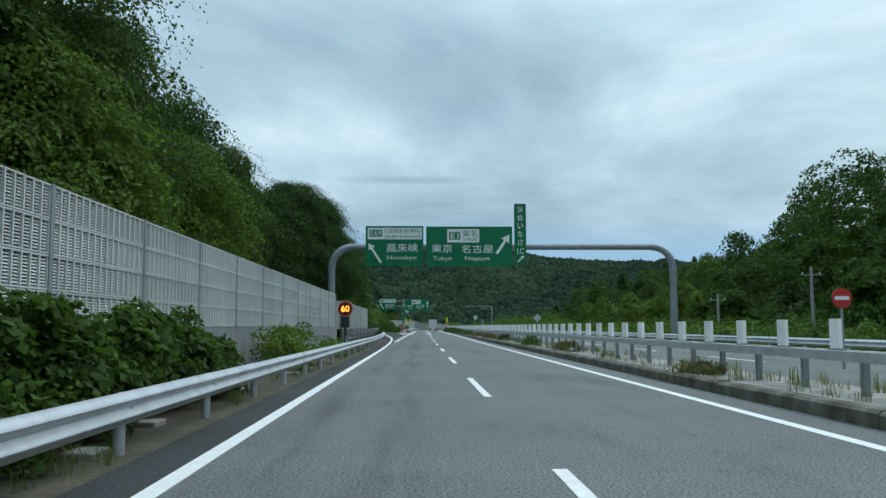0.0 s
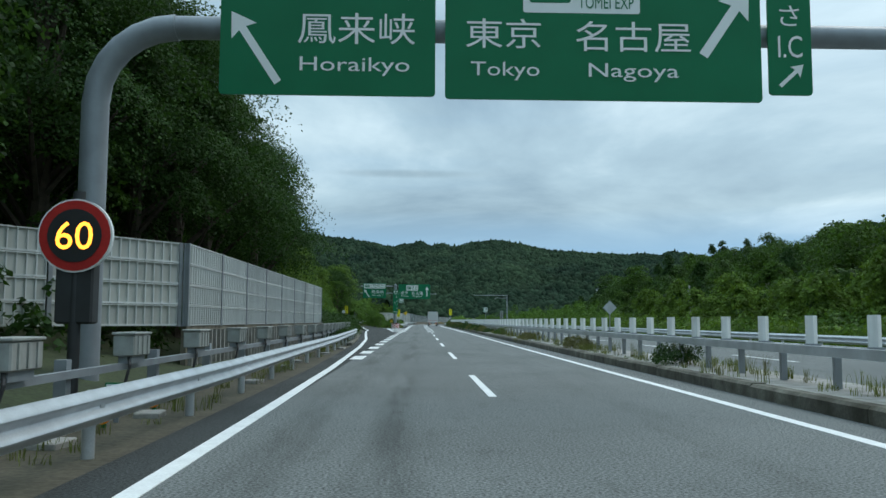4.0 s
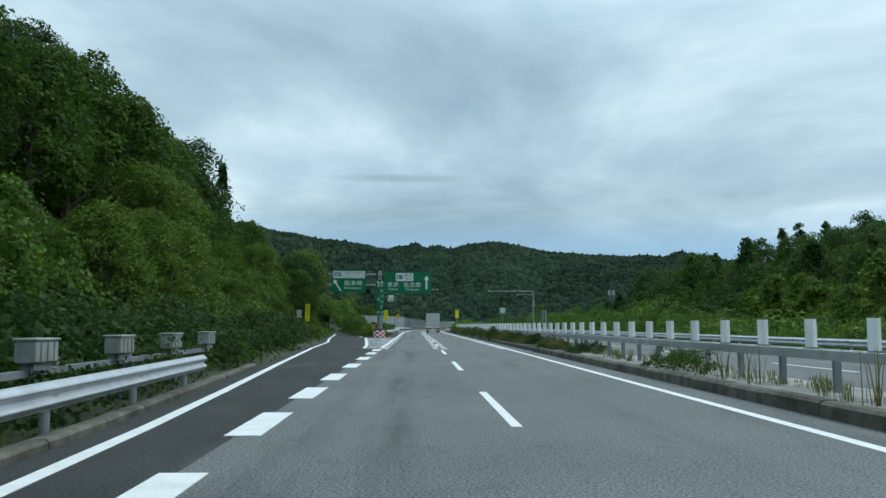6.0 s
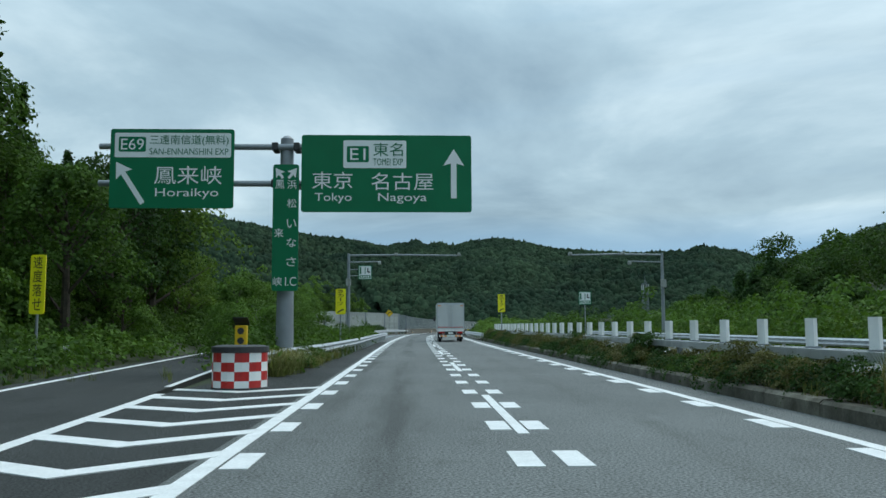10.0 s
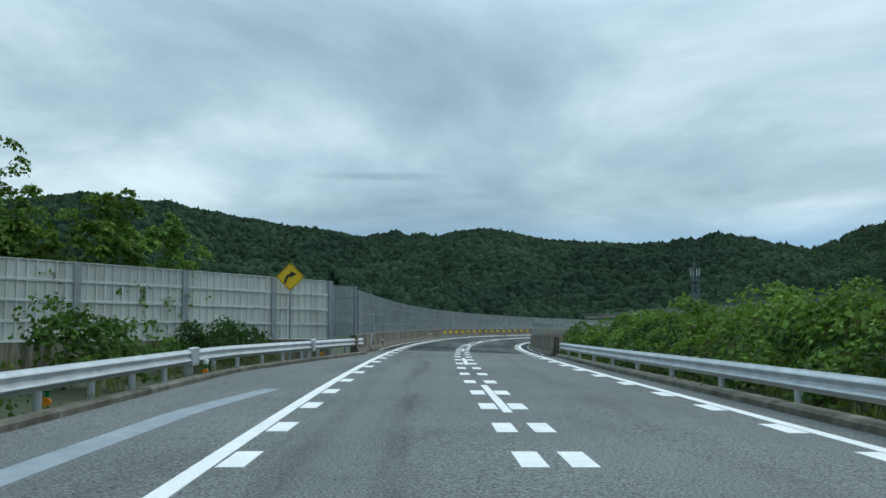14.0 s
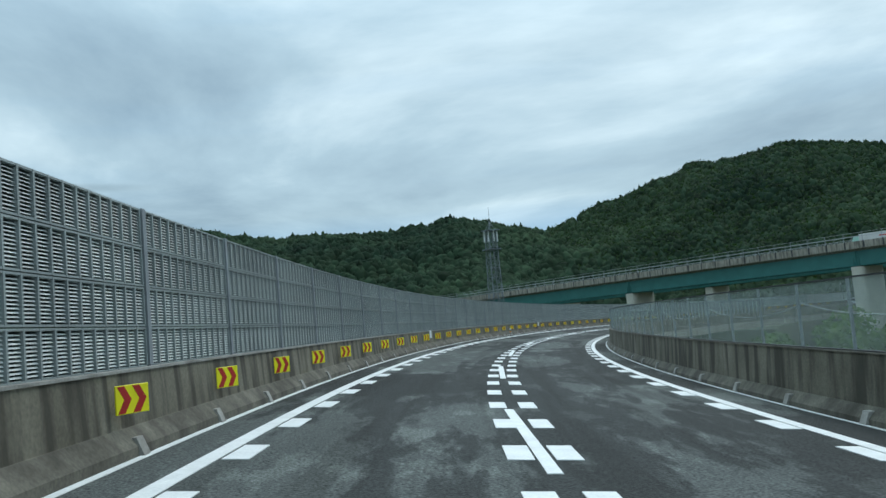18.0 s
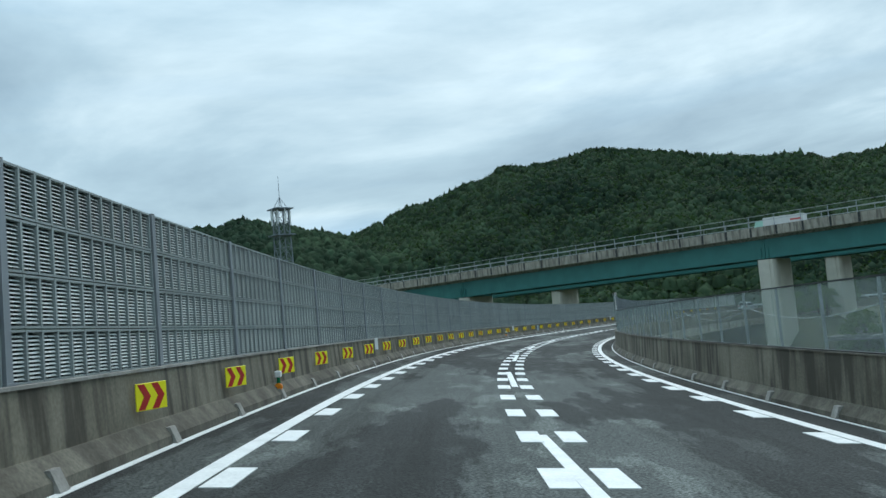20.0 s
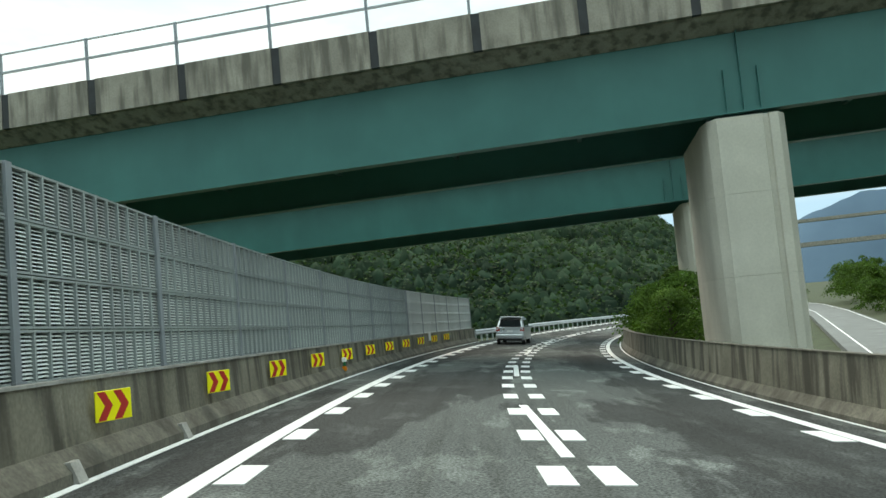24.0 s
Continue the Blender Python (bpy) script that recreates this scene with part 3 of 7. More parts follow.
def ground_z(x, y):
    x, y = np.asarray(x, float), np.asarray(y, float)
    s, u = near_line(x, y)
    road = np.interp(s, ST, ZC)
    far = np.interp(np.abs(u), [0, 60, 300], [0, 0, 1])
    z = np.full_like(x, -0.14)
    bank_l = np.clip(-u - np.interp(s, [-80, 60, 100, 150, 190], [6.9, 7.4, 9.0, 10.5, 13.5]), 0, 60)
    z += np.interp(bank_l, [0, 4, 30, 60], [0, 2.4, 22, 32]) * np.interp(s, [-80, 185, 220, 265], [1, 1, 0.6, 0.0])
    right = np.clip(u - 36, 0, 102)
    z += np.interp(right, [0, 20, 50, 102], [0, 10, 24, 36]) * np.interp(s, [-80, 60, 95, 130, 170, 230, 260, 330, 400], [1.35, 1.3, 1.1, 0.6, 0.5, 0.5, 0.55, 0.45, 0.0])
    drop = np.interp(s, [296, 310, 324, 700], [0, 2.5, 7, 9])
    z -= drop * np.interp(u, [-500, -200, 60, 90], [0.6, 1, 1, 0.9])
    z += 0.85 * drop * np.interp(s, [585, 600], [0, 1]) * np.interp(np.abs(u), [11, 22], [1, 0])
    z -= np.interp(s, [255, 262, 292, 298], [0, 0.75, 0.75, 0]) * np.interp(u, [3.5, 5.0, 6.6, 8.5], [0, 1, 1, 0])
    z = z + road * (s > 300) * (1 - far)
    # raised valley floor beside the overpass
    return np.where((x > 188) & (y > 360) & (y < 640), np.maximum(z, -9.6), z)


gx = np.concatenate([np.linspace(-2600, -130, 14), np.arange(-120, 262, 4.0), np.linspace(280, 2600, 14)])
gy = np.concatenate([np.linspace(-1500, -90, 10), np.arange(-80, 640, 4.0), np.linspace(660, 3200, 16)])
XX, YY = np.meshgrid(gx, gy)
ZZ = ground_z(XX.ravel(), YY.ravel())
nx, ny = len(gx), len(gy)
g = Geo().add(np.stack([XX.ravel(), YY.ravel(), ZZ], 1).tolist(), [(j * nx + i, j * nx + i + 1, (j + 1) * nx + i + 1, (j + 1) * nx + i) for j in range(ny - 1) for i in range(nx - 1)])
solid("ground", g, M["soil"], "grass-grown earth of the valley floor", "ground", "structure", soft=True)

# ---- carriageways ----
LEFT = lerp([(-80, -2.95), (55, -2.95), (70, -3.0), (89, -3.45), (104, -4.1), (123, -5.35), (143, -6.65), (159, -7.4), (178, -9.2), (215, -12.0)])
sec = lambda u0, u1: [(u0, -0.5), (u1, -0.5), (u1, 0), (u0, 0)]


def deck(name, a, b, s0, s1, material, label, step=1.0, kind="structure"):
    g, n = Geo(), int(round((s1 - s0) / step))
    rings = []
    for i in range(n + 1):
        s = s0 + (s1 - s0) * i / n
        ua, ub = a(s), b(s)
        t_ = 0.006 if name == "lay_by_gutter" else 0.0
        rings.append([tuple(P(s, ua, -0.5)), tuple(P(s, ub, -0.5)), tuple(P(s, ub, t_)), tuple(P(s, ua, t_))])
    g.loft(rings)
    ob = solid(name, g, material, label, "road", kind)
    # plan coordinates in metres (across, along) for wear that follows the lanes
    uv = ob.data.uv_layers.new(name="plan")
    n_v = np.empty(len(ob.data.loops), np.int32); ob.data.loops.foreach_get("vertex_index", n_v)
    row = n_v // 4; st = s0 + (s1 - s0) * row / n
    ac = np.where(np.isin(n_v % 4, (0, 3)), [a(v) for v in st], [b(v) for v in st])
    uv.data.foreach_set("uv", np.stack([ac, st], 1).astype(np.float32).ravel())
    return ob


c = lambda v: (lambda s: v)
deck("road", c(-2.2), c(6.15), -60, 303.9, M["asphalt"], "grey asphalt carriageway with worn darker wheel tracks")
deck("road_on_viaduct", c(-3.35), c(6.0), 307.1, 690, M["asphalt_dark"], "dark asphalt of the curved viaduct with pale scuffs")
deck("shoulder_strip", LEFT, c(-2.2), -60, 178, M["shoulder"], "dark asphalt shoulder and exit lane")
deck("exit_ramp", lambda s: LEFT(s) if s < 215 else -12 - (s - 215) * 0.1, lambda s: float(np.interp(s, [178, 190, 230], [-5.2, -6.2, -9.0])), 178, 232, M["shoulder"], "dark asphalt exit ramp leading away behind the nose")
deck("nose_shoulder", lerp([(178, -5.2), (183, -4.95), (186.5, -3.75), (200, -3.1), (235, -2.95)]), c(-2.2), 178, 235, M["shoulder"], "dark asphalt beside the nose and the guard rail")
deck("lay_by", lambda s: float(np.interp(s, [235, 262, 286, 300], [-5.62, -5.62, -5.5, -3.4])), c(-2.2), 235, 303.9, M["asphalt"], "pale asphalt lay-by beside the lane")
deck("lay_by_gutter", lerp([(236, -4.05), (270, -4.0), (275, -3.95), (279.5, -3.4)]), lerp([(236, -3.65), (270, -3.58), (275, -3.5), (279.5, -3.05)]), 236, 279.5, M["gutter"], "pale blue-grey concrete gutter across the lay-by")
deck("opposite_carriageway", c(8.4), c(17.5), -60, 268, M["asphalt"], "asphalt of the opposite carriageway behind the median")

# expansion joint where the viaduct begins
joint = thing("expansion_joint", Matrix(), "toothed steel expansion joint across both lanes", "expansion joint", kind="structure")
part("pad", Geo().loft([[tuple(P(303.9, u, h)) for u, h in ((-3.3, -0.3), (6.0, -0.3), (6.0, 0.001), (-3.3, 0.001))], [tuple(P(307.1, u, h)) for u, h in ((-3.3, -0.3), (6.0, -0.3), (6.0, 0.001), (-3.3, 0.001))]]), M["joint_pad"], joint, "rough grey concrete strip")
across = lambda s0, s1, z, u1=5.98: Geo().loft([[tuple(P(a, u, h)) for u, h in ((-3.28, -0.1), (u1, -0.1), (u1, z), (-3.28, z))] for a in (s0, s1)])
part("channel", across(304.76, 305.02, 0.008), M["black"], joint, "dark gap between the teeth")
for a, b in ((304.68, 304.77), (305.01, 305.09)):
    part("edge_bar", across(a, b, 0.013), M["post"], joint, "dull steel edge plate")
part("patch", across(305.85, 306.4, 0.004, 2.6), M["shoulder"], joint, "darker asphalt fill strip")
tooth = Geo().box(-0.025, 0.025, -0.11, 0.11, -0.02, 0.011).mesh("tooth", M["post"])
for i in range(74):
    part("tooth", tooth, None, joint, m=on(304.895 + 0.012 * (i % 2), -3.2 + i * 0.124, 0.0, lean=True))



# ---- road marking ----
def line(name, u, w, s0, s1, label, shift=None):
    return solid(name, sweep([(u - w / 2, -0.004), (u + w / 2, -0.004), (u + w / 2, 0.006), (u - w / 2, 0.006)], s0, s1, 1.0, shift=shift), M["paint"], label, "road marking", "structure")


LLINE = lerp([(141, -2.0), (250, -2.0), (290, -2.3), (310, -2.48), (366, -2.7), (400, -2.58), (450, -2.42), (530, -2.32), (690, -2.35)])
RLINE = lerp([(-55, 5.2), (250, 5.25), (300, 5.1), (345, 4.75), (366, 4.55), (400, 4.65), (450, 4.82), (690, 4.88)])
EDGE = lerp([(-80, -2.22), (50, -2.22), (60, -2.3), (70, -2.43), (78, -2.62), (89, -2.93), (104, -3.58), (110, -3.95), (123, -4.85), (143, -6.15), (159, -6.9), (166, -7.6), (177, -8.6), (215, -11.4)])
line("edge_line", 0, 0.2, -55, 214, "solid white edge line curving off into the exit lane", EDGE)
line("edge_line", 0, 0.2, 142, 690, "solid white edge line of the through lane", LLINE)
line("edge_line", 0, 0.2, -55, 690, "solid white edge line along the median", RLINE)
line("edge_line", 9.4, 0.2, -55, 262, "white edge line of the opposite carriageway")
line("edge_line", 16.6, 0.2, -55, 262, "white edge line of the opposite carriageway")
CENTRE = lerp([(-55, 1.36), (250, 1.45), (300, 1.22), (330, 1.0), (366, 0.74), (400, 0.86), (450, 1.08), (690, 1.12)])


def marks(name, label, mesh, places):
    t = thing(name, Matrix(), label, "road marking", kind="structure")
    for s, u in places:
        part("mark", mesh, None, t, m=on(s, u, 0.002, lean=True))
    return t


dash = Geo().box(-0.075, 0.075, 0, 5.9, -0.004, 0.006).mesh("dash", M["paint"])
# stations of the broken line's strokes; five blocks of the speed-reduction rows go to each stroke
NTH = lambda n: float(np.interp(n, [-6, 0, 4, 8, 11, 18, 20, 23, 24, 30, 31, 36, 39, 47], [-69, 16.5, 75.8, 132.0, 173.3, 275.1, 308.3, 351.9, 366.0, 447.0, 461.2, 526.2, 566.7, 679]))
marks("lane_line", "broken white line between the lanes", dash, [(NTH(n), CENTRE(NTH(n))) for n in range(-4, 47)])
marks("lane_line", "broken white line of the opposite carriageway", dash, [(-40 + 14.25 * i, 13.0) for i in range(21)])
def DOT(k):
    s = NTH(8.75 + k / 5) - 0.6
    return s + float(np.interp(s, [150, 262, 271, 277, 281, 300, 330, 365, 375, 420, 451, 507, 538, 566, 574], [-0.8, -0.3, -0.4, -0.9, -1.4, -0.75, -0.1, 0.25, 0.3, -0.7, -1.5, -1.2, -0.2, 0.2, 0.6]))


dot = Geo().box(-0.14, 0.14, -0.5, 0.5, -0.004, 0.007).mesh("dot", M["paint"])
for f in (lambda s: LLINE(s) + 0.28, lambda s: CENTRE(s) - 0.25, lambda s: CENTRE(s) + 0.25, lambda s: RLINE(s) - 0.28):
    marks("speed_reduction_dots", "row of white speed-reduction blocks beside the line", dot, [(DOT(k), f(DOT(k))) for k in range(188)])
blk = Geo().box(-0.23, 0.23, -1.37, 1.37, -0.004, 0.006).mesh("block", M["paint"])
marks("exit_lane_line", "wide broken white line at the start of the exit lane", blk, [(float(np.interp(i, [0, 1, 4, 5, 6, 7, 10, 11], [76.5, 81.65, 99.1, 104.45, 109.7, 114.85, 133.05, 138.25])), -2.12) for i in range(12)])
# hatched nose
GL, GR = lerp([(141, -3.0), (148.6, -3.25), (177.5, -5.0), (181, -5.25)]), c(-2.05)
line("gore_edge_line", 0, 0.22, 142, 180, "white line along the hatched nose on the ramp side", GL)
gore = thing("gore_hatching", Matrix(), "white chevron hatching on the asphalt nose", "road marking", kind="structure")
part("bar", Geo().loft([[tuple(P(141.7, u, h)) for u, h in ((-3.05, -0.001), (-1.95, -0.001), (-1.95, 0.010), (-3.05, 0.010))], [tuple(P(142.2, u, h)) for u, h in ((-3.05, -0.001), (-1.95, -0.001), (-1.95, 0.010), (-3.05, 0.010))]]), M["paint"], gore)
for i in range(20):
    s0 = 143.08 + 1.95 * i
    a, b = GL(s0), -2.05
    mid = a + (b - a) * 0.5
    for (sa, ua), (sc, uc) in (((s0 + 0.8, a), (s0, mid)), ((s0, mid), (s0 + 1.2, b))):
        part("bar", Geo().loft([[tuple(P(sa + d, ua, h)) for d, h in ((0, -0.001), (0.45, -0.001), (0.45, 0.010), (0, 0.010))], [tuple(P(sc + d, uc, h)) for d, h in ((0, -0.001), (0.45, -0.001), (0.45, 0.010), (0, 0.010))]]), M["paint"], gore)
line("ramp_line", 0, 0.15, 182, 228, "white edge line on the ramp side of the nose", lerp([(182, -5.6), (200, -7.3), (228, -9.3)]))
# ---- kerbs ----
mk = thing("kerb", Matrix(), "row of mossy concrete kerb blocks edging the median", "kerb", kind="structure")
for i in range(148):
    a, lift = -55 + 2.0 * i, 0.008 * math.sin(i * 2.3)
    part("kerb_block", Geo().loft([[tuple(P(a + d, u, h + lift)) for u, h in ((6.1, -0.3), (6.1, 0.2), (6.16, 0.25), (6.4, 0.25), (6.4, -0.3))] for d in (0.012, 1.988)]), M["kerb"], mk)
solid("median_top", sweep([(6.4, -0.3), (6.4, 0.235), (8.3, 0.22), (8.3, -0.3)], -55, 150, 2), M["foot"], "weathered concrete top of the median", "median", "structure")
solid("median_top", sweep([(6.4, -0.3), (6.4, 0.235), (8.3, 0.22), (8.3, -0.3)], 150, 240, 2), M["dry_soil"], "brown earth of the overgrown median", "median", "structure")
solid("kerb", sweep([(5.85, -0.3), (5.85, 0.1), (5.92, 0.14), (6.2, 0.14), (6.2, -0.3)], 240, 307, 2), M["kerb"], "low mossy concrete kerb below the hedge", "kerb", "structure")
kl = thing("kerb", Matrix(), "row of low concrete kerb blocks beside the shoulder", "kerb", kind="structure")
for i in range(78):
    s = -30 + 2.0 * i
    if 90 < s < 120:
        part("kerb_block", Geo().loft([[tuple(P(s + d, LEFT(s + d) + u, h)) for u, h in ((-0.28, -0.3), (-0.28, 0.1), (-0.05, 0.12), (0, 0.08), (0, -0.3))] for d in (0.01, 1.98)]), M["kerb"], kl)

solid("verge", sweep([(-5.1, -0.3), (-5.1, 0.05), (-4.2, 0.0), (-2.93, -0.012), (-2.93, -0.3)], -55, 91, 2), M["dry_soil"], "dark bare earth between shoulder and barrier", "verge", "structure")
slab = Geo().box(-0.18, 0.18, -0.25, 0.25, -0.06, 0.07, 0.015).mesh("slab", M["foot"])
for i in range(17):
    t = thing("concrete_slab", on(3 + 5.1 * i + 1.3 * math.sin(i * 2.1), -3.75 + 0.2 * math.sin(i * 1.7), 0.0, turn=12 * math.sin(i * 3.1)), "small weathered concrete slab lying on the verge", "slab", "verge slabs")
    part("slab", slab, None, t)

# ---- hills ----
def leaf_cloud(name, centres, sizes, material, seed, droop=0.3, long=1.5, facing=None, loose=0.45):
    """A mesh of many small folded leaves at the given places; facing: the way their upper sides look."""
    r = np.random.default_rng(seed)
    n = len(centres)
    d = r.normal(0, 1, (n, 3))
    if facing is None:
        d[:, 2] -= droop; d /= np.linalg.norm(d, axis=1)[:, None]
        up = r.normal(0, 0.55, (n, 3)); up[:, 2] += 1.0
    else:
        up = facing / (np.linalg.norm(facing, axis=1)[:, None] + 1e-6) + r.normal(0, loose, (n, 3))
        up /= np.linalg.norm(up, axis=1)[:, None] + 1e-6
        d -= up * np.sum(d * up, axis=1)[:, None]
        d[:, 2] -= droop; d /= np.linalg.norm(d, axis=1)[:, None] + 1e-6
    side = np.cross(d, up); side /= np.linalg.norm(side, axis=1)[:, None] + 1e-6
    nrm = np.cross(side, d)
    L, W = (sizes * long)[:, None], (sizes * 0.55)[:, None]
    v = np.stack([centres, centres + d * L * 0.45 + side * W - nrm * W * 0.25, centres + d * L, centres + d * L * 0.45 - side * W - nrm * W * 0.25], 1)
    k = np.arange(n)[:, None] * 4
    F = np.concatenate([k + [0, 1, 2], k + [0, 2, 3]], 1).reshape(-1, 3)
    me = bpy.data.meshes.new(name)
    me.vertices.add(n * 4); me.vertices.foreach_set("co", v.astype(np.float32).ravel())
    me.loops.add(len(F) * 3); me.loops.foreach_set("vertex_index", F.astype(np.int32).ravel())
    me.polygons.add(len(F)); me.polygons.foreach_set("loop_start", np.arange(0, len(F) * 3, 3, dtype=np.int32))
    me.update(calc_edges=True)
    me.materials.append(material)
    return me


def sprays(cen, rad, per, r, out, thick=0.42, hang=0.25):
    """Leaf places on many shallow domes (one for each spray of twigs), and the way each leaf faces; out: the way each spray leans."""
    n = len(cen)
    rho, th = np.sqrt(r.uniform(0, 1, (n, per))), r.uniform(0, 6.2832, (n, per))
    wob = 1 + 0.28 * np.sin(3 * th + r.uniform(0, 6.28, (n, 1))) + 0.15 * np.sin(7 * th + r.uniform(0, 6.28, (n, 1)))
    x, y = rho * np.cos(th) * wob, rho * np.sin(th) * wob
    dome = (1 - rho ** 2) * thick - hang * rho ** 3 + r.normal(0, 0.06, (n, per))
    under = r.uniform(0, 1, (n, per)) < 0.16
    dome = np.where(under, dome - r.uniform(0.1, 0.5, (n, per)), dome)
    # tilt each dome a little towards its outside
    lean = -(x * out[:, 0:1] + y * out[:, 1:2]) * 0.45
    off = np.stack([x, y, dome + lean], 2) * rad[:, None, None]
    f = np.stack([0.75 * x + 0.55 * out[:, 0:1], 0.75 * y + 0.55 * out[:, 1:2], np.full_like(x, 0.85)], 2)
    return (cen[:, None] + off).reshape(-1, 3), f.reshape(-1, 3)


def blob_mesh(name, pts, sizes, material, label, seed=1):
    """Many rough crowns in one mesh: squat, lumpy eight-sided tops."""
    r = np.random.default_rng(seed)
    n = len(pts)
    ang = np.linspace(0, 2 * np.pi, 6, endpoint=False)
    base = np.array([[0, 0, 1.0]] + [[0.78 * math.cos(a), 0.78 * math.sin(a), 0.66] for a in ang] + [[math.cos(a + 0.5), math.sin(a + 0.5), -0.15] for a in ang])
    jit = 1 + r.normal(0, 0.16, (n, 13, 3))
    rot = r.uniform(0, 6.28, n)
    ca, sa = np.cos(rot)[:, None], np.sin(rot)[:, None]
    v = base[None] * jit
    x, y = v[:, :, 0] * ca - v[:, :, 1] * sa, v[:, :, 0] * sa + v[:, :, 1] * ca
    v = np.stack([x, y, v[:, :, 2]], -1) * sizes[:, None, :] + pts[:, None, :]
    f = []
    for i in range(6):
        j = (i + 1) % 6
        f += [(0, 1 + i, 1 + j), (1 + i, 7 + i, 1 + j), (7 + i, 7 + j, 1 + j)]
    f = np.array(f)
    F = (f[None] + (np.arange(n) * 13)[:, None, None]).reshape(-1, 3)
    me = bpy.data.meshes.new(name)
    me.vertices.add(n * 13); me.vertices.foreach_set("co", v.astype(np.float32).ravel())
    me.loops.add(len(F) * 3); me.loops.foreach_set("vertex_index", F.astype(np.int32).ravel())
    me.polygons.add(len(F)); me.polygons.foreach_set("loop_start", np.arange(0, len(F) * 3, 3, dtype=np.int32))
    me.update(calc_edges=True)
    me.polygons.foreach_set("use_smooth", [True] * len(me.polygons))
    me.materials.append(material)
    return tagged(new(name, me), label, "woods", kind="stuff")


def hill(label, ridge, hub, reach, foot_z, crown, count, seed, leafy=False):
    """A wooded hill: a slope from a foot line up to a ridge, and down behind."""
    r = np.random.default_rng(seed)
    n = 90
    t = np.linspace(0, 1, len(ridge))
    tt = np.linspace(0, 1, n)
    R = np.stack([np.interp(tt, t, [p[i] for p in ridge]) for i in range(3)], 1)
    w = np.array([noise.noise(Vector((a * 31, seed, 0))) for a in tt])
    R[:, 2] += 0.02 * (R[:, 2] - foot_z) * w * 2 - crown * 1.25
    F = np.stack([hub[0] + (R[:, 0] - hub[0]) * reach, hub[1] + (R[:, 1] - hub[1]) * reach, np.full(n, foot_z)], 1)
    m = 26
    rows = []
    for j in range(m + 1):
        a = j / m
        q = F + (R - F) * a
        q[:, 2] = foot_z + (R[:, 2] - foot_z) * (a ** 0.85)
        for i in range(n):
            q[i, 2] += (noise.fractal(Vector((q[i, 0] / 110, q[i, 1] / 110, seed)), 1, 2, 3)) * 0.14 * (R[i, 2] - foot_z) * math.sin(math.pi * a)
        rows.append(q)
    B = R + (R - F) * 0.6
    B[:, 2] = foot_z
    rows.append(B)
    V = np.concatenate(rows)
    g = Geo().add(V.tolist(), [(j * n + i, j * n + i + 1, (j + 1) * n + i + 1, (j + 1) * n + i) for j in range(m + 1) for i in range(n - 1)])
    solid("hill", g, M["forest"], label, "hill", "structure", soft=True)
    G = np.stack(rows[:-1])
    a, b = r.uniform(0.02, 1, count) * m, r.uniform(0, 1, count) * (n - 1.001)
    ridge_n = count // 12
    a[:ridge_n] = m - 0.001
    i, j = np.minimum(a.astype(int), m - 1), b.astype(int)
    fa, fb = (a - i)[:, None], (b - j)[:, None]
    p = (G[i, j] * (1 - fb) + G[i, j + 1] * fb) * (1 - fa) + (G[i + 1, j] * (1 - fb) + G[i + 1, j + 1] * fb) * fa
    sz = crown * r.uniform(0.55, 1.25, (count, 1)) * np.array([[1, 1, 1.25]])
    conifer = r.uniform(0, 1, count) < 0.15
    sz[conifer] *= np.array([0.6, 0.6, 1.35])
    if leafy:
        th = r.uniform(0, 6.283, count)
        q, f = sprays(p + np.array([0, 0, 0.25]) * sz, sz[:, 0] * 1.05, 26, r, np.stack([np.cos(th), np.sin(th)], 1) * 0.3, 0.9, 0.5)
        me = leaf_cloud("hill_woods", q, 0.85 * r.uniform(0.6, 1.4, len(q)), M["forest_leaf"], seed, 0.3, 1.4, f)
        tagged(new("hill_woods", me), "dense dark green woods covering the steep hill", "woods", kind="stuff")
        sz = sz * 0.86
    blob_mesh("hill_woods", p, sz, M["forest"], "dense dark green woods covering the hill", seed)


HUB = (60, 330)
hill("broad far wooded mountain range", [(-760, 1250, 120), (-600, 1330, 150), (-494, 1410, 167), (-397, 1447, 187), (-289, 1479, 173), (-164, 1503, 154), (-15, 1514, 131), (36, 1514, 138), (87, 1512, 132), (172, 1503, 144), (255, 1489, 125), (360, 1470, 118), (470, 1400, 110), (600, 1300, 90)], HUB, 0.42, -14, 3.9, 24000, 5)
hill("wooded ridge behind the valley", [(-40, 1085, 60), (51, 1080, 79), (97, 1076, 83), (135, 1071, 86), (177, 1063, 76), (215, 1053, 77), (281, 1031, 76), (322, 1014, 83), (343, 1003, 79), (384, 985, 68), (450, 950, 62)], HUB, 0.5, -14, 3.4, 12000, 8)
hill("steep wooded hill beyond the overpass", [(340, 960, 40), (391, 921, 72), (421, 899, 82), (457, 868, 100), (479, 847, 99), (505, 817, 106), (541, 770, 95), (579, 703, 80), (591, 675, 77), (601, 651, 80), (612, 617, 70), (622, 570, 48), (628, 530, 12), (630, 505, -12)], (150, 505), 0.45, -14, 3.6, 17000, 11, True)

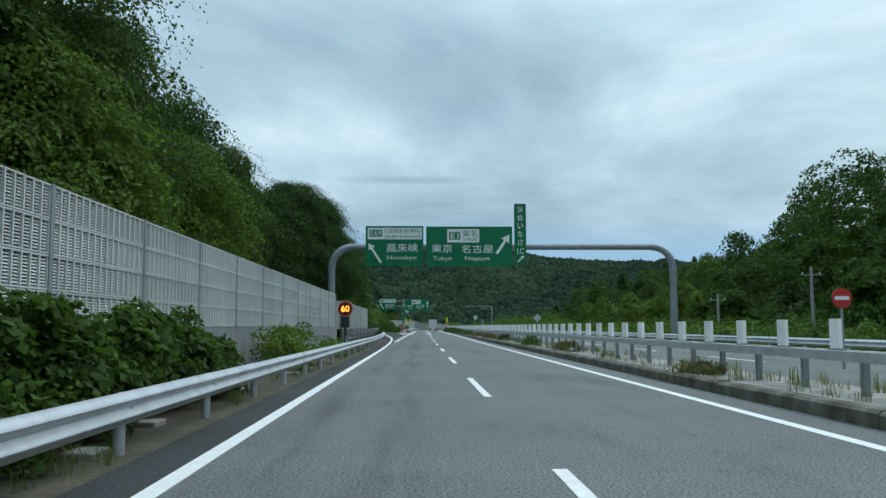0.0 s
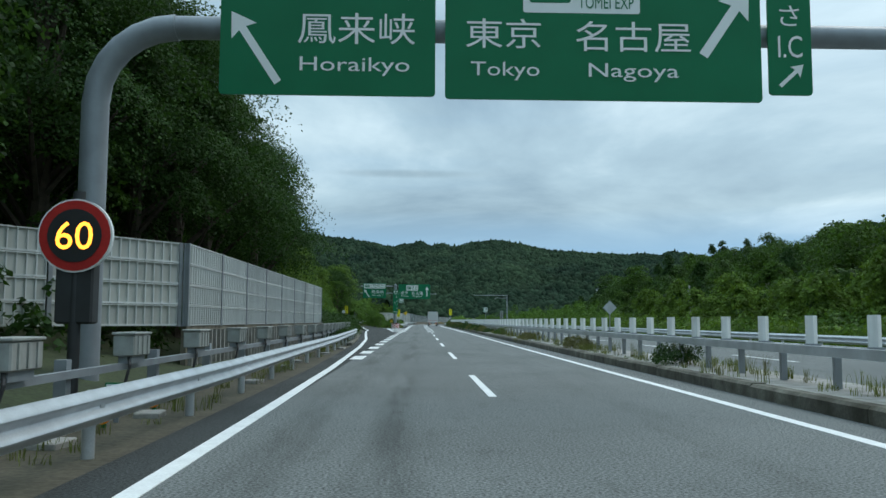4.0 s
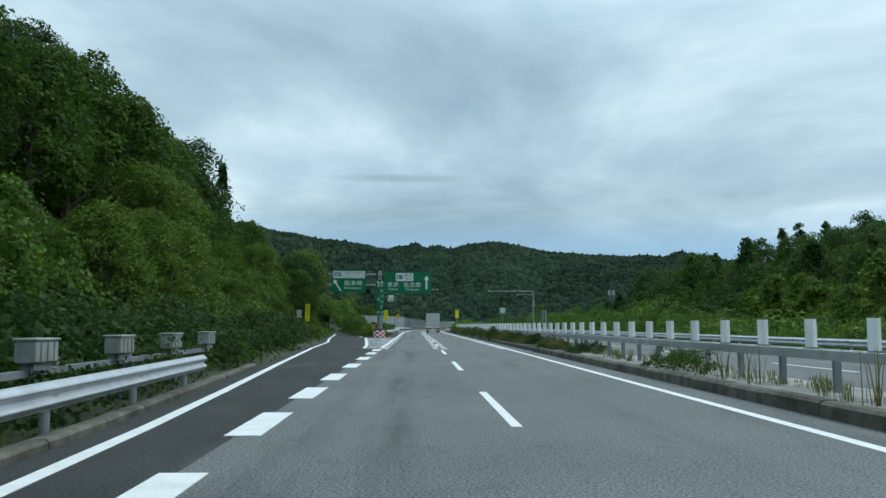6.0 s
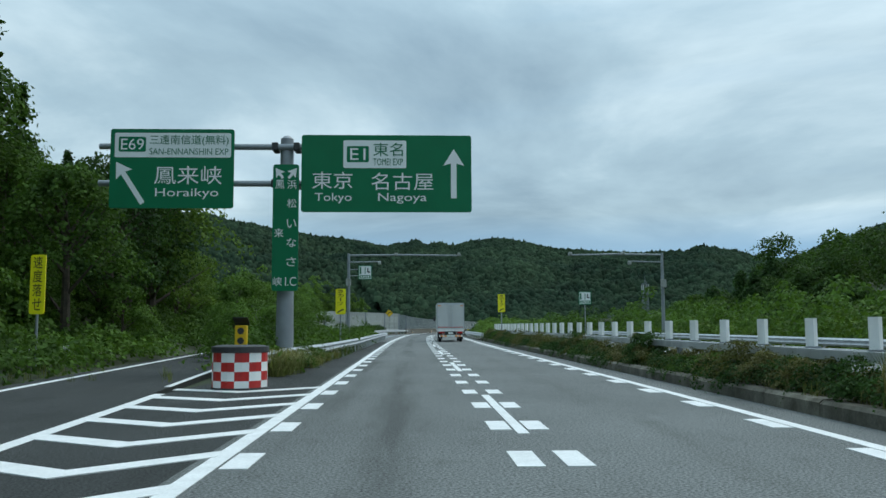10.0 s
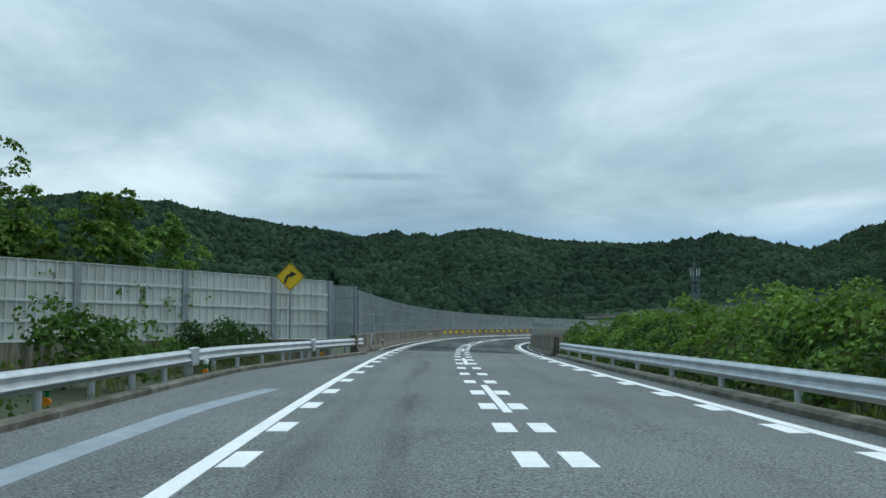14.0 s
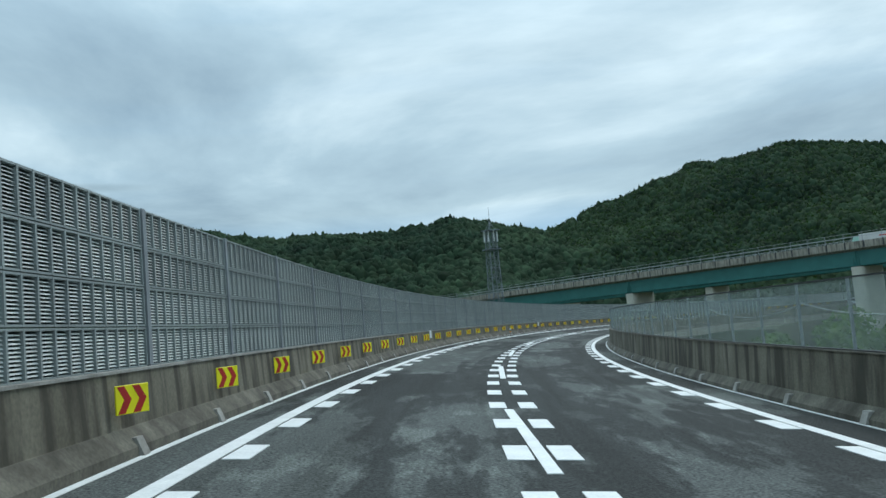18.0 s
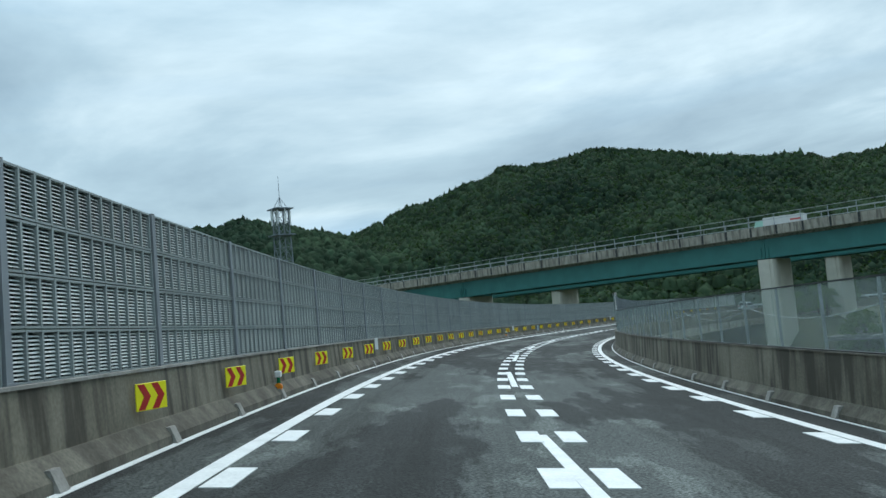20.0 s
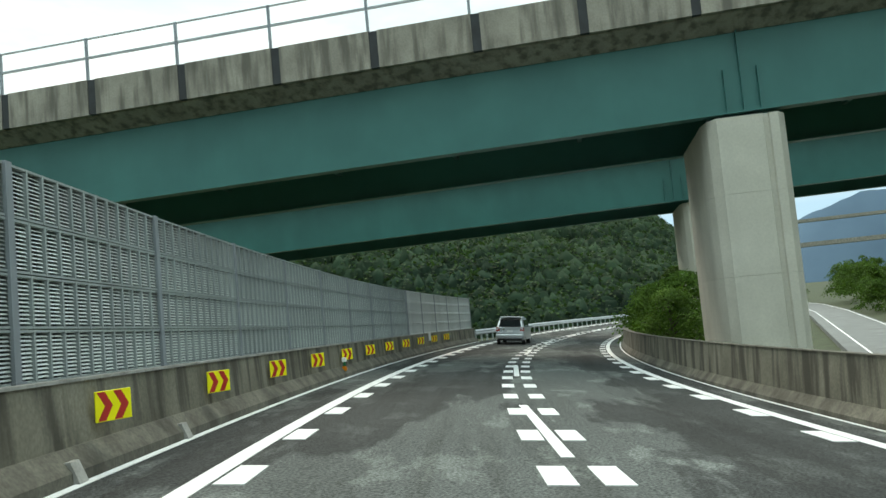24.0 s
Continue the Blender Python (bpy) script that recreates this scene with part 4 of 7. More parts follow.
# ---- walls of the viaduct ----
WL, WR = lerp([(300, -3.55), (690, -3.55)]), lerp([(300, 5.75), (360, 5.72), (690, 5.8)])
END_L, END_R = 611.4, 690.0
solid("viaduct_parapet", sweep([(-3.46, -0.45), (-3.46, 0.10), (-3.56, 0.28), (-3.60, 0.86), (-3.88, 0.86), (-3.88, -1.4), (-3.46, -1.4)], 299.6, END_L, 2), M["wall"], "rain-streaked concrete parapet below the noise barrier", "parapet", "structure")
solid("viaduct_parapet", sweep([(5.62, -1.4), (5.62, 0.08), (5.76, 0.25), (5.80, 0.98), (6.06, 0.98), (6.06, -1.4)], 304, END_R, 2), M["wall"], "rain-streaked concrete parapet on the inside of the curve", "parapet", "structure")
solid("viaduct_slab", sweep([(-3.9, -0.52), (6.1, -0.52), (6.1, -1.6), (-3.9, -1.6)], 307, 690, 3), M["deck"], "concrete slab carrying the curved road", "viaduct", "structure")
for pr, s1_ in (([(-3.47, -0.3), (-3.38, -0.3), (-3.38, 0.10), (-3.535, 0.275), (-3.57, 0.275)], END_L), ([(5.66, -0.3), (5.60, -0.3), (5.60, 0.08), (5.745, 0.25), (5.79, 0.25)], END_R)):
    solid("parapet_foot", sweep(pr, 304.2, s1_, 2), M["foot_dirty"], "sloping weathered foot of the parapet", "parapet", "structure")
solid("parapet_cap", sweep([(-3.64, 0.855), (-3.575, 0.855), (-3.575, 0.885), (-3.64, 0.885)], 299.7, END_L, 2), M["foot"], "pale weathered top edge of the parapet", "parapet", "structure")
solid("parapet_cap", sweep([(5.775, 0.975), (6.07, 0.975), (6.07, 0.995), (5.775, 0.995)], 304, END_R, 2), M["foot_dirty"], "weathered top of the parapet", "parapet", "structure")
line("parapet_foot_line", 0, 0.09, 307, END_L, "white line of paint at the parapet foot", c(-3.32))
line("parapet_foot_line", 0, 0.07, 307, END_R, "white line of paint at the parapet foot", c(5.54))


# ---- overpass ----
OA = radians(-11.5)
OD, OC = Vector((math.sin(OA), math.cos(OA), 0)), Vector((math.cos(OA), -math.sin(OA), 0))
O0 = Vector((174.9, 510.0, 0))


def over(a, w, z):
    """Along the overpass, across it, and height over its own falling grade."""
    p = O0 + OD * a + OC * w
    return Vector((p.x, p.y, 7.55 - 0.0185 * a + z))


def overpass(w0, w1, label):
    t = thing("overpass", Matrix(), label, "overpass", kind="structure")
    A0, A1 = -260, 330
    bar = lambda prof, a0, a1: Geo().loft([[tuple(over(a0, w, z)) for w, z in prof], [tuple(over(a1, w, z)) for w, z in prof]])
    part("deck_slab", bar([(w0 + 0.27, -0.18), (w0 + 1.2, -0.62), (w1 - 1.2, -0.62), (w1 - 0.27, -0.18), (w1 - 0.27, 0.25), (w0 + 0.27, 0.25)], A0, A1), M["deck"], t)
    for w in (w0 + 1.3, w1 - 1.3):
        part("girder", bar([(w - 0.02, -3.6), (w + 0.02, -3.6), (w + 0.02, -0.05), (w - 0.02, -0.05)], A0, A1), M["teal"], t, "teal painted steel web")
        part("girder_flange", bar([(w - 0.3, -3.68), (w + 0.3, -3.68), (w + 0.3, -3.6), (w - 0.3, -3.6)], A0, A1), M["teal"], t)
    for side, wa, wb in ((0, w0, w0 + 0.28), (1, w1 - 0.28, w1)):
        n = 120
        for i in range(n):
            a = -208.6 + 4.0 * i
            part("parapet_block", bar([(wa, -0.15), (wb, -0.15), (wb, 1.32), (wa, 1.32)], a + 0.17, a + 3.83), M["deck"], t)
            if side == 0 and -150 < a < 200:
                part("parapet_joint", bar([(wa + 0.03, -0.13), (wb - 0.03, -0.13), (wb - 0.03, 1.31), (wa + 0.03, 1.31)], a - 0.17, a + 0.17), M["dark"], t)
    for w in (w0 + 0.14, w1 - 0.14):
        for z, d in ((2.28, 0.05), (3.08, 0.03)):
            part("rail", bar([(w - 0.03, z - d), (w + 0.03, z - d), (w + 0.03, z + d), (w - 0.03, z + d)], A0, A1), M["rail_grey"], t)
        for i in range(90):
            a = -180.4 + 4.0 * i
            part("rail_post", bar([(w - 0.05, 1.3), (w + 0.05, 1.3), (w + 0.05, 3.12), (w - 0.05, 3.12)], a - 0.05, a + 0.05), M["post"], t)
    # cross frames below the slab
    for i in range(60):
        a = -150 + 6.0 * i
        part("cross_beam", bar([(w0 + 1.35, -2.3), (w1 - 1.35, -2.3), (w1 - 1.35, -1.75), (w0 + 1.35, -1.75)], a - 0.1, a + 0.1), M["teal"], t)
    for i in range(-2, 5):
        a = -6.05 + 62.0 * i
        for d in (-0.6, 0, 0.6):
            ht = -0.6 if d == 0 else -2.0
            part("stiffener", bar([(w0 + 1.08, -3.6), (w0 + 1.3, -3.6), (w0 + 1.3, ht), (w0 + 1.08, ht)], a + d - 0.02, a + d + 0.02), M["teal"], t)
    return t


def pier(a, w0, w1):
    """A wall pier with chamfered ends, square to the overpass."""
    t = thing("bridge_pier", Matrix(), "tall pale concrete pier carrying the overpass", "bridge pier", "overpass piers", "structure")
    hw, g = 1.5, Geo()
    top = over(a, 0, -3.84).z
    plan = lambda e: [(a - hw + 0.42, w0 - e), (a - hw + 0.72, w0 - e), (a - hw + 0.76, w0 + 0.1), (a - hw + 0.92, w0 + 0.1), (a - hw + 0.96, w0 - e), (a + hw - 0.42, w0 - e), (a + hw - 0.12, w0 + 0.45 - e), (a + hw, w0 + 1.3 - e), (a + hw, w1 - 1.3), (a + hw - 0.42, w1), (a - hw + 0.42, w1), (a - hw, w1 - 1.3), (a - hw, w0 + 1.3 - e), (a - hw + 0.12, w0 + 0.45 - e)]
    z0 = -16.0
    for za, zb in ((z0, -6.0), (-5.992, -2.0), (-1.992, 1.0), (1.008, top)):
        part("shaft_lift", Geo().loft([[(*over(x, w, 0).xy, z) for x, w in plan(0.0)] for z in (za, zb)]), M["pier"], t)
    part("bearing", Geo().loft([[(*over(x, w, 0).xy, z) for x, w in ((a - 0.35, w0 + 0.9), (a + 0.35, w0 + 0.9), (a + 0.35, w0 + 1.7), (a - 0.35, w0 + 1.7))] for z in (top, over(a, 0, -3.68).z)]), M["dark"], t)
    return t


overpass(0.0, 11.0, "long highway overpass on teal steel girders with a concrete parapet")
overpass(28.0, 39.0, "second parallel highway overpass on teal steel girders")
for i in range(-2, 4):
    pier(-6.05 + 62.0 * i, 0.9, 9.5)
    pier(-8.0 + 60.0 * i, 29.5, 37.5)

# ---- noise barriers ----
def louvre_panel(w, h, cells=12, slats=13, trio=("panel", "panel_back", "slat")):
    """Near-black sheet showing in the gaps, bright sloping slats and thin upright bars in a frame."""
    g = Geo()
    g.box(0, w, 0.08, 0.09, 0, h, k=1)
    p = h / slats
    for i in range(slats):
        z = p * (i + 0.5)
        g.add([(0, 0.014, z - p * 0.28), (w, 0.014, z - p * 0.28), (w, 0.03, z + p * 0.2), (0, 0.03, z + p * 0.2), (0, 0.05, z + p * 0.2), (w, 0.05, z + p * 0.2)], [(0, 1, 2, 3), (3, 2, 5, 4)], 2)
    for i in range(cells + 1):
        x = w * i / cells
        g.box(max(0, x - 0.017), min(w, x + 0.017), -0.01, 0.08, 0, h)
    g.box(0, w, -0.006, 0.08, 0, 0.022); g.box(0, w, -0.006, 0.08, h - 0.022, h)
    return g.mesh("panel", [M[k] for k in trio])


def pale_panel(w, h, cells):
    g = Geo()
    g.box(0, w, 0.04, 0.07, 0, h, k=1)
    for i in range(cells + 1):
        x = w * i / cells
        g.box(max(0, x - 0.016), min(w, x + 0.016), 0, 0.05, 0, h)
    g.box(0, w, -0.01, 0.05, 0, 0.05); g.box(0, w, -0.01, 0.05, h - 0.03, h)
    return g.mesh("panel", [M["panel_bright"], M["panel_light"]])


def hpost(h, w=0.11):
    g = Geo()
    g.box(-w / 2, w / 2, -0.03, 0.0, 0, h); g.box(-w / 2, w / 2, 0.10, 0.13, 0, h); g.box(-0.015, 0.015, 0, 0.10, 0, h)
    g.box(-w / 2 - 0.04, w / 2 + 0.04, -0.05, 0.16, -0.02, 0.03)
    return g.mesh("post", M["post"])


def chord(p, q, z):
    """A pose whose x runs from p to q."""
    a = math.atan2(q.y - p.y, q.x - p.x)
    slope = math.atan2(q.z - p.z, (q.xy - p.xy).length)
    return Matrix.Translation((p.x, p.y, p.z + z)) @ Matrix.Rotation(a, 4, "Z") @ Matrix.Rotation(-slope, 4, "Y")


def barrier(places, z0, rows, rh, label, maker, post_w=0.11, grow=lambda i: 1.0):
    """A run of panels between posts; its face looks to the right of the way from first to last place."""
    t = thing("noise_barrier", Matrix(), label, "noise barrier", kind="structure")
    meshes = {}
    post = hpost(rows * rh - 0.004, post_w)
    for i, p in enumerate(places):
        q = places[min(i + 1, len(places) - 1)]
        o = places[max(i - 1, 0)]
        a = math.atan2(q.y - o.y, q.x - o.x)
        part("post", post, None, t, m=Matrix.Translation((p.x, p.y, p.z + z0)) @ Matrix.Rotation(a, 4, "Z") @ Matrix.Diagonal((1, 1, grow(i), 1)))
        if i == len(places) - 1:
            break
        w = round((q - p).length - 0.1, 1)
        if w not in meshes:
            meshes[w] = maker(w, rh - 0.012)
        for r in range(rows):
            part("panel", meshes[w], None, t, m=chord(p, q, z0 + r * rh * grow(i)) @ Matrix.Translation((0.05, 0, 0)) @ Matrix.Diagonal((1, 1, grow(i), 1)))
    return t


BAY = lambda n: float(np.interp(n, [-2, 0, 8, 17, 41, 74, 86], [300.2, 307.0, 334.2, 366.7, 452.7, 568.4, 610.9]))
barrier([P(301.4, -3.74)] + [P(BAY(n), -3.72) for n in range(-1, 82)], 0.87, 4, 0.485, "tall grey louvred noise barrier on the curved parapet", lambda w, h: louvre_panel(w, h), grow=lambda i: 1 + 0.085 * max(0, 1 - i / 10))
ends = bpy.data.objects["noise_barrier"]
part("end_post", Geo().box(-0.14, 0.14, -0.06, 0.16, 0, 2.12, 0.01), M["post"], ends, "broad grey post at the viaduct joint", m=Matrix.Translation(P(BAY(0), -3.72, 0.87)) @ Matrix.Rotation(1.5708 - heading(307), 4, "Z"))
barrier([P(BAY(n) + 0.2, -3.72) for n in range(81, 87)], 0.87, 4, 0.485, "pale end panels of the noise barrier on the parapet", lambda w, h: pale_panel(w, h, 13))
barrier([P(s, -5.15) for s in np.arange(-8.2, 54, 4.0)], 1.4, 4, 0.5, "grey louvred noise barrier behind the roadside shrubs", lambda w, h: louvre_panel(w, h, 15, 11, ("panel_bright", "panel_back", "slat")))
barrier([P(s, -6.3) for s in np.arange(69.0, 103, 3.95)], 1.2, 4, 0.57, "grey louvred noise barrier along the wooded slope", lambda w, h: louvre_panel(w, h, 15, 11, ("panel_bright", "panel_back", "slat")))
barrier([P(62.5, -10.5), P(65.6, -8.6), P(68.9, -6.5)], 1.2, 4, 0.57, "pale noise barrier panels turned towards the road", lambda w, h: pale_panel(w, h, 14))
FL = [P(286.5, -14.6), P(290.2, -12.1), P(294.0, -9.6), P(297.9, -7.0), P(300.6, -4.95)]
barrier(FL, 0.62, 4, 0.68, "pale noise barrier panels running out to the viaduct", lambda w, h: pale_panel(w, h, 13 if w > 3.6 else 9), 0.28)
barrier([P(s, -14.9) for s in np.arange(240, 287, 4.2)], 0.5, 4, 0.7, "pale noise barrier overgrown with vines", lambda w, h: pale_panel(w, h, 13), 0.28)
barrier([P(300.75, -4.85), P(301.3, -3.85)], 0.75, 4, 0.6, "grey barrier panel closing onto the viaduct", lambda w, h: louvre_panel(w, h))
# footings below the barriers
for s0, s1, u, z, lab in ((-10, 53, -5.2, 1.4, "plain grey sheet panels under the noise barrier"), (69, 102, -6.36, 1.2, "ribbed grey plinth under the noise barrier"), (238, 287, -14.96, 0.5, "concrete plinth under the noise barrier")):
    t = thing("barrier_plinth", Matrix(), lab, "plinth", kind="structure")
    part("plinth_wall", sweep([(u - 0.1, -0.6), (u + 0.04, -0.6), (u + 0.04, z), (u - 0.1, z)], s0, s1, 4), M["post" if s0 < 0 else "wall"], t)
    if z > 1 and s0 > 0:
        rib = Geo().box(-0.08, 0.08, -0.05, 0.05, 0, z - 0.02).mesh("rib", M["foot"])
        for s in np.arange(s0 + 0.3, s1, 0.55):
            part("rib", rib, None, t, m=on(s, u + 0.07, -0.1))
t = thing("barrier_plinth", Matrix(), "concrete plinth under the flared panels", "plinth", kind="structure")
for p, q in zip(FL, FL[1:]):
    m = chord(p, q, 0)
    part("plinth_wall", Geo().box(0, (q - p).length, 0.0, 0.14, -0.8, 0.62), M["wall"], t, m=m)

# inside of the curve: clear screens, then a taller frosted barrier
def screens(s0, s1, step, z0, h, material, label, pw=0.05, bars=()):
    t = thing("clear_screen", Matrix(), label, "noise barrier", kind="structure")
    n = int(round((s1 - s0) / step))
    pl = [P(s0 + (s1 - s0) * i / n, 5.93) for i in range(n + 1)]
    w = (pl[1] - pl[0]).length
    pane = Geo().box(0.01, w - 0.01, 0.02, 0.035, 0.03, h - 0.02).mesh("pane", material)
    fr = Geo().box(0, w, 0, 0.06, 0, 0.035).box(0, w, 0, 0.05, h - 0.025, h)
    for z in bars:
        fr.tube([(0, -0.06, z), (w, -0.06, z)], 0.012, 5)
    fr = fr.mesh("frame", M["dark"])
    post = Geo().box(0.03, 0.045, -pw, pw, 0, h - 0.02).box(0.045, 0.045 + pw * 0.8, -0.008, 0.008, 0, h - 0.02).box(0.045 + pw * 0.8, 0.06 + pw * 0.8, -pw, pw, 0, h - 0.02).mesh("post", M["post"])
    for i, p in enumerate(pl):
        a = heading(s0 + (s1 - s0) * i / n)
        part("post", post, None, t, m=Matrix.Translation(p + Vector((0, 0, z0))) @ Matrix.Rotation(-a, 4, "Z"))
        if i < n:
            m = chord(p, pl[i + 1], z0)
            ob = part("pane", pane, None, t, m=m)
            ob.visible_shadow = False
            part("frame", fr, None, t, m=m)
    return t


def cable(s0, s1, step, h, sag):
    """A thin wire hanging in shallow bows from post to post."""
    g, pts, n = Geo(), [], int((s1 - s0) / step)
    for i in range(n):
        for k in range(6):
            a = k / 6
            pts.append(tuple(P(s0 + step * (i + a), 6.02, h - sag * 4 * a * (1 - a))))
    g.tube(pts, 0.008, 5)
    solid("screen_cable", g, M["rail_grey"], "thin pale cable hanging along the screens", "cable", soft=True)


G_START, TALL0, TALL1 = 329.8, 490.0, 552.0
screens(G_START, TALL0, 2.0, 0.99, 1.12, M["glass"], "clear screens between slim posts on the parapet", 0.016)
screens(TALL0, TALL1, 2.0, 0.99, 2.15, M["glass_frost"], "taller clouded screens in front of broad posts", 0.10, (0.25, 0.75, 1.25, 1.75))
cable(G_START + 4, 552, 6.0, 1.75, 0.22)
g = Geo().add([tuple(P(G_START, 5.93, 0.99)), tuple(P(G_START, 5.93, 2.11)), tuple(P(G_START - 1.9, 5.93, 0.99)), tuple(P(G_START, 5.97, 0.99)), tuple(P(G_START, 5.97, 2.11)), tuple(P(G_START - 1.9, 5.97, 0.99))], [(0, 1, 2), (3, 5, 4), (0, 3, 4, 1), (1, 4, 5, 2), (2, 5, 3, 0)])
g.add([tuple(P(TALL0, 5.93, 2.11)), tuple(P(TALL0, 5.93, 3.14)), tuple(P(TALL0 - 1.9, 5.93, 2.11)), tuple(P(TALL0, 5.97, 2.11)), tuple(P(TALL0, 5.97, 3.14)), tuple(P(TALL0 - 1.9, 5.97, 2.11))], [(0, 1, 2), (3, 5, 4), (0, 3, 4, 1), (1, 4, 5, 2), (2, 5, 3, 0)])
solid("clear_screen", g, M["glass"], "sloped end pane of the clear screens", "noise barrier", "structure")


# ---- guard rails ----
BEAM = [(0.006 + 0.075 * math.sin(math.pi * h / 0.175) ** 2, h) for h in np.linspace(0, 0.35, 21)] + [(-0.012 + 0.075 * math.sin(math.pi * h / 0.175) ** 2, h) for h in np.linspace(0.35, 0, 21)]


def guardrail(shift, s0, s1, z, side, step, label, post_r=0.065, ends=()):
    """side: +1 when the traffic is to the right of the rail."""
    t = thing("guardrail", Matrix(), label, "guardrail", kind="structure")
    prof = [(side * u, z + h) for u, h in BEAM]
    part("beam", sweep(prof, s0, s1, 1.0, shift=shift), M["steel"], t, soft=True)
    post = Geo().tube([(0, 0, -0.4), (0, 0, z + 0.3)], post_r, 12).tube([(0, 0, z + 0.3), (0, 0, z + 0.33)], [post_r, post_r * 0.4], 12).mesh("post", M["steel"], True)
    s = s0 + 0.6
    while s < s1:
        part("post", post, None, t, m=on(s, shift(s) - side * (post_r + 0.05), 0))
        part("bracket", Geo().box(-0.05, 0.05, -0.06, 0.06, 0, 0.16).mesh("bracket", M["steel"]), None, t, m=on(s, shift(s) - side * 0.03, z + 0.1))
        s += step
    for e in ends:
        pr = [(math.cos(a) * 0.16, math.sin(a) * 0.16) for a in np.linspace(-1.57, 1.57, 7)]
        rings = [[(x * 0.9, y, zz) for x, y in pr] + [(x * 0.8, y * 0.93, zz) for x, y in reversed(pr)] for zz in (0, 0.35)]
        part("end_wing", Geo().loft(rings), M["steel"], t, "rounded steel end piece", m=on(e, shift(e) - side * 0.1, z, turn=90 if e > s0 + 1 else -90), soft=True)
    return t


guardrail(lerp([(-40, -3.12), (60, -3.15), (84, -3.65), (100, -4.3), (112, -4.85)]), -40, 112, 0.34, 1, 3.75, "galvanised guard rail with round posts along the shoulder")
ng = guardrail(lerp([(184, -4.1), (188, -3.9), (196, -3.4), (210, -3.0), (250, -2.95)]), 184, 248.6, 0.34, 1, 2.0, "galvanised guard rail beginning behind the nose", ends=(248.6,))
part("end_plate", Geo().box(-0.24, 0.2, -0.09, 0.0, 0.3, 0.8, 0.03), M["steel"], ng, "broad pale steel end plate", m=on(183.95, -4.1, 0))
guardrail(lerp([(238, -5.75), (284, -5.75), (286, -5.65), (301, -3.5)]), 238, 301, 0.36, 1, 2.0, "galvanised guard rail bending in to the viaduct", ends=(301,))
LAYR = lerp([(238, -5.75), (284, -5.75), (286, -5.65), (301, -3.5)])
lk = thing("kerb", Matrix(), "row of dark concrete kerb blocks along the lay-by", "kerb", kind="structure")
for i in range(31):
    a = 238 + 2.0 * i
    part("kerb_block", Geo().loft([[tuple(P(a + d, LAYR(a + d) + u, h)) for u, h in ((0.22, -0.3), (0.22, 0.12), (0.42, 0.13), (0.47, 0.09), (0.47, -0.3))] for d in (0.012, 1.988)]), M["kerb"], lk)
gj = bpy.data.objects["guardrail.002"]
for s_ in (282.3, 293.5):
    part("joint_cover", Geo().box(-0.05, 0.09, -0.28, 0.28, 0.32, 0.76, 0.02), M["steel"], gj, "stepped steel cover over a rail joint", m=on(s_, LAYR(s_) + 0.02, 0))
    part("post", Geo().tube([(0, 0, -0.4), (0, 0, 0.7)], 0.09, 12), M["steel"], gj, m=on(s_, LAYR(s_) - 0.12, 0))
guardrail(c(6.1), 238, 303.6, 0.36, -1, 3.7, "galvanised guard rail in front of the hedge", ends=(303.6,))
guardrail(c(17.9), -50, 250, 0.45, -1, 4.0, "guard rail on the far side of the opposite carriageway")
guardrail(lerp([(120, -13.0), (200, -13.3)]), 150, 196, 0.3, 1, 4.0, "guard rail half hidden in the bushes beyond the ramp")
guardrail(c(-3.6), END_L + 0.3, 680, 0.4, 1, 2.0, "galvanised guard rail after the noise barrier")


# ---- median rail with white panels ----
med = thing("median_rail", Matrix(), "grey double box-beam rail on square posts", "median barrier", kind="structure")
for u in (7.08, 7.42):
    part("beam", sweep([(u - 0.06, 0.78), (u + 0.06, 0.78), (u + 0.06, 0.95), (u - 0.06, 0.95)], -40, 238, 2), M["steel"], med)
mp = Geo().box(-0.055, 0.055, -0.055, 0.055, 0.2, 0.85).box(-0.22, 0.22, -0.04, 0.04, 0.80, 0.86).mesh("post", M["post"])
for i in range(130):
    part("post", mp, None, med, m=on(-39.6 + 2.12 * i, 7.25, 0))
ag = thing("glare_panel", on(14.25 - 53, 7.25, 0.95), "white folded glare panel standing on the median rail", "glare panel", "glare panels")
part("blade", Geo().loft([[(-0.11, 0.045, z), (0, -0.045, z), (0.11, 0.045, z), (0.11, 0.06, z), (0, -0.025, z), (-0.11, 0.06, z)] for z in (0.0, 0.54)]), M["white"], ag)
part("foot_plate", Geo().box(-0.12, 0.12, -0.06, 0.07, -0.005, 0.03), M["post"], ag)
for i in range(1, 131):
    copy_thing(ag, on(14.25 - 53 + 2.12 * i, 7.25, 0.95))

# ---- cable boxes behind the rail ----
rail = thing("pipe_rail", Matrix(), "low grey steel rail carrying cable boxes", "rail", kind="structure")
CBX = lerp([(55, -4.35), (85, -4.5), (106, -5.6), (117, -5.95)])
part("beam", sweep([(-0.1, 0.62), (0.0, 0.62), (0.0, 0.72), (-0.1, 0.72)], 52, 117, 2, shift=CBX), M["post"], rail)
for i in range(17):
    part("post", Geo().box(-0.08, 0.08, -0.08, 0.08, -0.3, 0.85).mesh("post", M["post"]), None, rail, m=on(53 + 3.8 * i, CBX(53 + 3.8 * i) - 0.2, 0))
bx = thing("cable_box", on(55, -4.35, 0.74), "weathered grey metal cable box on the low rail", "cable box", "cable boxes")
part("case", Geo().box(-0.16, 0.16, -0.38, 0.38, 0.08, 0.4, 0.02), M["box"], bx)
part("lid", Geo().box(-0.18, 0.18, -0.4, 0.4, 0.4, 0.44, 0.01), M["box"], bx)
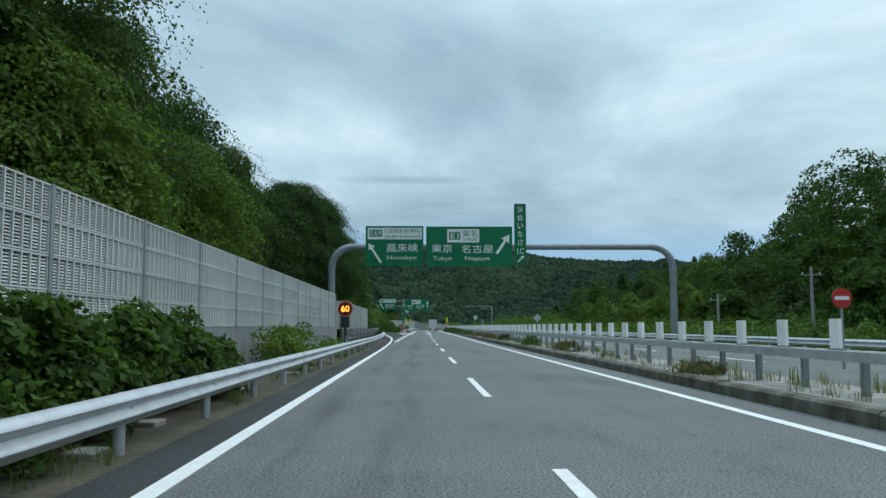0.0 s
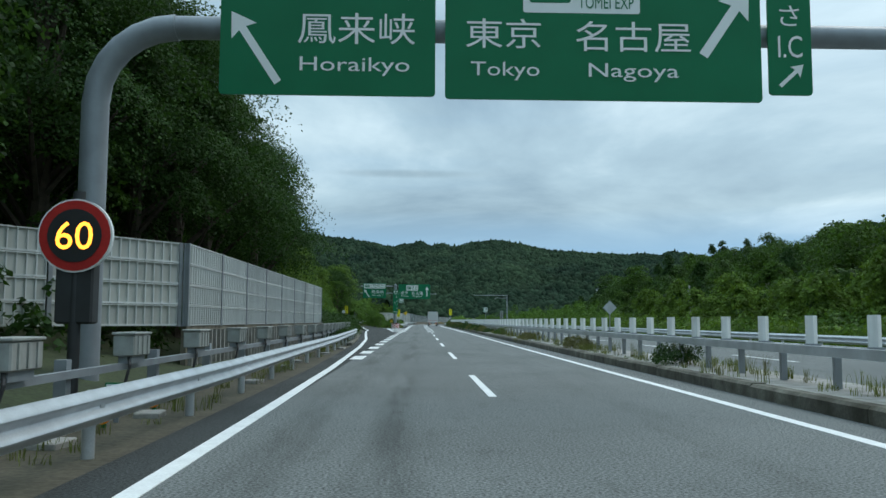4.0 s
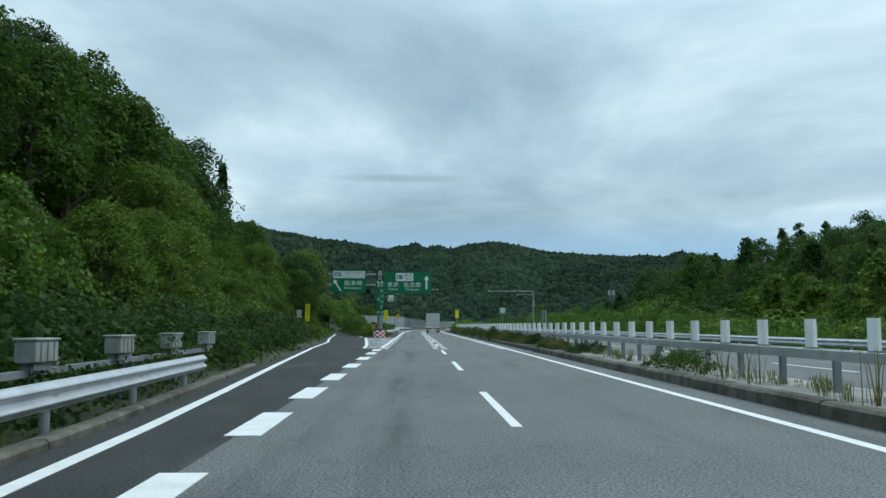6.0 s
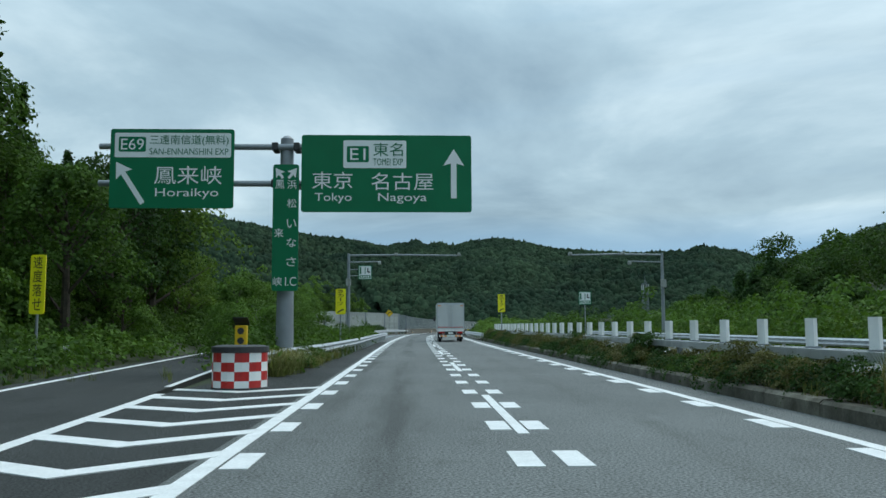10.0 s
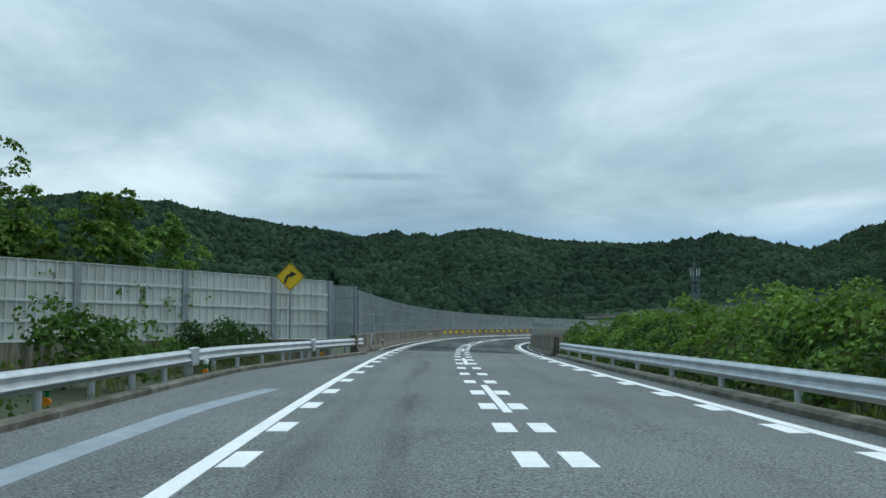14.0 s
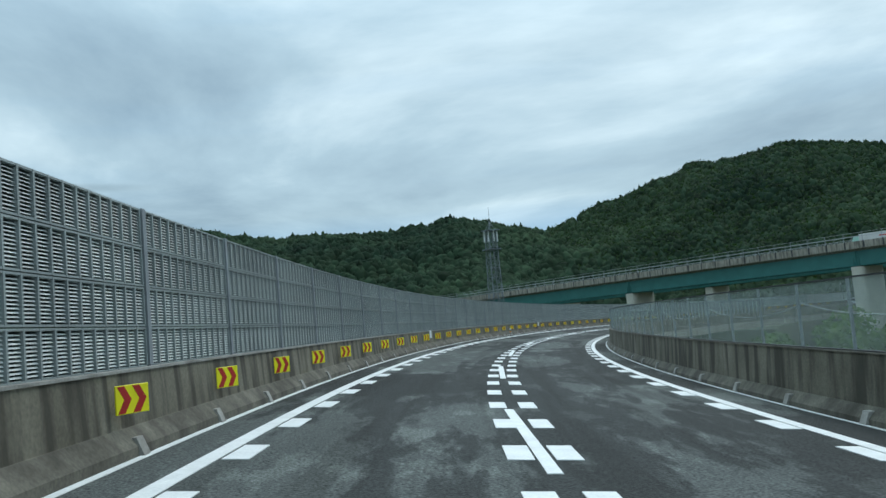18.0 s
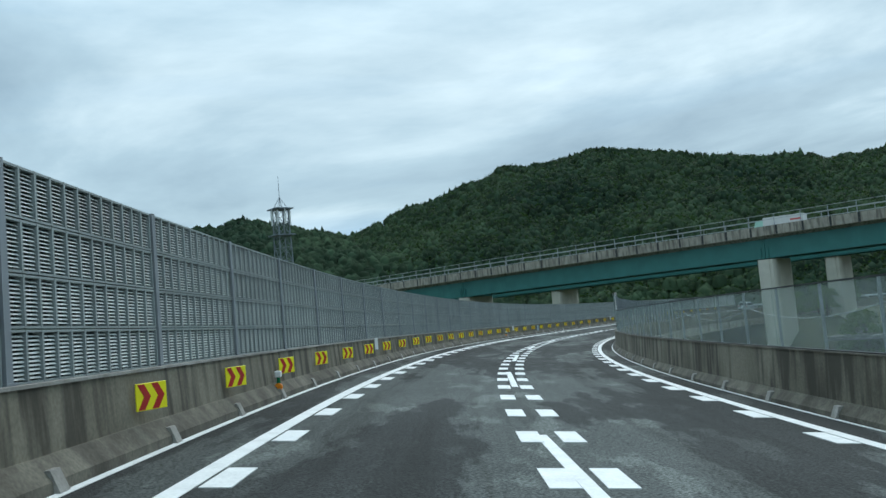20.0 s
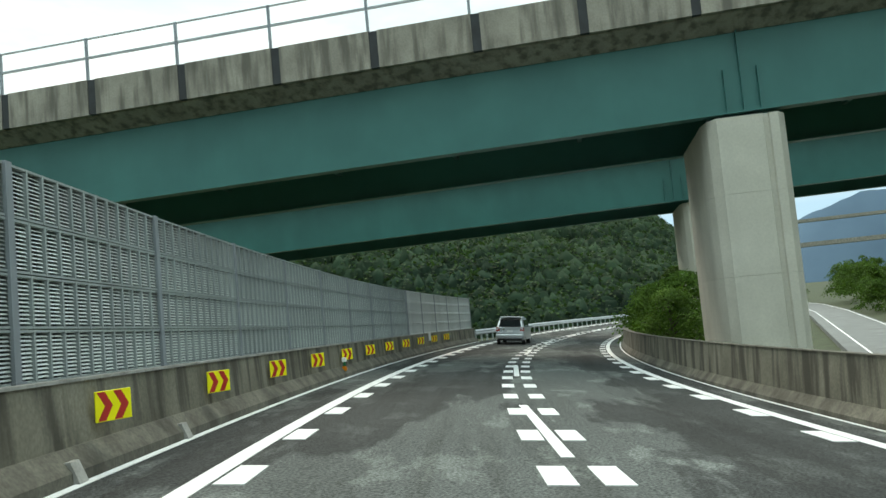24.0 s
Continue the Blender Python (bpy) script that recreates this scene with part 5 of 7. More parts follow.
for y in (-0.22, 0.0, 0.22):
    part("rib", Geo().box(0.16, 0.18, y - 0.02, y + 0.02, 0.1, 0.38), M["box"], bx)
part("bracket", Geo().box(-0.1, 0.1, -0.3, 0.3, -0.03, 0.08), M["post"], bx)
part("cable", Geo().tube([(0.05, -0.3, 0.1), (0.12, -0.42, -0.05), (0.06, -0.5, -0.4), (0.0, -0.5, -0.8)], 0.022, 6), M["black"], bx)
for i in range(1, 17):
    copy_thing(bx, on(55 + 3.85 * i, CBX(55 + 3.85 * i), 0.74))

# ---- chevron plates on the parapet ----
cv = thing("chevron_sign", on(BAY(12) - 1.2, -3.54, 0.6, turn=6), "yellow plate with two red chevrons fixed to the parapet", "chevron sign", "chevron signs")
part("plate", Geo().box(-0.02, 0.0, -0.21, 0.21, -0.15, 0.15, 0.004), M["lemon"], cv)
for k in (-0.19, 0.0):
    part("chevron", Geo().add([(x, y, z) for x in (0.004, -0.002) for y, z in ((k, -0.14), (k + 0.09, -0.14), (k + 0.175, 0), (k + 0.09, 0.14), (k, 0.14), (k + 0.085, 0))], [(0, 1, 2, 5), (5, 2, 3, 4), (6, 11, 8, 7), (11, 10, 9, 8), (0, 6, 7, 1), (1, 7, 8, 2), (2, 8, 9, 3), (3, 9, 10, 4), (4, 10, 11, 5), (5, 11, 6, 0)]), M["red"], cv, "red chevron")
CHEV = lambda n: BAY(n) - float(np.interp(n, [12, 17, 41, 49, 57, 74], [1.5, 1.5, 1.2, 1.45, 2.1, 2.3]))
cv.matrix_world = on(CHEV(12), -3.4, 0.6, turn=-30)
for n in range(13, 85):
    copy_thing(cv, on(CHEV(n), -3.4, 0.6, turn=-30))
# small delineators on the parapet foot
dl = thing("delineator", on(309.6, -3.45, 0.2), "small white post with a round orange reflector", "delineator", "delineators")
part("stem", Geo().tube([(0, 0, -0.1), (0, 0, 0.2)], 0.035, 8), M["sign_green"], dl, "green stem")
part("cap", Geo().box(-0.06, 0.06, -0.05, 0.05, 0.2, 0.32, 0.015), M["white"], dl)
part("reflector", Geo().tube([(0, -0.06, 0.02), (0, 0.0, 0.02)], 0.075, 12), M["orange"], dl, "orange reflector")
for s in (338.0, 366.5, 457.9, 509.7, 545.3, 580):
    copy_thing(dl, on(s, -3.45, 0.2))
for s, u in ((56.5, -3.9), (58.5, -3.9), (250, -3.3), (275, -5.9), (283, -5.6), (296, -4.6)):
    copy_thing(dl, on(s, u, 0.12))
# drainage notches at the parapet foot
for side, u in ((1, -3.42), (-1, 5.64)):
    t = thing("parapet_notch", Matrix(), "row of pale drainage notches at the parapet foot", "drain notch", kind="structure")
    nt_ = Geo().add([(-0.03, -0.09, 0), (0.1, -0.09, 0), (0.1, 0.09, 0), (-0.03, 0.09, 0), (-0.10, -0.09, 0.19), (-0.10, 0.09, 0.19), (0.02, -0.09, 0.19), (0.02, 0.09, 0.19)], [(0, 1, 2, 3), (0, 4, 6, 1), (3, 2, 7, 5), (1, 6, 7, 2), (4, 5, 7, 6)]).mesh("notch", M["foot"])
    for i in range(90):
        part("notch", nt_, None, t, m=on(310 + 2.9 * i, u, 0.0, turn=0 if side > 0 else 180))
# service box on the parapet
t = thing("service_hatch", on(523.2, -3.56, 0.5), "pale blue metal hatch bolted to the parapet", "hatch")
part("plate", Geo().box(-0.02, 0.03, -0.3, 0.3, -0.28, 0.28, 0.01), M["hatch"], t)
for y in (-0.24, 0.24):
    for z in (-0.2, 0, 0.2):
        part("bolt", Geo().tube([(0.02, y, z), (0.045, y, z)], 0.018, 8), M["dark"], t)

# joint plate and pocket at the head of the parapet
t = thing("joint_plate", on(305.25, -3.6, 0.42), "grey steel plate bolted over the parapet joint", "plate")
part("plate", Geo().box(-0.02, 0.06, -0.42, 0.42, -0.40, 0.44, 0.01), M["post"], t)
for y in (-0.36, 0.36):
    for z in (-0.3, 0.0, 0.3):
        part("bolt", Geo().tube([(0.055, y, z), (0.08, y, z)], 0.02, 8), M["dark"], t)
# dark plate put where the parapet has a small shadowed opening
t = thing("parapet_pocket", on(306.1, -3.57, 0.32), "flat dark plate imitating a small opening in the parapet", "cover")
part("plate", Geo().box(0.0, 0.03, -0.2, 0.2, -0.13, 0.13, 0.005), M["dark"], t)
for n_ in range(34, 83, 12):
    t = thing("notice_plate", on(BAY(n_) + 0.6, -3.5, 0.72, turn=-25), "small plain pale plate on the parapet", "plate", "notice plates")
    part("plate", Geo().box(-0.02, 0.0, -0.09, 0.09, -0.2, 0.2, 0.004), M["white"], t)

# ---- plants ----
def tree_parts(height, spread, seed, material, leaf=0.17, clumps=75, per=110, low=0.25):
    """Trunk with limbs, and a crown of leafy sprays with shaded gaps between them."""
    r = np.random.default_rng(seed)
    g = Geo()
    bend = r.normal(0, 0.03 * height, 2)
    tr = [(bend[0] * a * a, bend[1] * a * a, height * a * 0.85) for a in (0, 0.25, 0.5, 0.75, 1)]
    tr[0] = (0, 0, -1.0)
    g.tube(tr, [0.035 * height, 0.025 * height, 0.018 * height, 0.012 * height, 0.004 * height], 8)
    a = low + (1 - low) * r.uniform(0, 1, clumps) ** 0.8
    th = r.uniform(0, 6.2832, clumps)
    lobe = 1 + 0.22 * np.sin(2 * th + 1.3 * seed + 5 * a) + 0.16 * np.sin(5 * th + 9 * a)
    rad = spread * (1.12 - a) ** 0.6 * (0.4 + 0.6 * np.minimum(1, (a - low) * 5 + 0.3)) * r.uniform(0.3, 1.0, clumps) ** 0.4 * lobe
    cen = np.stack([rad * np.cos(th) + bend[0] * a * a, rad * np.sin(th) + bend[1] * a * a, height * (a * 0.92 + 0.04)], 1)
    for i in range(0, clumps, max(1, clumps // 14)):
        x, y, z = cen[i]
        z0 = max(0.15 * height, z - 0.25 * height)
        g.tube([(0, 0, z0), (x * 0.5, y * 0.5, (z0 + z) / 2), (x, y, z)], [0.011 * height, 0.006 * height, 0.002 * height], 5)
    out = cen[:, :2] / (np.linalg.norm(cen[:, :2], axis=1)[:, None] + 0.3 * spread)
    pts, face = sprays(cen, r.uniform(0.55, 1.25, clumps) * spread * 0.29, per, r, out)
    return g.mesh("trunk", M["bark"], True), leaf_cloud("crown", pts, leaf * r.uniform(0.6, 1.3, len(pts)), material, seed, 0.35, 1.5, face)


def conifer_parts(height, spread, seed):
    r = np.random.default_rng(seed)
    g = Geo().tube([(0, 0, -1), (0, 0, height * 0.5), (0, 0, height)], [0.02 * height, 0.012 * height, 0.002 * height], 8)
    pts = []
    for i in range(150):
        a = r.uniform(0.12, 1)
        L = spread * (1.02 - a) ** 0.75 * r.uniform(0.6, 1.1)
        th = r.uniform(0, 6.283)
        for k in np.linspace(0.15, 1, 26):
            pts.append((L * k * math.cos(th), L * k * math.sin(th), height * a - 0.16 * L * k * k * 2))
    pts = np.array(pts) + r.normal(0, 0.12 * spread / 3, (len(pts), 3))
    return g.mesh("trunk", M["bark"], True), leaf_cloud("crown", pts, 0.2 * r.uniform(0.6, 1.4, len(pts)), M["leaf_dark"], seed, 0.6)


KINDS = {
    "broad": tree_parts(11, 4.6, 1, M["leaf"], 0.17, 85, 95),
    "dark": tree_parts(13, 5.2, 2, M["leaf_dark"], 0.18, 95, 95),
    "light": tree_parts(9, 4.2, 3, M["leaf_light"], 0.15, 75, 90),
    "low": tree_parts(5.5, 3.4, 4, M["kudzu"], 0.14, 65, 95, 0.06),
    "near": tree_parts(12.5, 5.0, 6, M["leaf_mid"], 0.075, 150, 350, 0.34),
    "near_dark": tree_parts(12.5, 5.0, 6, M["leaf_dark"], 0.08, 150, 340, 0.34),
    "near_green": tree_parts(8.5, 4.2, 8, M["leaf_light"], 0.10, 115, 280, 0.26),
    "cedar": conifer_parts(14, 3.0, 5),
}
WORDS = {"broad": "broad-leaved tree with a full green crown", "dark": "tall dark green tree on the wooded slope", "light": "young tree with pale green leaves", "low": "low bushy tree smothered in vines", "near": "tall tree whose dark crown leans over the noise barrier", "near_dark": "tall tree whose dark crown leans over the noise barrier", "near_green": "green tree leaning over the noise barrier", "cedar": "slender dark cedar standing among broad-leaved trees"}
PROTO = {}


def tree(kind, x, y, z, scale, turn):
    m = Matrix.Translation((x, y, z)) @ Matrix.Rotation(turn, 4, "Z") @ Matrix.Scale(scale, 4)
    if kind not in PROTO:
        t = thing("tree", Matrix(), WORDS[kind], "tree", "trees of the slopes")
        tr, cr = KINDS[kind]
        part("trunk", tr, None, t); part("crown", cr, None, t)
        PROTO[kind] = t
        t.matrix_world = m
        return t
    t = copy_thing(PROTO[kind], m)
    t.matrix_world = m
    return t


def plant(s, u, kind, scale, rnd):
    p = P(s, u)
    z = float(ground_z(np.array([p.x]), np.array([p.y]))[0])
    tree(kind, p.x, p.y, z - 0.2, scale, rnd.uniform(0, 6.28))


rnd = random.Random(7)
# wooded slope on the left, tall close to the road
for s in np.arange(-4, 252, 4.6):
    edge = float(np.interp(s, [-10, 60, 95, 110, 150, 190, 225, 252], [9.6, 10.8, 11.0, 12.0, 14.0, 17.4, 19.2, 21.5]))
    tall = float(np.interp(s, [0, 12, 22, 60, 70, 78, 90, 110, 150, 190, 225], [0.95, 0.90, 0.76, 0.70, 0.66, 0.7, 0.76, 0.80, 0.78, 0.82, 0.80]))
    for row, (du, ks) in enumerate(((0, ("low", "broad", "dark") if s < 80 else ("low", "low", "light")), (5, ("dark", "broad", "broad")), (12, ("dark", "broad", "cedar")), (20, ("dark", "dark", "broad")))):
        if row == 3 and int(s) % 2:
            continue
        k = rnd.choice(ks)
        plant(s + rnd.uniform(-1.8, 1.8), -(edge + du + rnd.uniform(-1, 1.5)), k, tall * rnd.uniform(0.8, 1.2) * (0.9 if row == 0 else 1.05), rnd)
# overhanging trees where the slope stands close behind the barrier
for s, u, k, sc in ((18.5, -8.6, "near_green", 0.85), (13, -12.5, "near", 1.05), (22, -10.6, "near", 1.1), (17, -13.5, "near", 1.05), (26, -10.5, "near", 0.8), (33, -10.2, "near_green", 0.9), (41, -10.5, "near", 0.7), (75, -10.0, "near_dark", 0.98), (79.5, -9.7, "near_dark", 1.05), (84.5, -9.8, "near_dark", 0.95), (70, -11.0, "near_dark", 0.95), (77, -12.5, "near_dark", 1.0), (84, -13, "near_dark", 0.9), (92.5, -9.2, "near_dark", 0.92), (98, -10.6, "near_dark", 0.8)):
    plant(s, u, k, sc, rnd)
plant(217, -16.9, "light", 1.3, rnd)
for s, u, sc in ((128, -27, 1.1), (217.7, -29, 1.35), (221, -31, 1.1), (226, -30, 1.0)):
    plant(s, u, "cedar", sc, rnd)
# bushes on the nose and beyond the ramp
for s, u, k, sc in ((196, -7.0, "low", 0.42), (201, -8.2, "low", 0.5), (208, -7.6, "low", 0.5), (216, -8.5, "low", 0.55), (205, -14.5, "low", 0.6), (224, -9.0, "low", 0.6), (232, -10, "low", 0.6), (240, -11, "low", 0.7), (206, -15.6, "dark", 0.75), (213, -17, "dark", 0.8), (220, -18.6, "dark", 0.8), (199, -14.9, "broad", 0.75), (227, -20, "dark", 0.75), (213, -18, "broad", 0.6), (196, -20, "broad", 0.7), (203, -24, "dark", 0.7)):
    plant(s, u, k, sc, rnd)
for s in np.arange(240, 284, 3.4):
    plant(s, -16.6 + rnd.uniform(-0.6, 0.6), "low", rnd.uniform(0.95, 1.2), rnd)
# right-hand slope across the opposite carriageway: too many to count
def far_woods(name, places, material, label, seed, plan=True, leaf=0.29, spiky=False):
    """Distant trees as crowns of leafy clumps, in one mesh."""
    r = np.random.default_rng(seed)
    C, K = [], []
    for s, u, h, w in places:
        p = P(s, u) if plan else Vector((s, u, 0))
        z = float(ground_z(np.array([p.x]), np.array([p.y]))[0])
        n = 34
        a = r.uniform(0, 1, n) ** 0.75
        th = r.uniform(0, 6.283, n)
        rad = w * ((1.12 - a) ** 0.55 if not spiky else 0.75 * (1.02 - a) ** 0.8) * r.uniform(0.35, 1, n) ** 0.4 * (1 + 0.25 * np.sin(3 * th + s))
        cen = np.stack([p.x + rad * np.cos(th), p.y + rad * np.sin(th), z + h * (0.08 + 0.9 * a)], 1)
        out = np.stack([np.cos(th), np.sin(th)], 1) * 0.8
        q, f = sprays(cen, r.uniform(0.24, 0.46, n) * w * (0.75 if spiky else 1.0), 60, r, out, 0.4, 0.45 if spiky else 0.25)
        C.append(q); K.append(f)
    C = np.concatenate(C)
    me = leaf_cloud(name, C, leaf * r.uniform(0.6, 1.3, len(C)), material, seed, 0.3, 1.4, np.concatenate(K))
    return tagged(new(name, me), label, "woods", kind="stuff")


SLOPE = [(s + rnd.uniform(-4, 4), du + 14 + float(np.interp(s, [110, 160], [0, 7])) + rnd.uniform(-4, 4), rnd.uniform(7, 12.5) * (0.55 if du == 24 else 1.0) * float(np.interp(s, [50, 100, 125, 160, 215, 240], [1.3, 1.2, 0.85, 0.68, 0.68, 0.85])), rnd.uniform(3.4, 5.0) * (0.75 if du == 24 else 1.0)) for s in np.arange(0, 330, 6.0) for du in (24, 33, 43, 55, 68)]
rnd.shuffle(SLOPE)
NEAR_, FAR_ = [q for q in SLOPE if q[0] <= 150], [q for q in SLOPE if q[0] > 150]
far_woods("slope_woods", NEAR_[:len(NEAR_) // 2] + FAR_[:60], M["leaf_mid"], "dark green trees crowding the slope across the road", 51)
far_woods("slope_woods", NEAR_[len(NEAR_) // 2:] + FAR_[60:100], M["leaf"], "green broad-leaved trees crowding the slope across the road", 52)
far_woods("slope_conifers", [(a, b, h * 1.15, w * 0.8) for a, b, h, w in FAR_[100:]], M["leaf_dark"], "dark pointed conifers on the slope across the road", 56, spiky=True)
far_woods("bamboo_edge", [(s + rnd.uniform(-3, 3), 33 + rnd.uniform(-2, 3), rnd.uniform(4.0, 7.0), rnd.uniform(1.6, 2.6)) for s in np.arange(96, 178, 4.0)], M["leaf_light"], "feathery pale green bamboo along the wood's edge", 57, leaf=0.22)
# below the viaduct and near the overpass
for s, u, k, sc in ((312, 13, "low", 1.0), (318, 16, "low", 1.1), (325, 20, "broad", 0.8), (306, 16, "low", 0.8), (606, 8.4, "low", 0.72), (611, 8.0, "low", 0.8), (616, 9.5, "low", 0.95), (613, 12, "light", 0.6), (622, 9, "low", 0.9), (630, 10, "broad", 0.6), (596, 22, "low", 1.4), (585, 40, "broad", 0.9), (592, 48, "broad", 1.0), (600, 36, "broad", 0.8), (610, 30, "light", 0.9), (578, 34, "low", 1.0), (285, -19, "broad", 0.55)):
    plant(s, u, k, sc, rnd)


far_woods("valley_scrub", [(x_ + rnd.uniform(-3, 3), y_ + rnd.uniform(-3, 3), rnd.uniform(6, 10.5), rnd.uniform(2.6, 4.4)) for x_ in np.arange(258, 440, 8.0) for y_ in (485, 476, 466)], M["leaf"], "scrub and young trees beside the lower road", 53, False)
far_woods("valley_scrub", [(x_ + rnd.uniform(-3, 3), y_ + rnd.uniform(-3, 3), rnd.uniform(11, 15), rnd.uniform(4, 5.5)) for x_ in np.arange(395, 470, 9.0) for y_ in (504, 514)], M["leaf_dark"], "trees beside the far end of the lower road", 55, False)
far_woods("valley_scrub", [(s_, u_ + rnd.uniform(-2, 2), rnd.uniform(5, 8), rnd.uniform(2.5, 4)) for s_ in np.arange(318, 470, 9.0) for u_ in (16, 24, 34)], M["kudzu"], "scrub growing below the viaduct", 54)


def hedge(name, s0, s1, u0, u1, top, count, size, material, label, seed, floor=0.0, shift=None, per=70):
    """A bank of overlapping leafy sprays with a lumpy top."""
    r = np.random.default_rng(seed)
    n = max(6, count // per)
    s, u = r.uniform(s0, s1, n), r.uniform(0, 1, n)
    cen = np.empty((n, 3))
    for i in range(n):
        uu = u0 + (u1 - u0) * u[i]
        lump = 0.75 + 0.45 * noise.noise(Vector((s[i] / 2.3, uu / 1.7, seed))) + 0.25 * noise.noise(Vector((s[i] / 0.7, uu / 0.7, seed + 5)))
        h = top * lump * min(1, 0.35 + 2.2 * u[i], 0.5 + 3.0 * (1 - u[i]))
        cen[i] = P(s[i], uu + (shift(s[i]) if shift else 0), floor + h * (1 - 0.75 * r.uniform(0, 1) ** 1.6))
    area = abs(s1 - s0) * (abs(u1 - u0) + top)
    R = np.clip(1.35 * math.sqrt(area / n / 3.14), size * 1.6, size * 6.5) * r.uniform(0.6, 1.4, n)
    side = 1.0 if (u0 + u1) < 0 or shift else -1.0
    out = np.array([[side * math.cos(heading(a)), -side * math.sin(heading(a))] for a in s]) * 0.55 + r.normal(0, 0.35, (n, 2))
    pts, face = sprays(cen, R, per, r, out)
    me = leaf_cloud(name, pts, size * r.uniform(0.55, 1.35, len(pts)), material, seed, 0.2, 1.3, face)
    return tagged(new(name, me), label, "hedge", kind="stuff")


def bank_cover(name, s0, s1, edge, depth, n, size, R, material, label, seed, lift=0.6, per=80):
    """Sprays of leaves over the rising ground beside the road, from edge(s) outwards."""
    r = np.random.default_rng(seed)
    s, d = r.uniform(s0, s1, n), r.uniform(0, 1, n) ** 0.85 * depth
    sg = 1.0 if edge(s0) > 0 else -1.0
    pl = np.array([P(a, edge(a) + sg * b) for a, b in zip(s, d)])
    z = ground_z(pl[:, 0], pl[:, 1])
    bump = np.array([noise.fractal(Vector((p[0] / 3.2, p[1] / 3.2, seed)), 1, 2, 3) for p in pl])
    pl[:, 2] = z + lift * (0.75 + 0.9 * bump) * np.minimum(1, 0.35 + d / 2.5) * r.uniform(0.3, 1.1, n)
    h = np.array([heading(a) for a in s])
    out = np.stack([-sg * np.cos(h), sg * np.sin(h)], 1) * 0.7 + r.normal(0, 0.35, (n, 2))
    pts, face = sprays(pl, R * r.uniform(0.55, 1.4, n), per, r, out, 0.45, 0.4)
    me = leaf_cloud(name, pts, size * r.uniform(0.55, 1.35, len(pts)), material, seed, 0.35, 1.4, face)
    return tagged(new(name, me), label, "undergrowth", kind="stuff")


WOOD_EDGE = lerp([(-10, -7.4), (60, -8.2), (95, -7.0), (112, -7.2), (128, -8.0), (150, -9.3), (165, -10.4), (180, -13.2), (196, -14.0), (225, -15.5), (252, -19)])
bank_cover("slope_undergrowth", 98, 186, WOOD_EDGE, 17, 1050, 0.15, 0.95, M["leaf"], "layered green undergrowth covering the steep bank", 101, 1.9, 140)
bank_cover("slope_undergrowth", 98, 186, WOOD_EDGE, 17, 560, 0.14, 0.85, M["kudzu"], "pale vine sprays over the undergrowth of the bank", 102, 2.6, 140)
# shade between the sprays, put in as a low layer of dark leaves
bank_cover("slope_undergrowth", 98, 186, WOOD_EDGE, 11, 1000, 0.15, 0.85, M["leaf_dark"], "undergrowth low in the bank, coloured dark as shade", 103, 1.2, 120)
bank_cover("slope_undergrowth", 186, 250, WOOD_EDGE, 12, 800, 0.17, 0.9, M["leaf"], "green undergrowth below the trees beyond the ramp", 104, 1.7, 120)
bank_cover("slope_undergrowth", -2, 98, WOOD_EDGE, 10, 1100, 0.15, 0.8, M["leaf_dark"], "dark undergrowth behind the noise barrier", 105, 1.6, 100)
VERGE_EDGE = c(19.5)
bank_cover("far_verge_vines", 20, 250, VERGE_EDGE, 26, 1900, 0.2, 1.0, M["leaf"], "green scrub covering the verge behind the opposite carriageway", 106, 1.2, 60)
bank_cover("far_verge_vines", 172, 262, VERGE_EDGE, 14, 900, 0.19, 0.95, M["kudzu"], "bright vine mounds heaped behind the far guard rail", 107, 3.0, 70)
bank_cover("far_verge_vines", 20, 172, c(24.0), 16, 900, 0.2, 1.0, M["kudzu"], "vines on the foot of the far slope", 108, 1.6, 60)
hedge("vine_hedge", 262, 303, 6.9, 12, 2.4, 42000, 0.115, M["kudzu_bright"], "bank of broad green vine leaves along the kerb", 21)
# second, lower layer whose darker leaf colour paints the shade beneath the vines
hedge("vine_hedge", 262, 303, 6.7, 12, 1.85, 20000, 0.11, M["leaf_dark"], "vine leaves coloured dark for the shade inside the bank", 21)
hedge("dry_vines", 274, 288, 7.2, 11, 2.05, 5200, 0.1, M["leaf_dry"], "browned vine leaves among the green ones", 21)
hedge("vine_hedge", 236, 264, 6.9, 12, 1.9, 22000, 0.12, M["kudzu_bright"], "bank of broad green vine leaves along the kerb", 22)
hedge("rough_scrub", 255, 304, 12, 24, 2.5, 16000, 0.2, M["leaf"], "rough green scrub behind the vines", 23)
hedge("roadside_shrub", 8.5, 17, -4.95, -3.7, 2.05, 18000, 0.10, M["leaf"], "dense green shrub between guard rail and barrier", 24)
# shading inside the shrub, done with darker leaves
hedge("roadside_shrub", 9, 18, -4.9, -3.8, 1.4, 8000, 0.10, M["leaf_mid"], "inner leaves of the roadside shrub, coloured darker as shade", 28)
hedge("roadside_shrub", 1, 8.5, -4.9, -3.6, 1.3, 12000, 0.09, M["leaf"], "dense green shrub between guard rail and barrier", 25)
hedge("roadside_shrub", 25, 31, -4.9, -3.7, 1.5, 4500, 0.08, M["leaf_light"], "yellowing shrub against the noise barrier", 26)
hedge("roadside_shrub", 38, 44, -4.9, -3.7, 0.9, 2400, 0.07, M["leaf_light"], "low weeds against the noise barrier", 27)
# leaf_dark on the lower hedges here is shade at the slope's foot, painted
hedge("slope_vines", 100, 128, -11.5, -6.0, 2.0, 14000, 0.12, M["leaf_dark"], "tangled vines spilling down to the shoulder", 38)
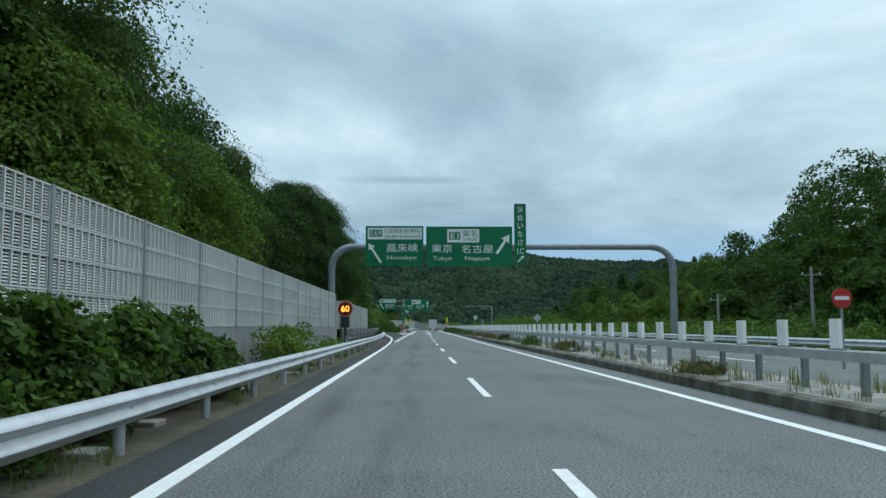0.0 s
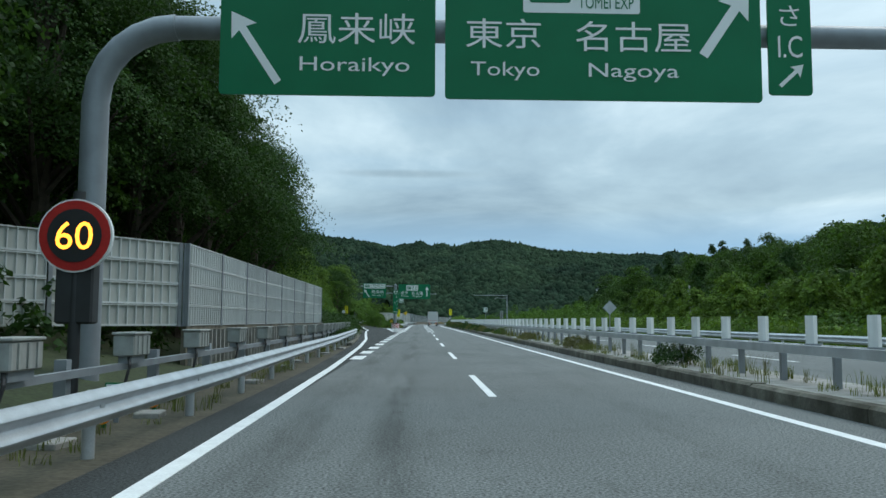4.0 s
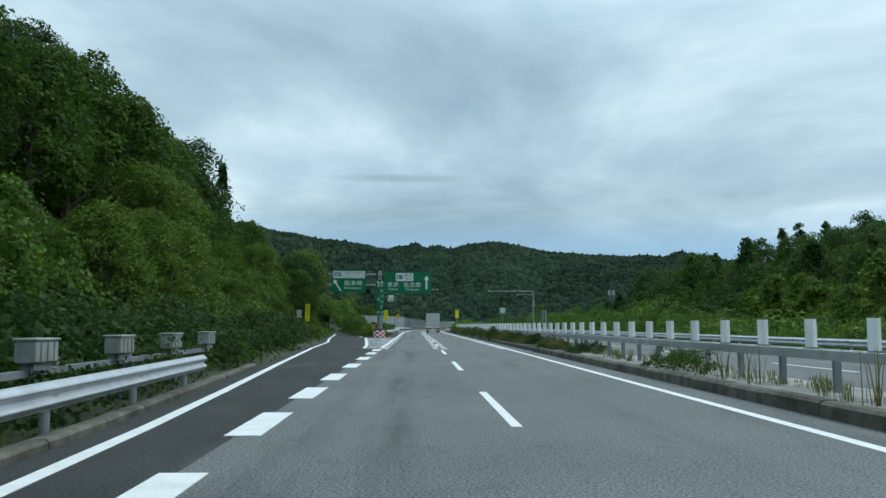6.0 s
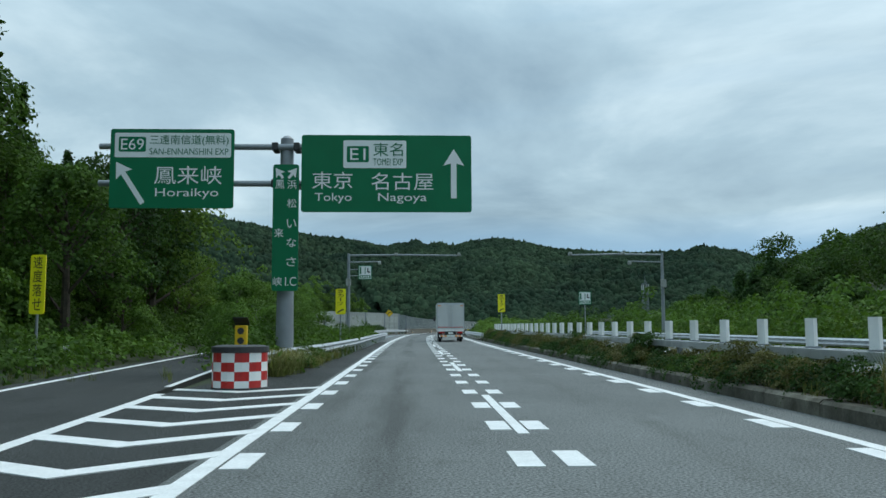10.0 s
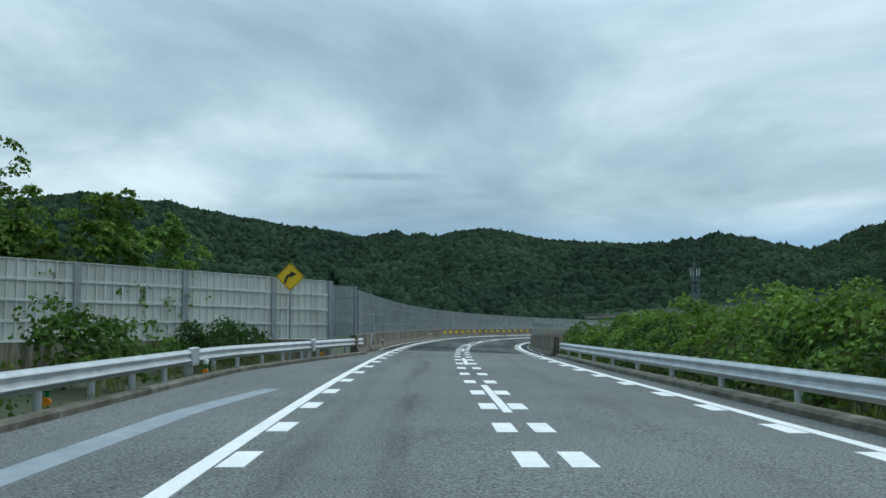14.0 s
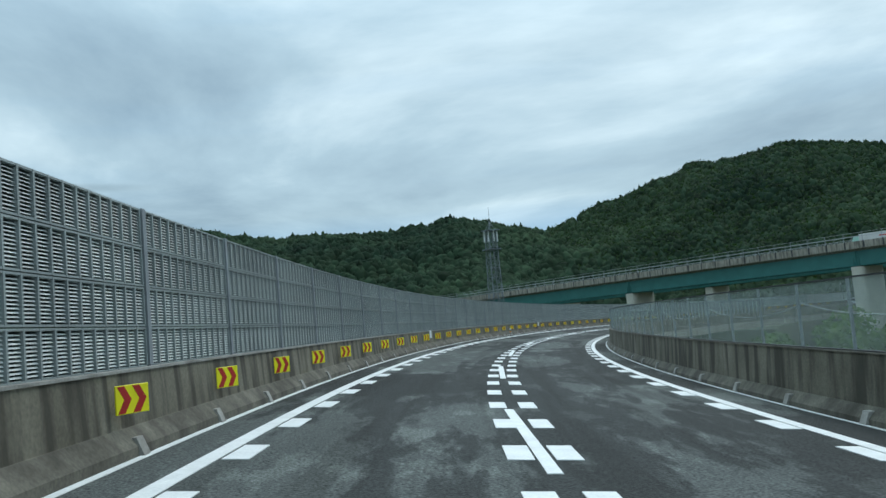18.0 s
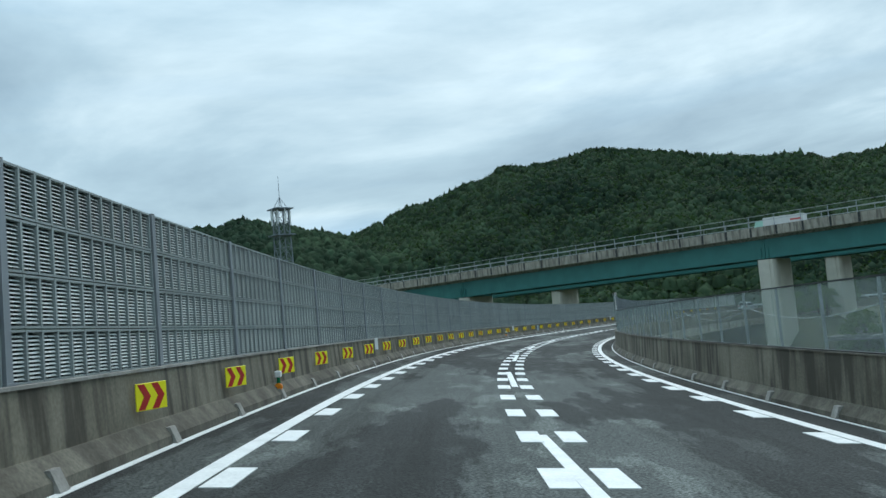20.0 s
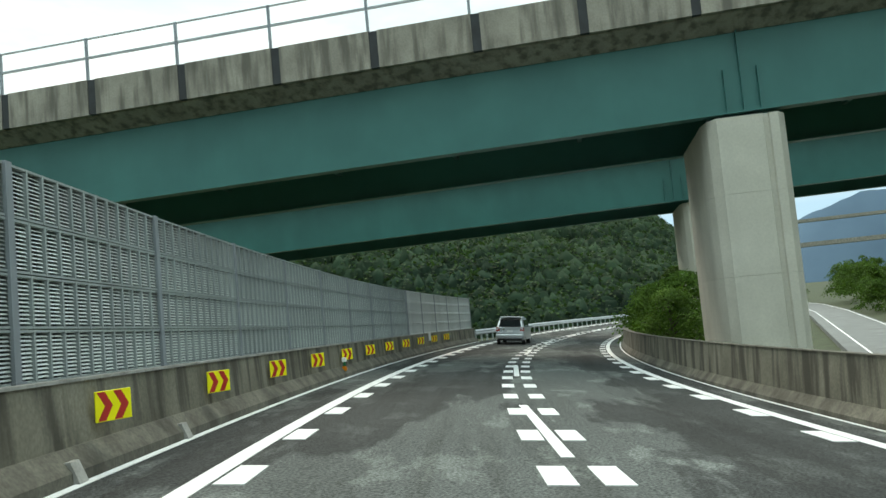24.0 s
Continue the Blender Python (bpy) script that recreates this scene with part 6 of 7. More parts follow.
hedge("slope_vines", 112, 150, -12.5, -7.4, 2.2, 26000, 0.13, M["leaf_dark"], "tangled vines spilling down to the shoulder", 28)
hedge("slope_vines", 140, 170, -12.5, -8.9, 1.3, 12000, 0.12, M["leaf_dark"], "low bushes along the exit ramp", 39)
hedge("slope_vines", 140, 182, -17.0, -10.6, 2.3, 24000, 0.15, M["leaf"], "tangled vines along the exit ramp", 29)
for a, b, u0, u1, sd in ((176, 190, -16.5, -10.4, 81), (190, 205, -17.5, -11.4, 82), (205, 220, -19, -12.8, 83), (220, 244, -21, -14.6, 84)):
    hedge("ramp_bushes", a, b, u0, u1, 1.15, 9000, 0.14, M["leaf" if sd % 2 else "kudzu"], "low green bushes along the edge of the ramp", sd)
FLARE = lerp([(283, -14.95), (286.5, -14.6), (290.2, -12.1), (294.0, -9.6), (297.9, -7.0)])
hedge("barrier_vines", 282, 289.5, -4.0, -0.3, 8.0, 26000, 0.12, M["kudzu_bright"], "vines heaped over the top of the noise barrier", 85, 0.0, FLARE)
hedge("barrier_vines", 288, 293, -3.0, -0.3, 7.2, 17000, 0.12, M["leaf_light"], "vines heaped over the top of the noise barrier", 86, 0.0, FLARE)
hedge("barrier_vines", 292, 295.6, -2.2, -0.25, 5.8, 9000, 0.11, M["kudzu_bright"], "pale vines trailing over the end of the barrier", 87, 0.0, FLARE)
# these weeds get the dark leaf colour in place of shadow
hedge("shoulder_weeds", 97, 112, -6.5, -5.0, 0.8, 5000, 0.08, M["leaf_dark"], "weeds between guard rail and slope, coloured dark for shade", 88)
hedge("shoulder_weeds", 112, 126, -7.6, -6.2, 0.9, 5000, 0.08, M["leaf"], "weeds spilling over the kerb", 89)
hedge("verge_bush", 306.8, 316, 6.75, 9.0, 5.6, 12000, 0.12, M["kudzu"], "vine-covered bush rising beside the viaduct", 90, -3.0)
hedge("nose_weeds", 184, 246, -6.6, -3.9, 1.0, 9000, 0.13, M["kudzu"], "weeds growing around the nose", 30)
hedge("far_verge_scrub", 60, 250, 19, 30, 1.6, 16000, 0.22, M["leaf_light"], "pale green scrub behind the opposite carriageway", 31)
hedge("barrier_vines", 240, 283, -18.0, -15.1, 6.6, 42000, 0.13, M["kudzu_bright"], "vines climbing over the noise barrier", 32)
hedge("verge_bush", 279, 282, -8.6, -6.6, 1.9, 2200, 0.1, M["leaf"], "leafy weeds in front of the pale panels", 34)
hedge("verge_bush", 288, 294, -8.2, -6.4, 1.5, 3600, 0.09, M["leaf_dark"], "dark bush in front of the pale panels", 35)
hedge("verge_bush", 262, 276, -9.5, -6.4, 1.1, 5000, 0.09, M["leaf"], "leafy weeds in front of the pale panels", 36)
hedge("barrier_vines", 284, 299, -10.2, -6.4, 0.75, 5200, 0.085, M["leaf"], "low weeds in front of the pale panels", 33)


def tufts(name, s0, s1, u0, u1, count, height, label, seed, material=None, floor=0.0, droop=False):
    r = np.random.default_rng(seed)
    s, u = r.uniform(s0, s1, count // 14), r.uniform(u0, u1, count // 14)
    lim = np.array([LEFT(a) - 0.45 if 60 < a < 181 else -2.9 for a in s])
    keep = ((u > 0) | (u < lim)) & np.array([noise.noise(Vector((a / 3.0, b, seed))) > -0.05 for a, b in zip(s, u)])
    V, F = [], []
    for a, b in zip(s[keep], u[keep]):
        p = P(a, b, floor)
        hh = height * r.uniform(0.4, 1.2)
        for _ in range(14):
            th, out = r.uniform(0, 6.283), r.uniform(0.1, 0.7) * hh
            q, w = p + Vector((r.normal(0, 0.07), r.normal(0, 0.07), -0.03)), 0.005 + 0.003 * hh
            d = Vector((math.cos(th), math.sin(th), 0)); n = Vector((-d.y, d.x, 0)) * w
            k = len(V)
            if droop:
                out = r.uniform(0.35, 1.15) * hh
                for f, z, w_ in ((0, 0, 1), (0.22, 0.55, 1.0), (0.55, 0.9, 0.8), (0.85, 0.92, 0.5), (1.1, 0.72, 0.1)):
                    V += [tuple(q + d * out * f - n * w_ + Vector((0, 0, hh * z))), tuple(q + d * out * f + n * w_ + Vector((0, 0, hh * z)))]
                F += [(k + e, k + e + 1, k + e + 3, k + e + 2) for e in (0, 2, 4, 6)]
                continue
            V += [tuple(q - n), tuple(q + n), tuple(q + d * out * 0.4 + n * 0.8 + Vector((0, 0, hh * 0.65))), tuple(q + d * out * 0.4 - n * 0.8 + Vector((0, 0, hh * 0.65))), tuple(q + d * out + Vector((0, 0, hh)))]
            F += [(k, k + 1, k + 2, k + 3), (k + 3, k + 2, k + 4)]
    me = bpy.data.meshes.new(name); me.from_pydata(V, [], F); me.materials.append(material or M["grass"])
    return tagged(new(name, me), label, "grass", kind="stuff")


tufts("median_weeds", -5, 240, 6.35, 8.2, 22000, 0.32, "dry weeds and grass sprouting from the median", 41, floor=0.22)
tufts("verge_grass", -5, 110, -4.9, -3.2, 9000, 0.28, "grass between guard rail and barrier", 42)
tufts("verge_grass", 186, 250, -5.6, -3.4, 7000, 0.5, "long grass under the guard rail", 43, droop=True)
tufts("nose_grass", 184.2, 190, -4.7, -3.6, 4200, 0.72, "arching clump of tall dry grass at the nose", 48, M["straw"], droop=True)
tufts("nose_grass", 185, 216, -4.3, -3.25, 5000, 0.5, "tall grass arching out under the guard rail", 49, M["grass"], droop=True)
tufts("nose_grass", 190, 222, -4.1, -3.2, 3200, 0.5, "dry grass arching out under the guard rail", 50, M["straw"], droop=True)
hedge("nose_weeds", 187, 246, -5.6, -4.15, 1.4, 26000, 0.08, M["leaf"], "leafy weeds standing behind the guard rail", 58)
hedge("nose_weeds", 189, 214, -4.1, -3.3, 0.7, 14000, 0.05, M["leaf"], "leafy weeds pushing out under the guard rail", 59)
tufts("verge_grass", 238, 302, -14, -5.2, 14000, 0.4, "grass in front of the noise barrier", 44)
tufts("verge_grass", 240, 304, 6.2, 7.6, 5000, 0.35, "grass under the hedge", 45)
tufts("verge_grass", 95, 190, -13, -6.0, 7000, 0.35, "grass beside the exit lane", 46)
tufts("tall_grass", 20, 255, 18.2, 24, 16000, 1.3, "tall green grass behind the far guard rail", 47, M["leaf_light"])
# leafy weeds along the median kerb, thick towards the bend
for i in range(46):
    a = float(np.interp(i, [0, 7, 45], [20, 126, 236])) + rnd.uniform(-2.5, 2.5)
    big = float(np.interp(a, [20, 120, 160, 236], [0.55, 0.75, 1.0, 1.05]))
    hedge("median_weeds", a, a + rnd.uniform(1.2, 3.0 + 2.5 * big), 6.25, rnd.uniform(6.9, 7.7), rnd.uniform(0.5, 0.95) * big, int(5200 * big), 0.04, M[("weed", "weed", "leaf", "leaf_dark")[i % 4]], "clump of weeds leaning over the median kerb", 160 + i, 0.18, per=150)
hedge("median_weeds", 150, 240, 6.5, 8.1, 0.75, 90000, 0.042, M["weed"], "thicket of brownish weeds along the median", 240, 0.15, per=140)
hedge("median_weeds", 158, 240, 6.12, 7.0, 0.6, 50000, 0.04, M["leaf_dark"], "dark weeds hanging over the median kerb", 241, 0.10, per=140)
tufts("median_stalks", 60, 240, 6.4, 8.0, 2200, 0.8, "tall dry weed stalks on the median", 242, M["weed"], 0.2)
# ---- signs ----
def glyphs(body, width, height, material):
    """Letters of the built-in font as a thin mesh, fitted to a box, centred, facing -y."""
    me = RAW[body].copy()
    co = np.empty(len(me.vertices) * 3, np.float32); me.vertices.foreach_get("co", co); co = co.reshape(-1, 3)
    lo, hi = co.min(0), co.max(0)
    q = np.zeros_like(co)
    q[:, 0] = (co[:, 0] - (lo[0] + hi[0]) / 2) * width / max(hi[0] - lo[0], 1e-3)
    q[:, 2] = (co[:, 1] - (lo[1] + hi[1]) / 2) * height / max(hi[1] - lo[1], 1e-3)
    me.vertices.foreach_set("co", q.ravel()); me.update()
    me.materials.clear(); me.materials.append(material)
    return me


def rounded(w, h, r=0.08, n=4):
    out = []
    for cx, cz, a0 in ((w / 2 - r, h / 2 - r, 0), (-w / 2 + r, h / 2 - r, 90), (-w / 2 + r, -h / 2 + r, 180), (w / 2 - r, -h / 2 + r, 270)):
        for i in range(n + 1):
            a = radians(a0 + 90 * i / n)
            out.append((cx + r * math.cos(a), cz + r * math.sin(a)))
    return out[::-1]


def arrow_shape(x0, z0, x1, z1, w):
    d = Vector((x1 - x0, z1 - z0)); L = d.length; d /= L; n = Vector((-d.y, d.x))
    p = lambda a, b: tuple(Vector((x0, z0)) + d * a + n * b)
    hd = w * 2.6
    return [p(0, -w / 2), p(L - hd, -w / 2), p(L - hd * 1.15, -hd * 0.72), p(L, 0), p(L - hd * 1.15, hd * 0.72), p(L - hd, w / 2), p(0, w / 2)]


def board(parent, name, w, h, x, z, items, material=None, rim=True):
    """A flat board in x, z; items are placed by fractions from its top left corner."""
    m = Matrix.Translation((x, 0, z))
    b = part(name, Geo().prism(rounded(w, h), 0, 0.05), material or M["sign_green"], parent, m=m)
    if rim:
        part("back_rib", Geo().box(-w / 2 + 0.1, w / 2 - 0.1, 0.055, 0.12, h * 0.22, h * 0.22 + 0.08).box(-w / 2 + 0.1, w / 2 - 0.1, 0.055, 0.12, -h * 0.28, -h * 0.28 + 0.08), M["post"], b)
    for kind, x0, z0, x1, z1, what in items:
        cx, cz, ww, hh = (x0 + x1) / 2 * w - w / 2, h / 2 - (z0 + z1) / 2 * h, abs(x1 - x0) * w, abs(z1 - z0) * h
        if kind == "box":
            part("field", Geo().prism(rounded(ww, hh, min(0.05, hh * 0.15)), -0.005, 0), M[what], b, m=Matrix.Translation((cx, -0.001, cz)))
        elif kind == "box2":
            part("field", Geo().prism(rounded(ww, hh, min(0.05, hh * 0.15)), -0.005, 0), M[what], b, m=Matrix.Translation((cx, -0.007, cz)))
        elif kind == "box3":
            part("field", Geo().prism(rounded(ww, hh, min(0.05, hh * 0.15)), -0.005, 0), M[what], b, m=Matrix.Translation((cx, -0.013, cz)))
        elif kind == "arrow":
            part("arrow", Geo().prism(arrow_shape(x0 * w - w / 2, h / 2 - z0 * h, x1 * w - w / 2, h / 2 - z1 * h, what), -0.008, -0.001), M["sign_white"], b, "white arrow")
        else:
            part("lettering", glyphs(what, ww, hh, M[kind]), None, b, m=Matrix.Translation((cx, -0.016, cz)))
    return b


W_, G_, K_ = "sign_white", "sign_green", "black"
E69 = [("box", 0.035, 0.05, 0.975, 0.36, W_), ("box2", 0.066, 0.10, 0.286, 0.29, G_), (W_, 0.085, 0.125, 0.27, 0.265, "E69"), (G_, 0.315, 0.075, 0.955, 0.215, "三遠南信道(無料)"), (G_, 0.315, 0.245, 0.955, 0.325, "SAN-ENNANSHIN EXP"), (W_, 0.36, 0.47, 0.905, 0.70, "鳳来峡"), (W_, 0.37, 0.75, 0.88, 0.885, "Horaikyo"), ("arrow", 0.27, 0.94, 0.05, 0.42, 0.16)]
E1 = [("box", 0.245, 0.07, 0.615, 0.43, W_), ("box2", 0.265, 0.145, 0.395, 0.355, G_), (W_, 0.285, 0.175, 0.375, 0.325, "E1"), (G_, 0.42, 0.10, 0.595, 0.275, "東名"), (G_, 0.42, 0.305, 0.595, 0.395, "TOMEI EXP"), (W_, 0.065, 0.48, 0.30, 0.70, "東京"), (W_, 0.41, 0.49, 0.775, 0.715, "名古屋"), (W_, 0.08, 0.755, 0.295, 0.89, "Tokyo"), (W_, 0.45, 0.755, 0.735, 0.89, "Nagoya")]

# gantry across both lanes
gan = thing("sign_gantry", on(62.3, 0, 0), "grey steel gantry with green direction boards over the lanes", "sign gantry")
arch = lambda x, sg: [(x, 0.35, z) for z in (-0.6, 2, 4.5, 5.75)] + [(x + sg * (1.6 - 1.6 * math.cos(a)), 0.35, 5.75 + 1.6 * math.sin(a)) for a in np.linspace(0.3, 1.57, 6)]
part("post", Geo().tube(arch(-6.55, 1), 0.27, 14), M["post"], gan, soft=True)
part("post", Geo().tube(arch(19.3, -1), 0.27, 14), M["post"], gan, soft=True)
part("beam", Geo().tube([(-4.95, 0.35, 7.35), (6, 0.35, 7.35), (17.7, 0.35, 7.35)], 0.24, 14), M["post"], gan, soft=True)
# the gantry's boards are a little taller below the place names
K9 = 2.8 / 3.02
taller = lambda items: [(k, a, b * K9 + (0.045 if b > 0.74 else 0), e, d * K9 + (0.045 if b > 0.74 else 0), what) for k, a, b, e, d, what in items]
board(gan, "board", 4.34, 3.02, -1.82, 7.39, taller(E69))
board(gan, "board", 6.5, 3.02, 3.8, 7.35, taller(E1 + [("arrow", 0.815, 0.735, 0.965, 0.22, 0.2)]))
board(gan, "board", 0.9, 4.6, 7.65, 8.3, [(W_, 0.27, 0.05 + 0.135 * i, 0.73, 0.145 + 0.135 * i, ch) for i, ch in enumerate("浜松いなさ")] + [(W_, 0.22, 0.73, 0.78, 0.83, "I.C"), ("arrow", 0.25, 0.96, 0.8, 0.86, 0.08)])
# speed limit with lamps
sp = thing("speed_limit_sign", on(58.4, -5.12, 0), "round electronic speed limit sign with a red rim", "speed sign")
part("post", Geo().tube([(0, 0.1, -0.5), (0, 0.1, 3.3)], 0.09, 12), M["dark"], sp, soft=True)
part("case", Geo().box(-0.28, 0.28, 0.02, 0.3, 1.3, 2.3, 0.03), M["dark"], sp)
ring = [(0.53 * math.sin(a), 0.53 * math.cos(a)) for a in np.linspace(0, 6.283, 29)[:-1]]
part("outer_ring", Geo().prism([(x * 1.05, z * 1.05) for x, z in ring], 0.01, 0.09), M["sign_white"], sp, m=Matrix.Translation((0, -0.02, 2.62)))
part("rim", Geo().prism(ring, 0, 0.1), M["red"], sp, m=Matrix.Translation((0, -0.02, 2.62)))
part("face", Geo().prism([(x * 0.76, z * 0.76) for x, z in ring], -0.012, 0), M["black"], sp, m=Matrix.Translation((0, -0.022, 2.62)))
part("digits", glyphs("60", 0.55, 0.42, M["led"]), None, sp, "lit orange figures", m=Matrix.Translation((0, -0.04, 2.62)))
# second direction sign on a single pole at the nose
ts = thing("direction_sign", on(189.0, 0, 0), "green direction boards on arms from a thick grey pole", "direction sign")
part("pole", Geo().tube([(-4.1, 0.5, -0.5), (-4.1, 0.5, 4), (-4.1, 0.5, 7.45)], [0.3, 0.25, 0.21], 16).tube([(-4.1, 0.5, 7.45), (-4.1, 0.5, 7.55)], [0.21, 0.1], 16), M["post"], ts, soft=True)
for z in (7.15, 5.95):
    part("arm", Geo().tube([(-10.05, 0.3, z), (-4.1, 0.3, z), (1.7, 0.3, z)], 0.1, 10), M["post"], ts, soft=True)
    for dx in (-0.35, 0.35):
        part("clamp", Geo().box(-4.1 + dx - 0.1, -4.1 + dx + 0.1, 0.15, 0.75, z - 0.13, z + 0.13, 0.02), M["dark"], ts)
board(ts, "board", 3.9, 2.55, -7.66, 6.38, E69)
board(ts, "board", 5.45, 2.5, -0.84, 6.24, E1 + [("arrow", 0.895, 0.82, 0.895, 0.18, 0.18)])
board(ts, "board", 0.82, 4.05, -4.05, 4.5, [("arrow", 0.38, 0.11, 0.1, 0.03, 0.09), ("arrow", 0.6, 0.11, 0.92, 0.03, 0.09), (W_, 0.1, 0.125, 0.45, 0.195, "鳳"), (W_, 0.08, 0.51, 0.43, 0.58, "来"), (W_, 0.05, 0.89, 0.4, 0.96, "峡"), (W_, 0.56, 0.125, 0.92, 0.195, "浜"), (W_, 0.56, 0.275, 0.92, 0.345, "松"), (W_, 0.56, 0.435, 0.92, 0.505, "い"), (W_, 0.56, 0.585, 0.92, 0.655, "な"), (W_, 0.56, 0.735, 0.92, 0.805, "さ"), (W_, 0.52, 0.89, 0.94, 0.96, "I.C")])


def roadside(name, s, u, z, label, category, face, pole_z=None, turn=0):
    t = thing(name, on(s, u, 0, turn), label, category)
    part("pole", Geo().tube([(0, 0.06, -0.6), (0, 0.06, pole_z or z)], 0.045, 10), M["post"], t, soft=True)
    face(t, z)
    return t


def yellow_board(words, w, h, arrow):
    def f(t, z):
        items = [(K_, 0.2, 0.03 + (0.94 - arrow) * i / len(words), 0.8, 0.03 + (0.94 - arrow) * (i + 0.86) / len(words), ch) for i, ch in enumerate(words)]
        # the long-vowel stroke stands upright in vertical writing
        items = [("box", 0.44, it[2], 0.56, it[4], "black") if it[5] == "ー" else it for it in items]
        b = board(t, "plate", w, h, 0, z, items, M["lemon"], rim=False)
        if arrow:
            pts = [(-0.3 * w + 0.6 * w * a, -h * 0.5 + h * 0.06 + 0.12 * h * math.sin(a * 1.5)) for a in np.linspace(0, 1, 6)]
            g = Geo()
            for (x0, z0), (x1, z1) in zip(pts, pts[1:]):
                g.prism([(x0, z0 - 0.03), (x0, z0 + 0.05), (x1, z1 + 0.05), (x1, z1 - 0.03)], -0.01, -0.002)
            part("curve_arrow", g, M["black"], b, "black curved arrow")
    return f


roadside("slow_down_sign", 191, -12.6, 2.8, "tall yellow plate with black characters on a pole in the bushes", "warning sign", yellow_board("速度落せ", 0.5, 2.0, 0))
roadside("bend_sign", 208.5, -3.95, 2.7, "narrow yellow bend warning plate with a curved arrow", "warning sign", yellow_board("急カーブ", 0.55, 1.4, 0.3), turn=0)
roadside("bend_sign", 227.8, 6.9, 3.1, "narrow yellow bend warning plate with a curved arrow", "warning sign", yellow_board("急カーブ", 0.55, 1.4, 0.3))


def diamond(t, z):
    d = [(0, 0.62), (0.62, 0), (0, -0.62), (-0.62, 0)]
    b = part("plate", Geo().prism(d, 0, 0.03), M["sign_yellow"], t, m=Matrix.Translation((0, 0, z)))
    g = Geo()
    o = [(x * 0.95, y * 0.95) for x, y in d]; i_ = [(x * 0.9, y * 0.9) for x, y in d]
    for k in range(4):
        g.prism([o[k], o[(k + 1) % 4], i_[(k + 1) % 4], i_[k]], -0.006, -0.001)
    part("border", g, M["black"], b)
    g = Geo()
    pts = [(-0.22 + 0.34 * (1 - math.cos(a)), -0.27 + 0.38 * math.sin(a)) for a in np.linspace(0, 1.35, 8)]
    for (x0, z0), (x1, z1) in zip(pts, pts[1:]):
        dx, dz = x1 - x0, z1 - z0; L = math.hypot(dx, dz); nx_, nz_ = -dz / L * 0.06, dx / L * 0.06
        g.prism([(x0 - nx_, z0 - nz_), (x0 + nx_, z0 + nz_), (x1 + nx_, z1 + nz_), (x1 - nx_, z1 - nz_)], -0.006, -0.001)
    x, zz = pts[-1]
    g.prism([(x - 0.04, zz - 0.15), (x - 0.04, zz + 0.15), (x + 0.24, zz + 0.03)][::-1], -0.006, -0.001)
    part("bend_arrow", g, M["black"], b, "black right-bend arrow")


roadside("bend_warning_sign", 297.4, -6.2, 3.32, "yellow diamond sign with a black right-bend arrow", "warning sign", diamond, 2.9)
roadside("road_sign", 117, 16.4, 2.5, "grey back of a diamond-shaped road sign", "road sign", lambda t, z: part("plate", Geo().prism([(0, 0.6), (0.6, 0), (0, -0.6), (-0.6, 0)], 0, 0.03), M["steel"], t, m=Matrix.Translation((0, 0, z))))


def no_entry(t, z):
    c_ = [(0.32 * math.sin(a), 0.32 * math.cos(a)) for a in np.linspace(0, 6.283, 25)[:-1]]
    b = part("disc", Geo().prism(c_, 0, 0.03), M["red"], t, m=Matrix.Translation((0, 0, z)))
    part("bar", Geo().box(-0.23, 0.23, -0.006, -0.001, -0.055, 0.055), M["sign_white"], b)


roadside("no_entry_sign", 26.0, 13.4, 2.23, "round red no-entry sign with a white bar on a white pole", "road sign", no_entry)


def lane_chart(t, z):
    board(t, "plate", 1.1, 1.15, 0, z, [("box", 0.06, 0.05, 0.94, 0.95, W_), ("box2", 0.1, 0.7, 0.9, 0.91, G_), ("box2", 0.1, 0.1, 0.22, 0.62, G_), ("box2", 0.48, 0.12, 0.53, 0.62, G_), ("box2", 0.66, 0.18, 0.74, 0.5, "black"), ("box2", 0.74, 0.42, 0.86, 0.52, "black")] + [("box3", 0.18 + 0.17 * i, 0.75, 0.29 + 0.17 * i, 0.86, W_) for i in range(4)], rim=False)


lb = thing("lay_by_sign", on(230.5, -3.95, 0), "green and white lay-by sign held by brackets beside the mast", "road sign")
for z in (5.45, 5.95):
    part("bracket", Geo().tube([(-1.35, 0.16, z), (0.4, 0.06, z)], 0.03, 8), M["post"], lb)
lane_chart(lb, 5.7)
roadside("lay_by_sign", 236.0, 15.1, 3.75, "green and white lay-by sign on a slim pole", "road sign", lane_chart)
roadside("curve_panel", 174.5, 12.7, 2.25, "pale plate with five dark squares on a slim pole", "road sign", lambda t, z: board(t, "plate", 0.45, 1.2, 0, z, [("box", 0.25, 0.06 + 0.19 * i, 0.75, 0.16 + 0.19 * i, "dark") for i in range(5)], M["box"], rim=False))


def km_post(s, u):
    t = thing("distance_marker", on(s, u, 0), "small green and white distance marker plate", "distance marker", "distance markers")
    part("stem", Geo().box(-0.03, 0.03, 0, 0.04, -0.2, 0.35), M["post"], t)
    b = part("plate", Geo().prism(rounded(0.3, 0.22, 0.02), -0.02, 0), M["sign_green"], t, m=Matrix.Translation((0, 0, 0.42)))
    part("field", Geo().box(-0.13, 0.13, -0.026, -0.021, -0.01, 0.09), M["sign_white"], b)
    for k in range(3):
        part("bar", Geo().box(-0.09 + 0.07 * k, -0.05 + 0.07 * k, -0.032, -0.027, 0.01, 0.075), M["black"], b)


for s, u in ((57.2, -4.0), (94, -5.2), (260, -5.9), (297.5, -4.5)):
    km_post(s, u)

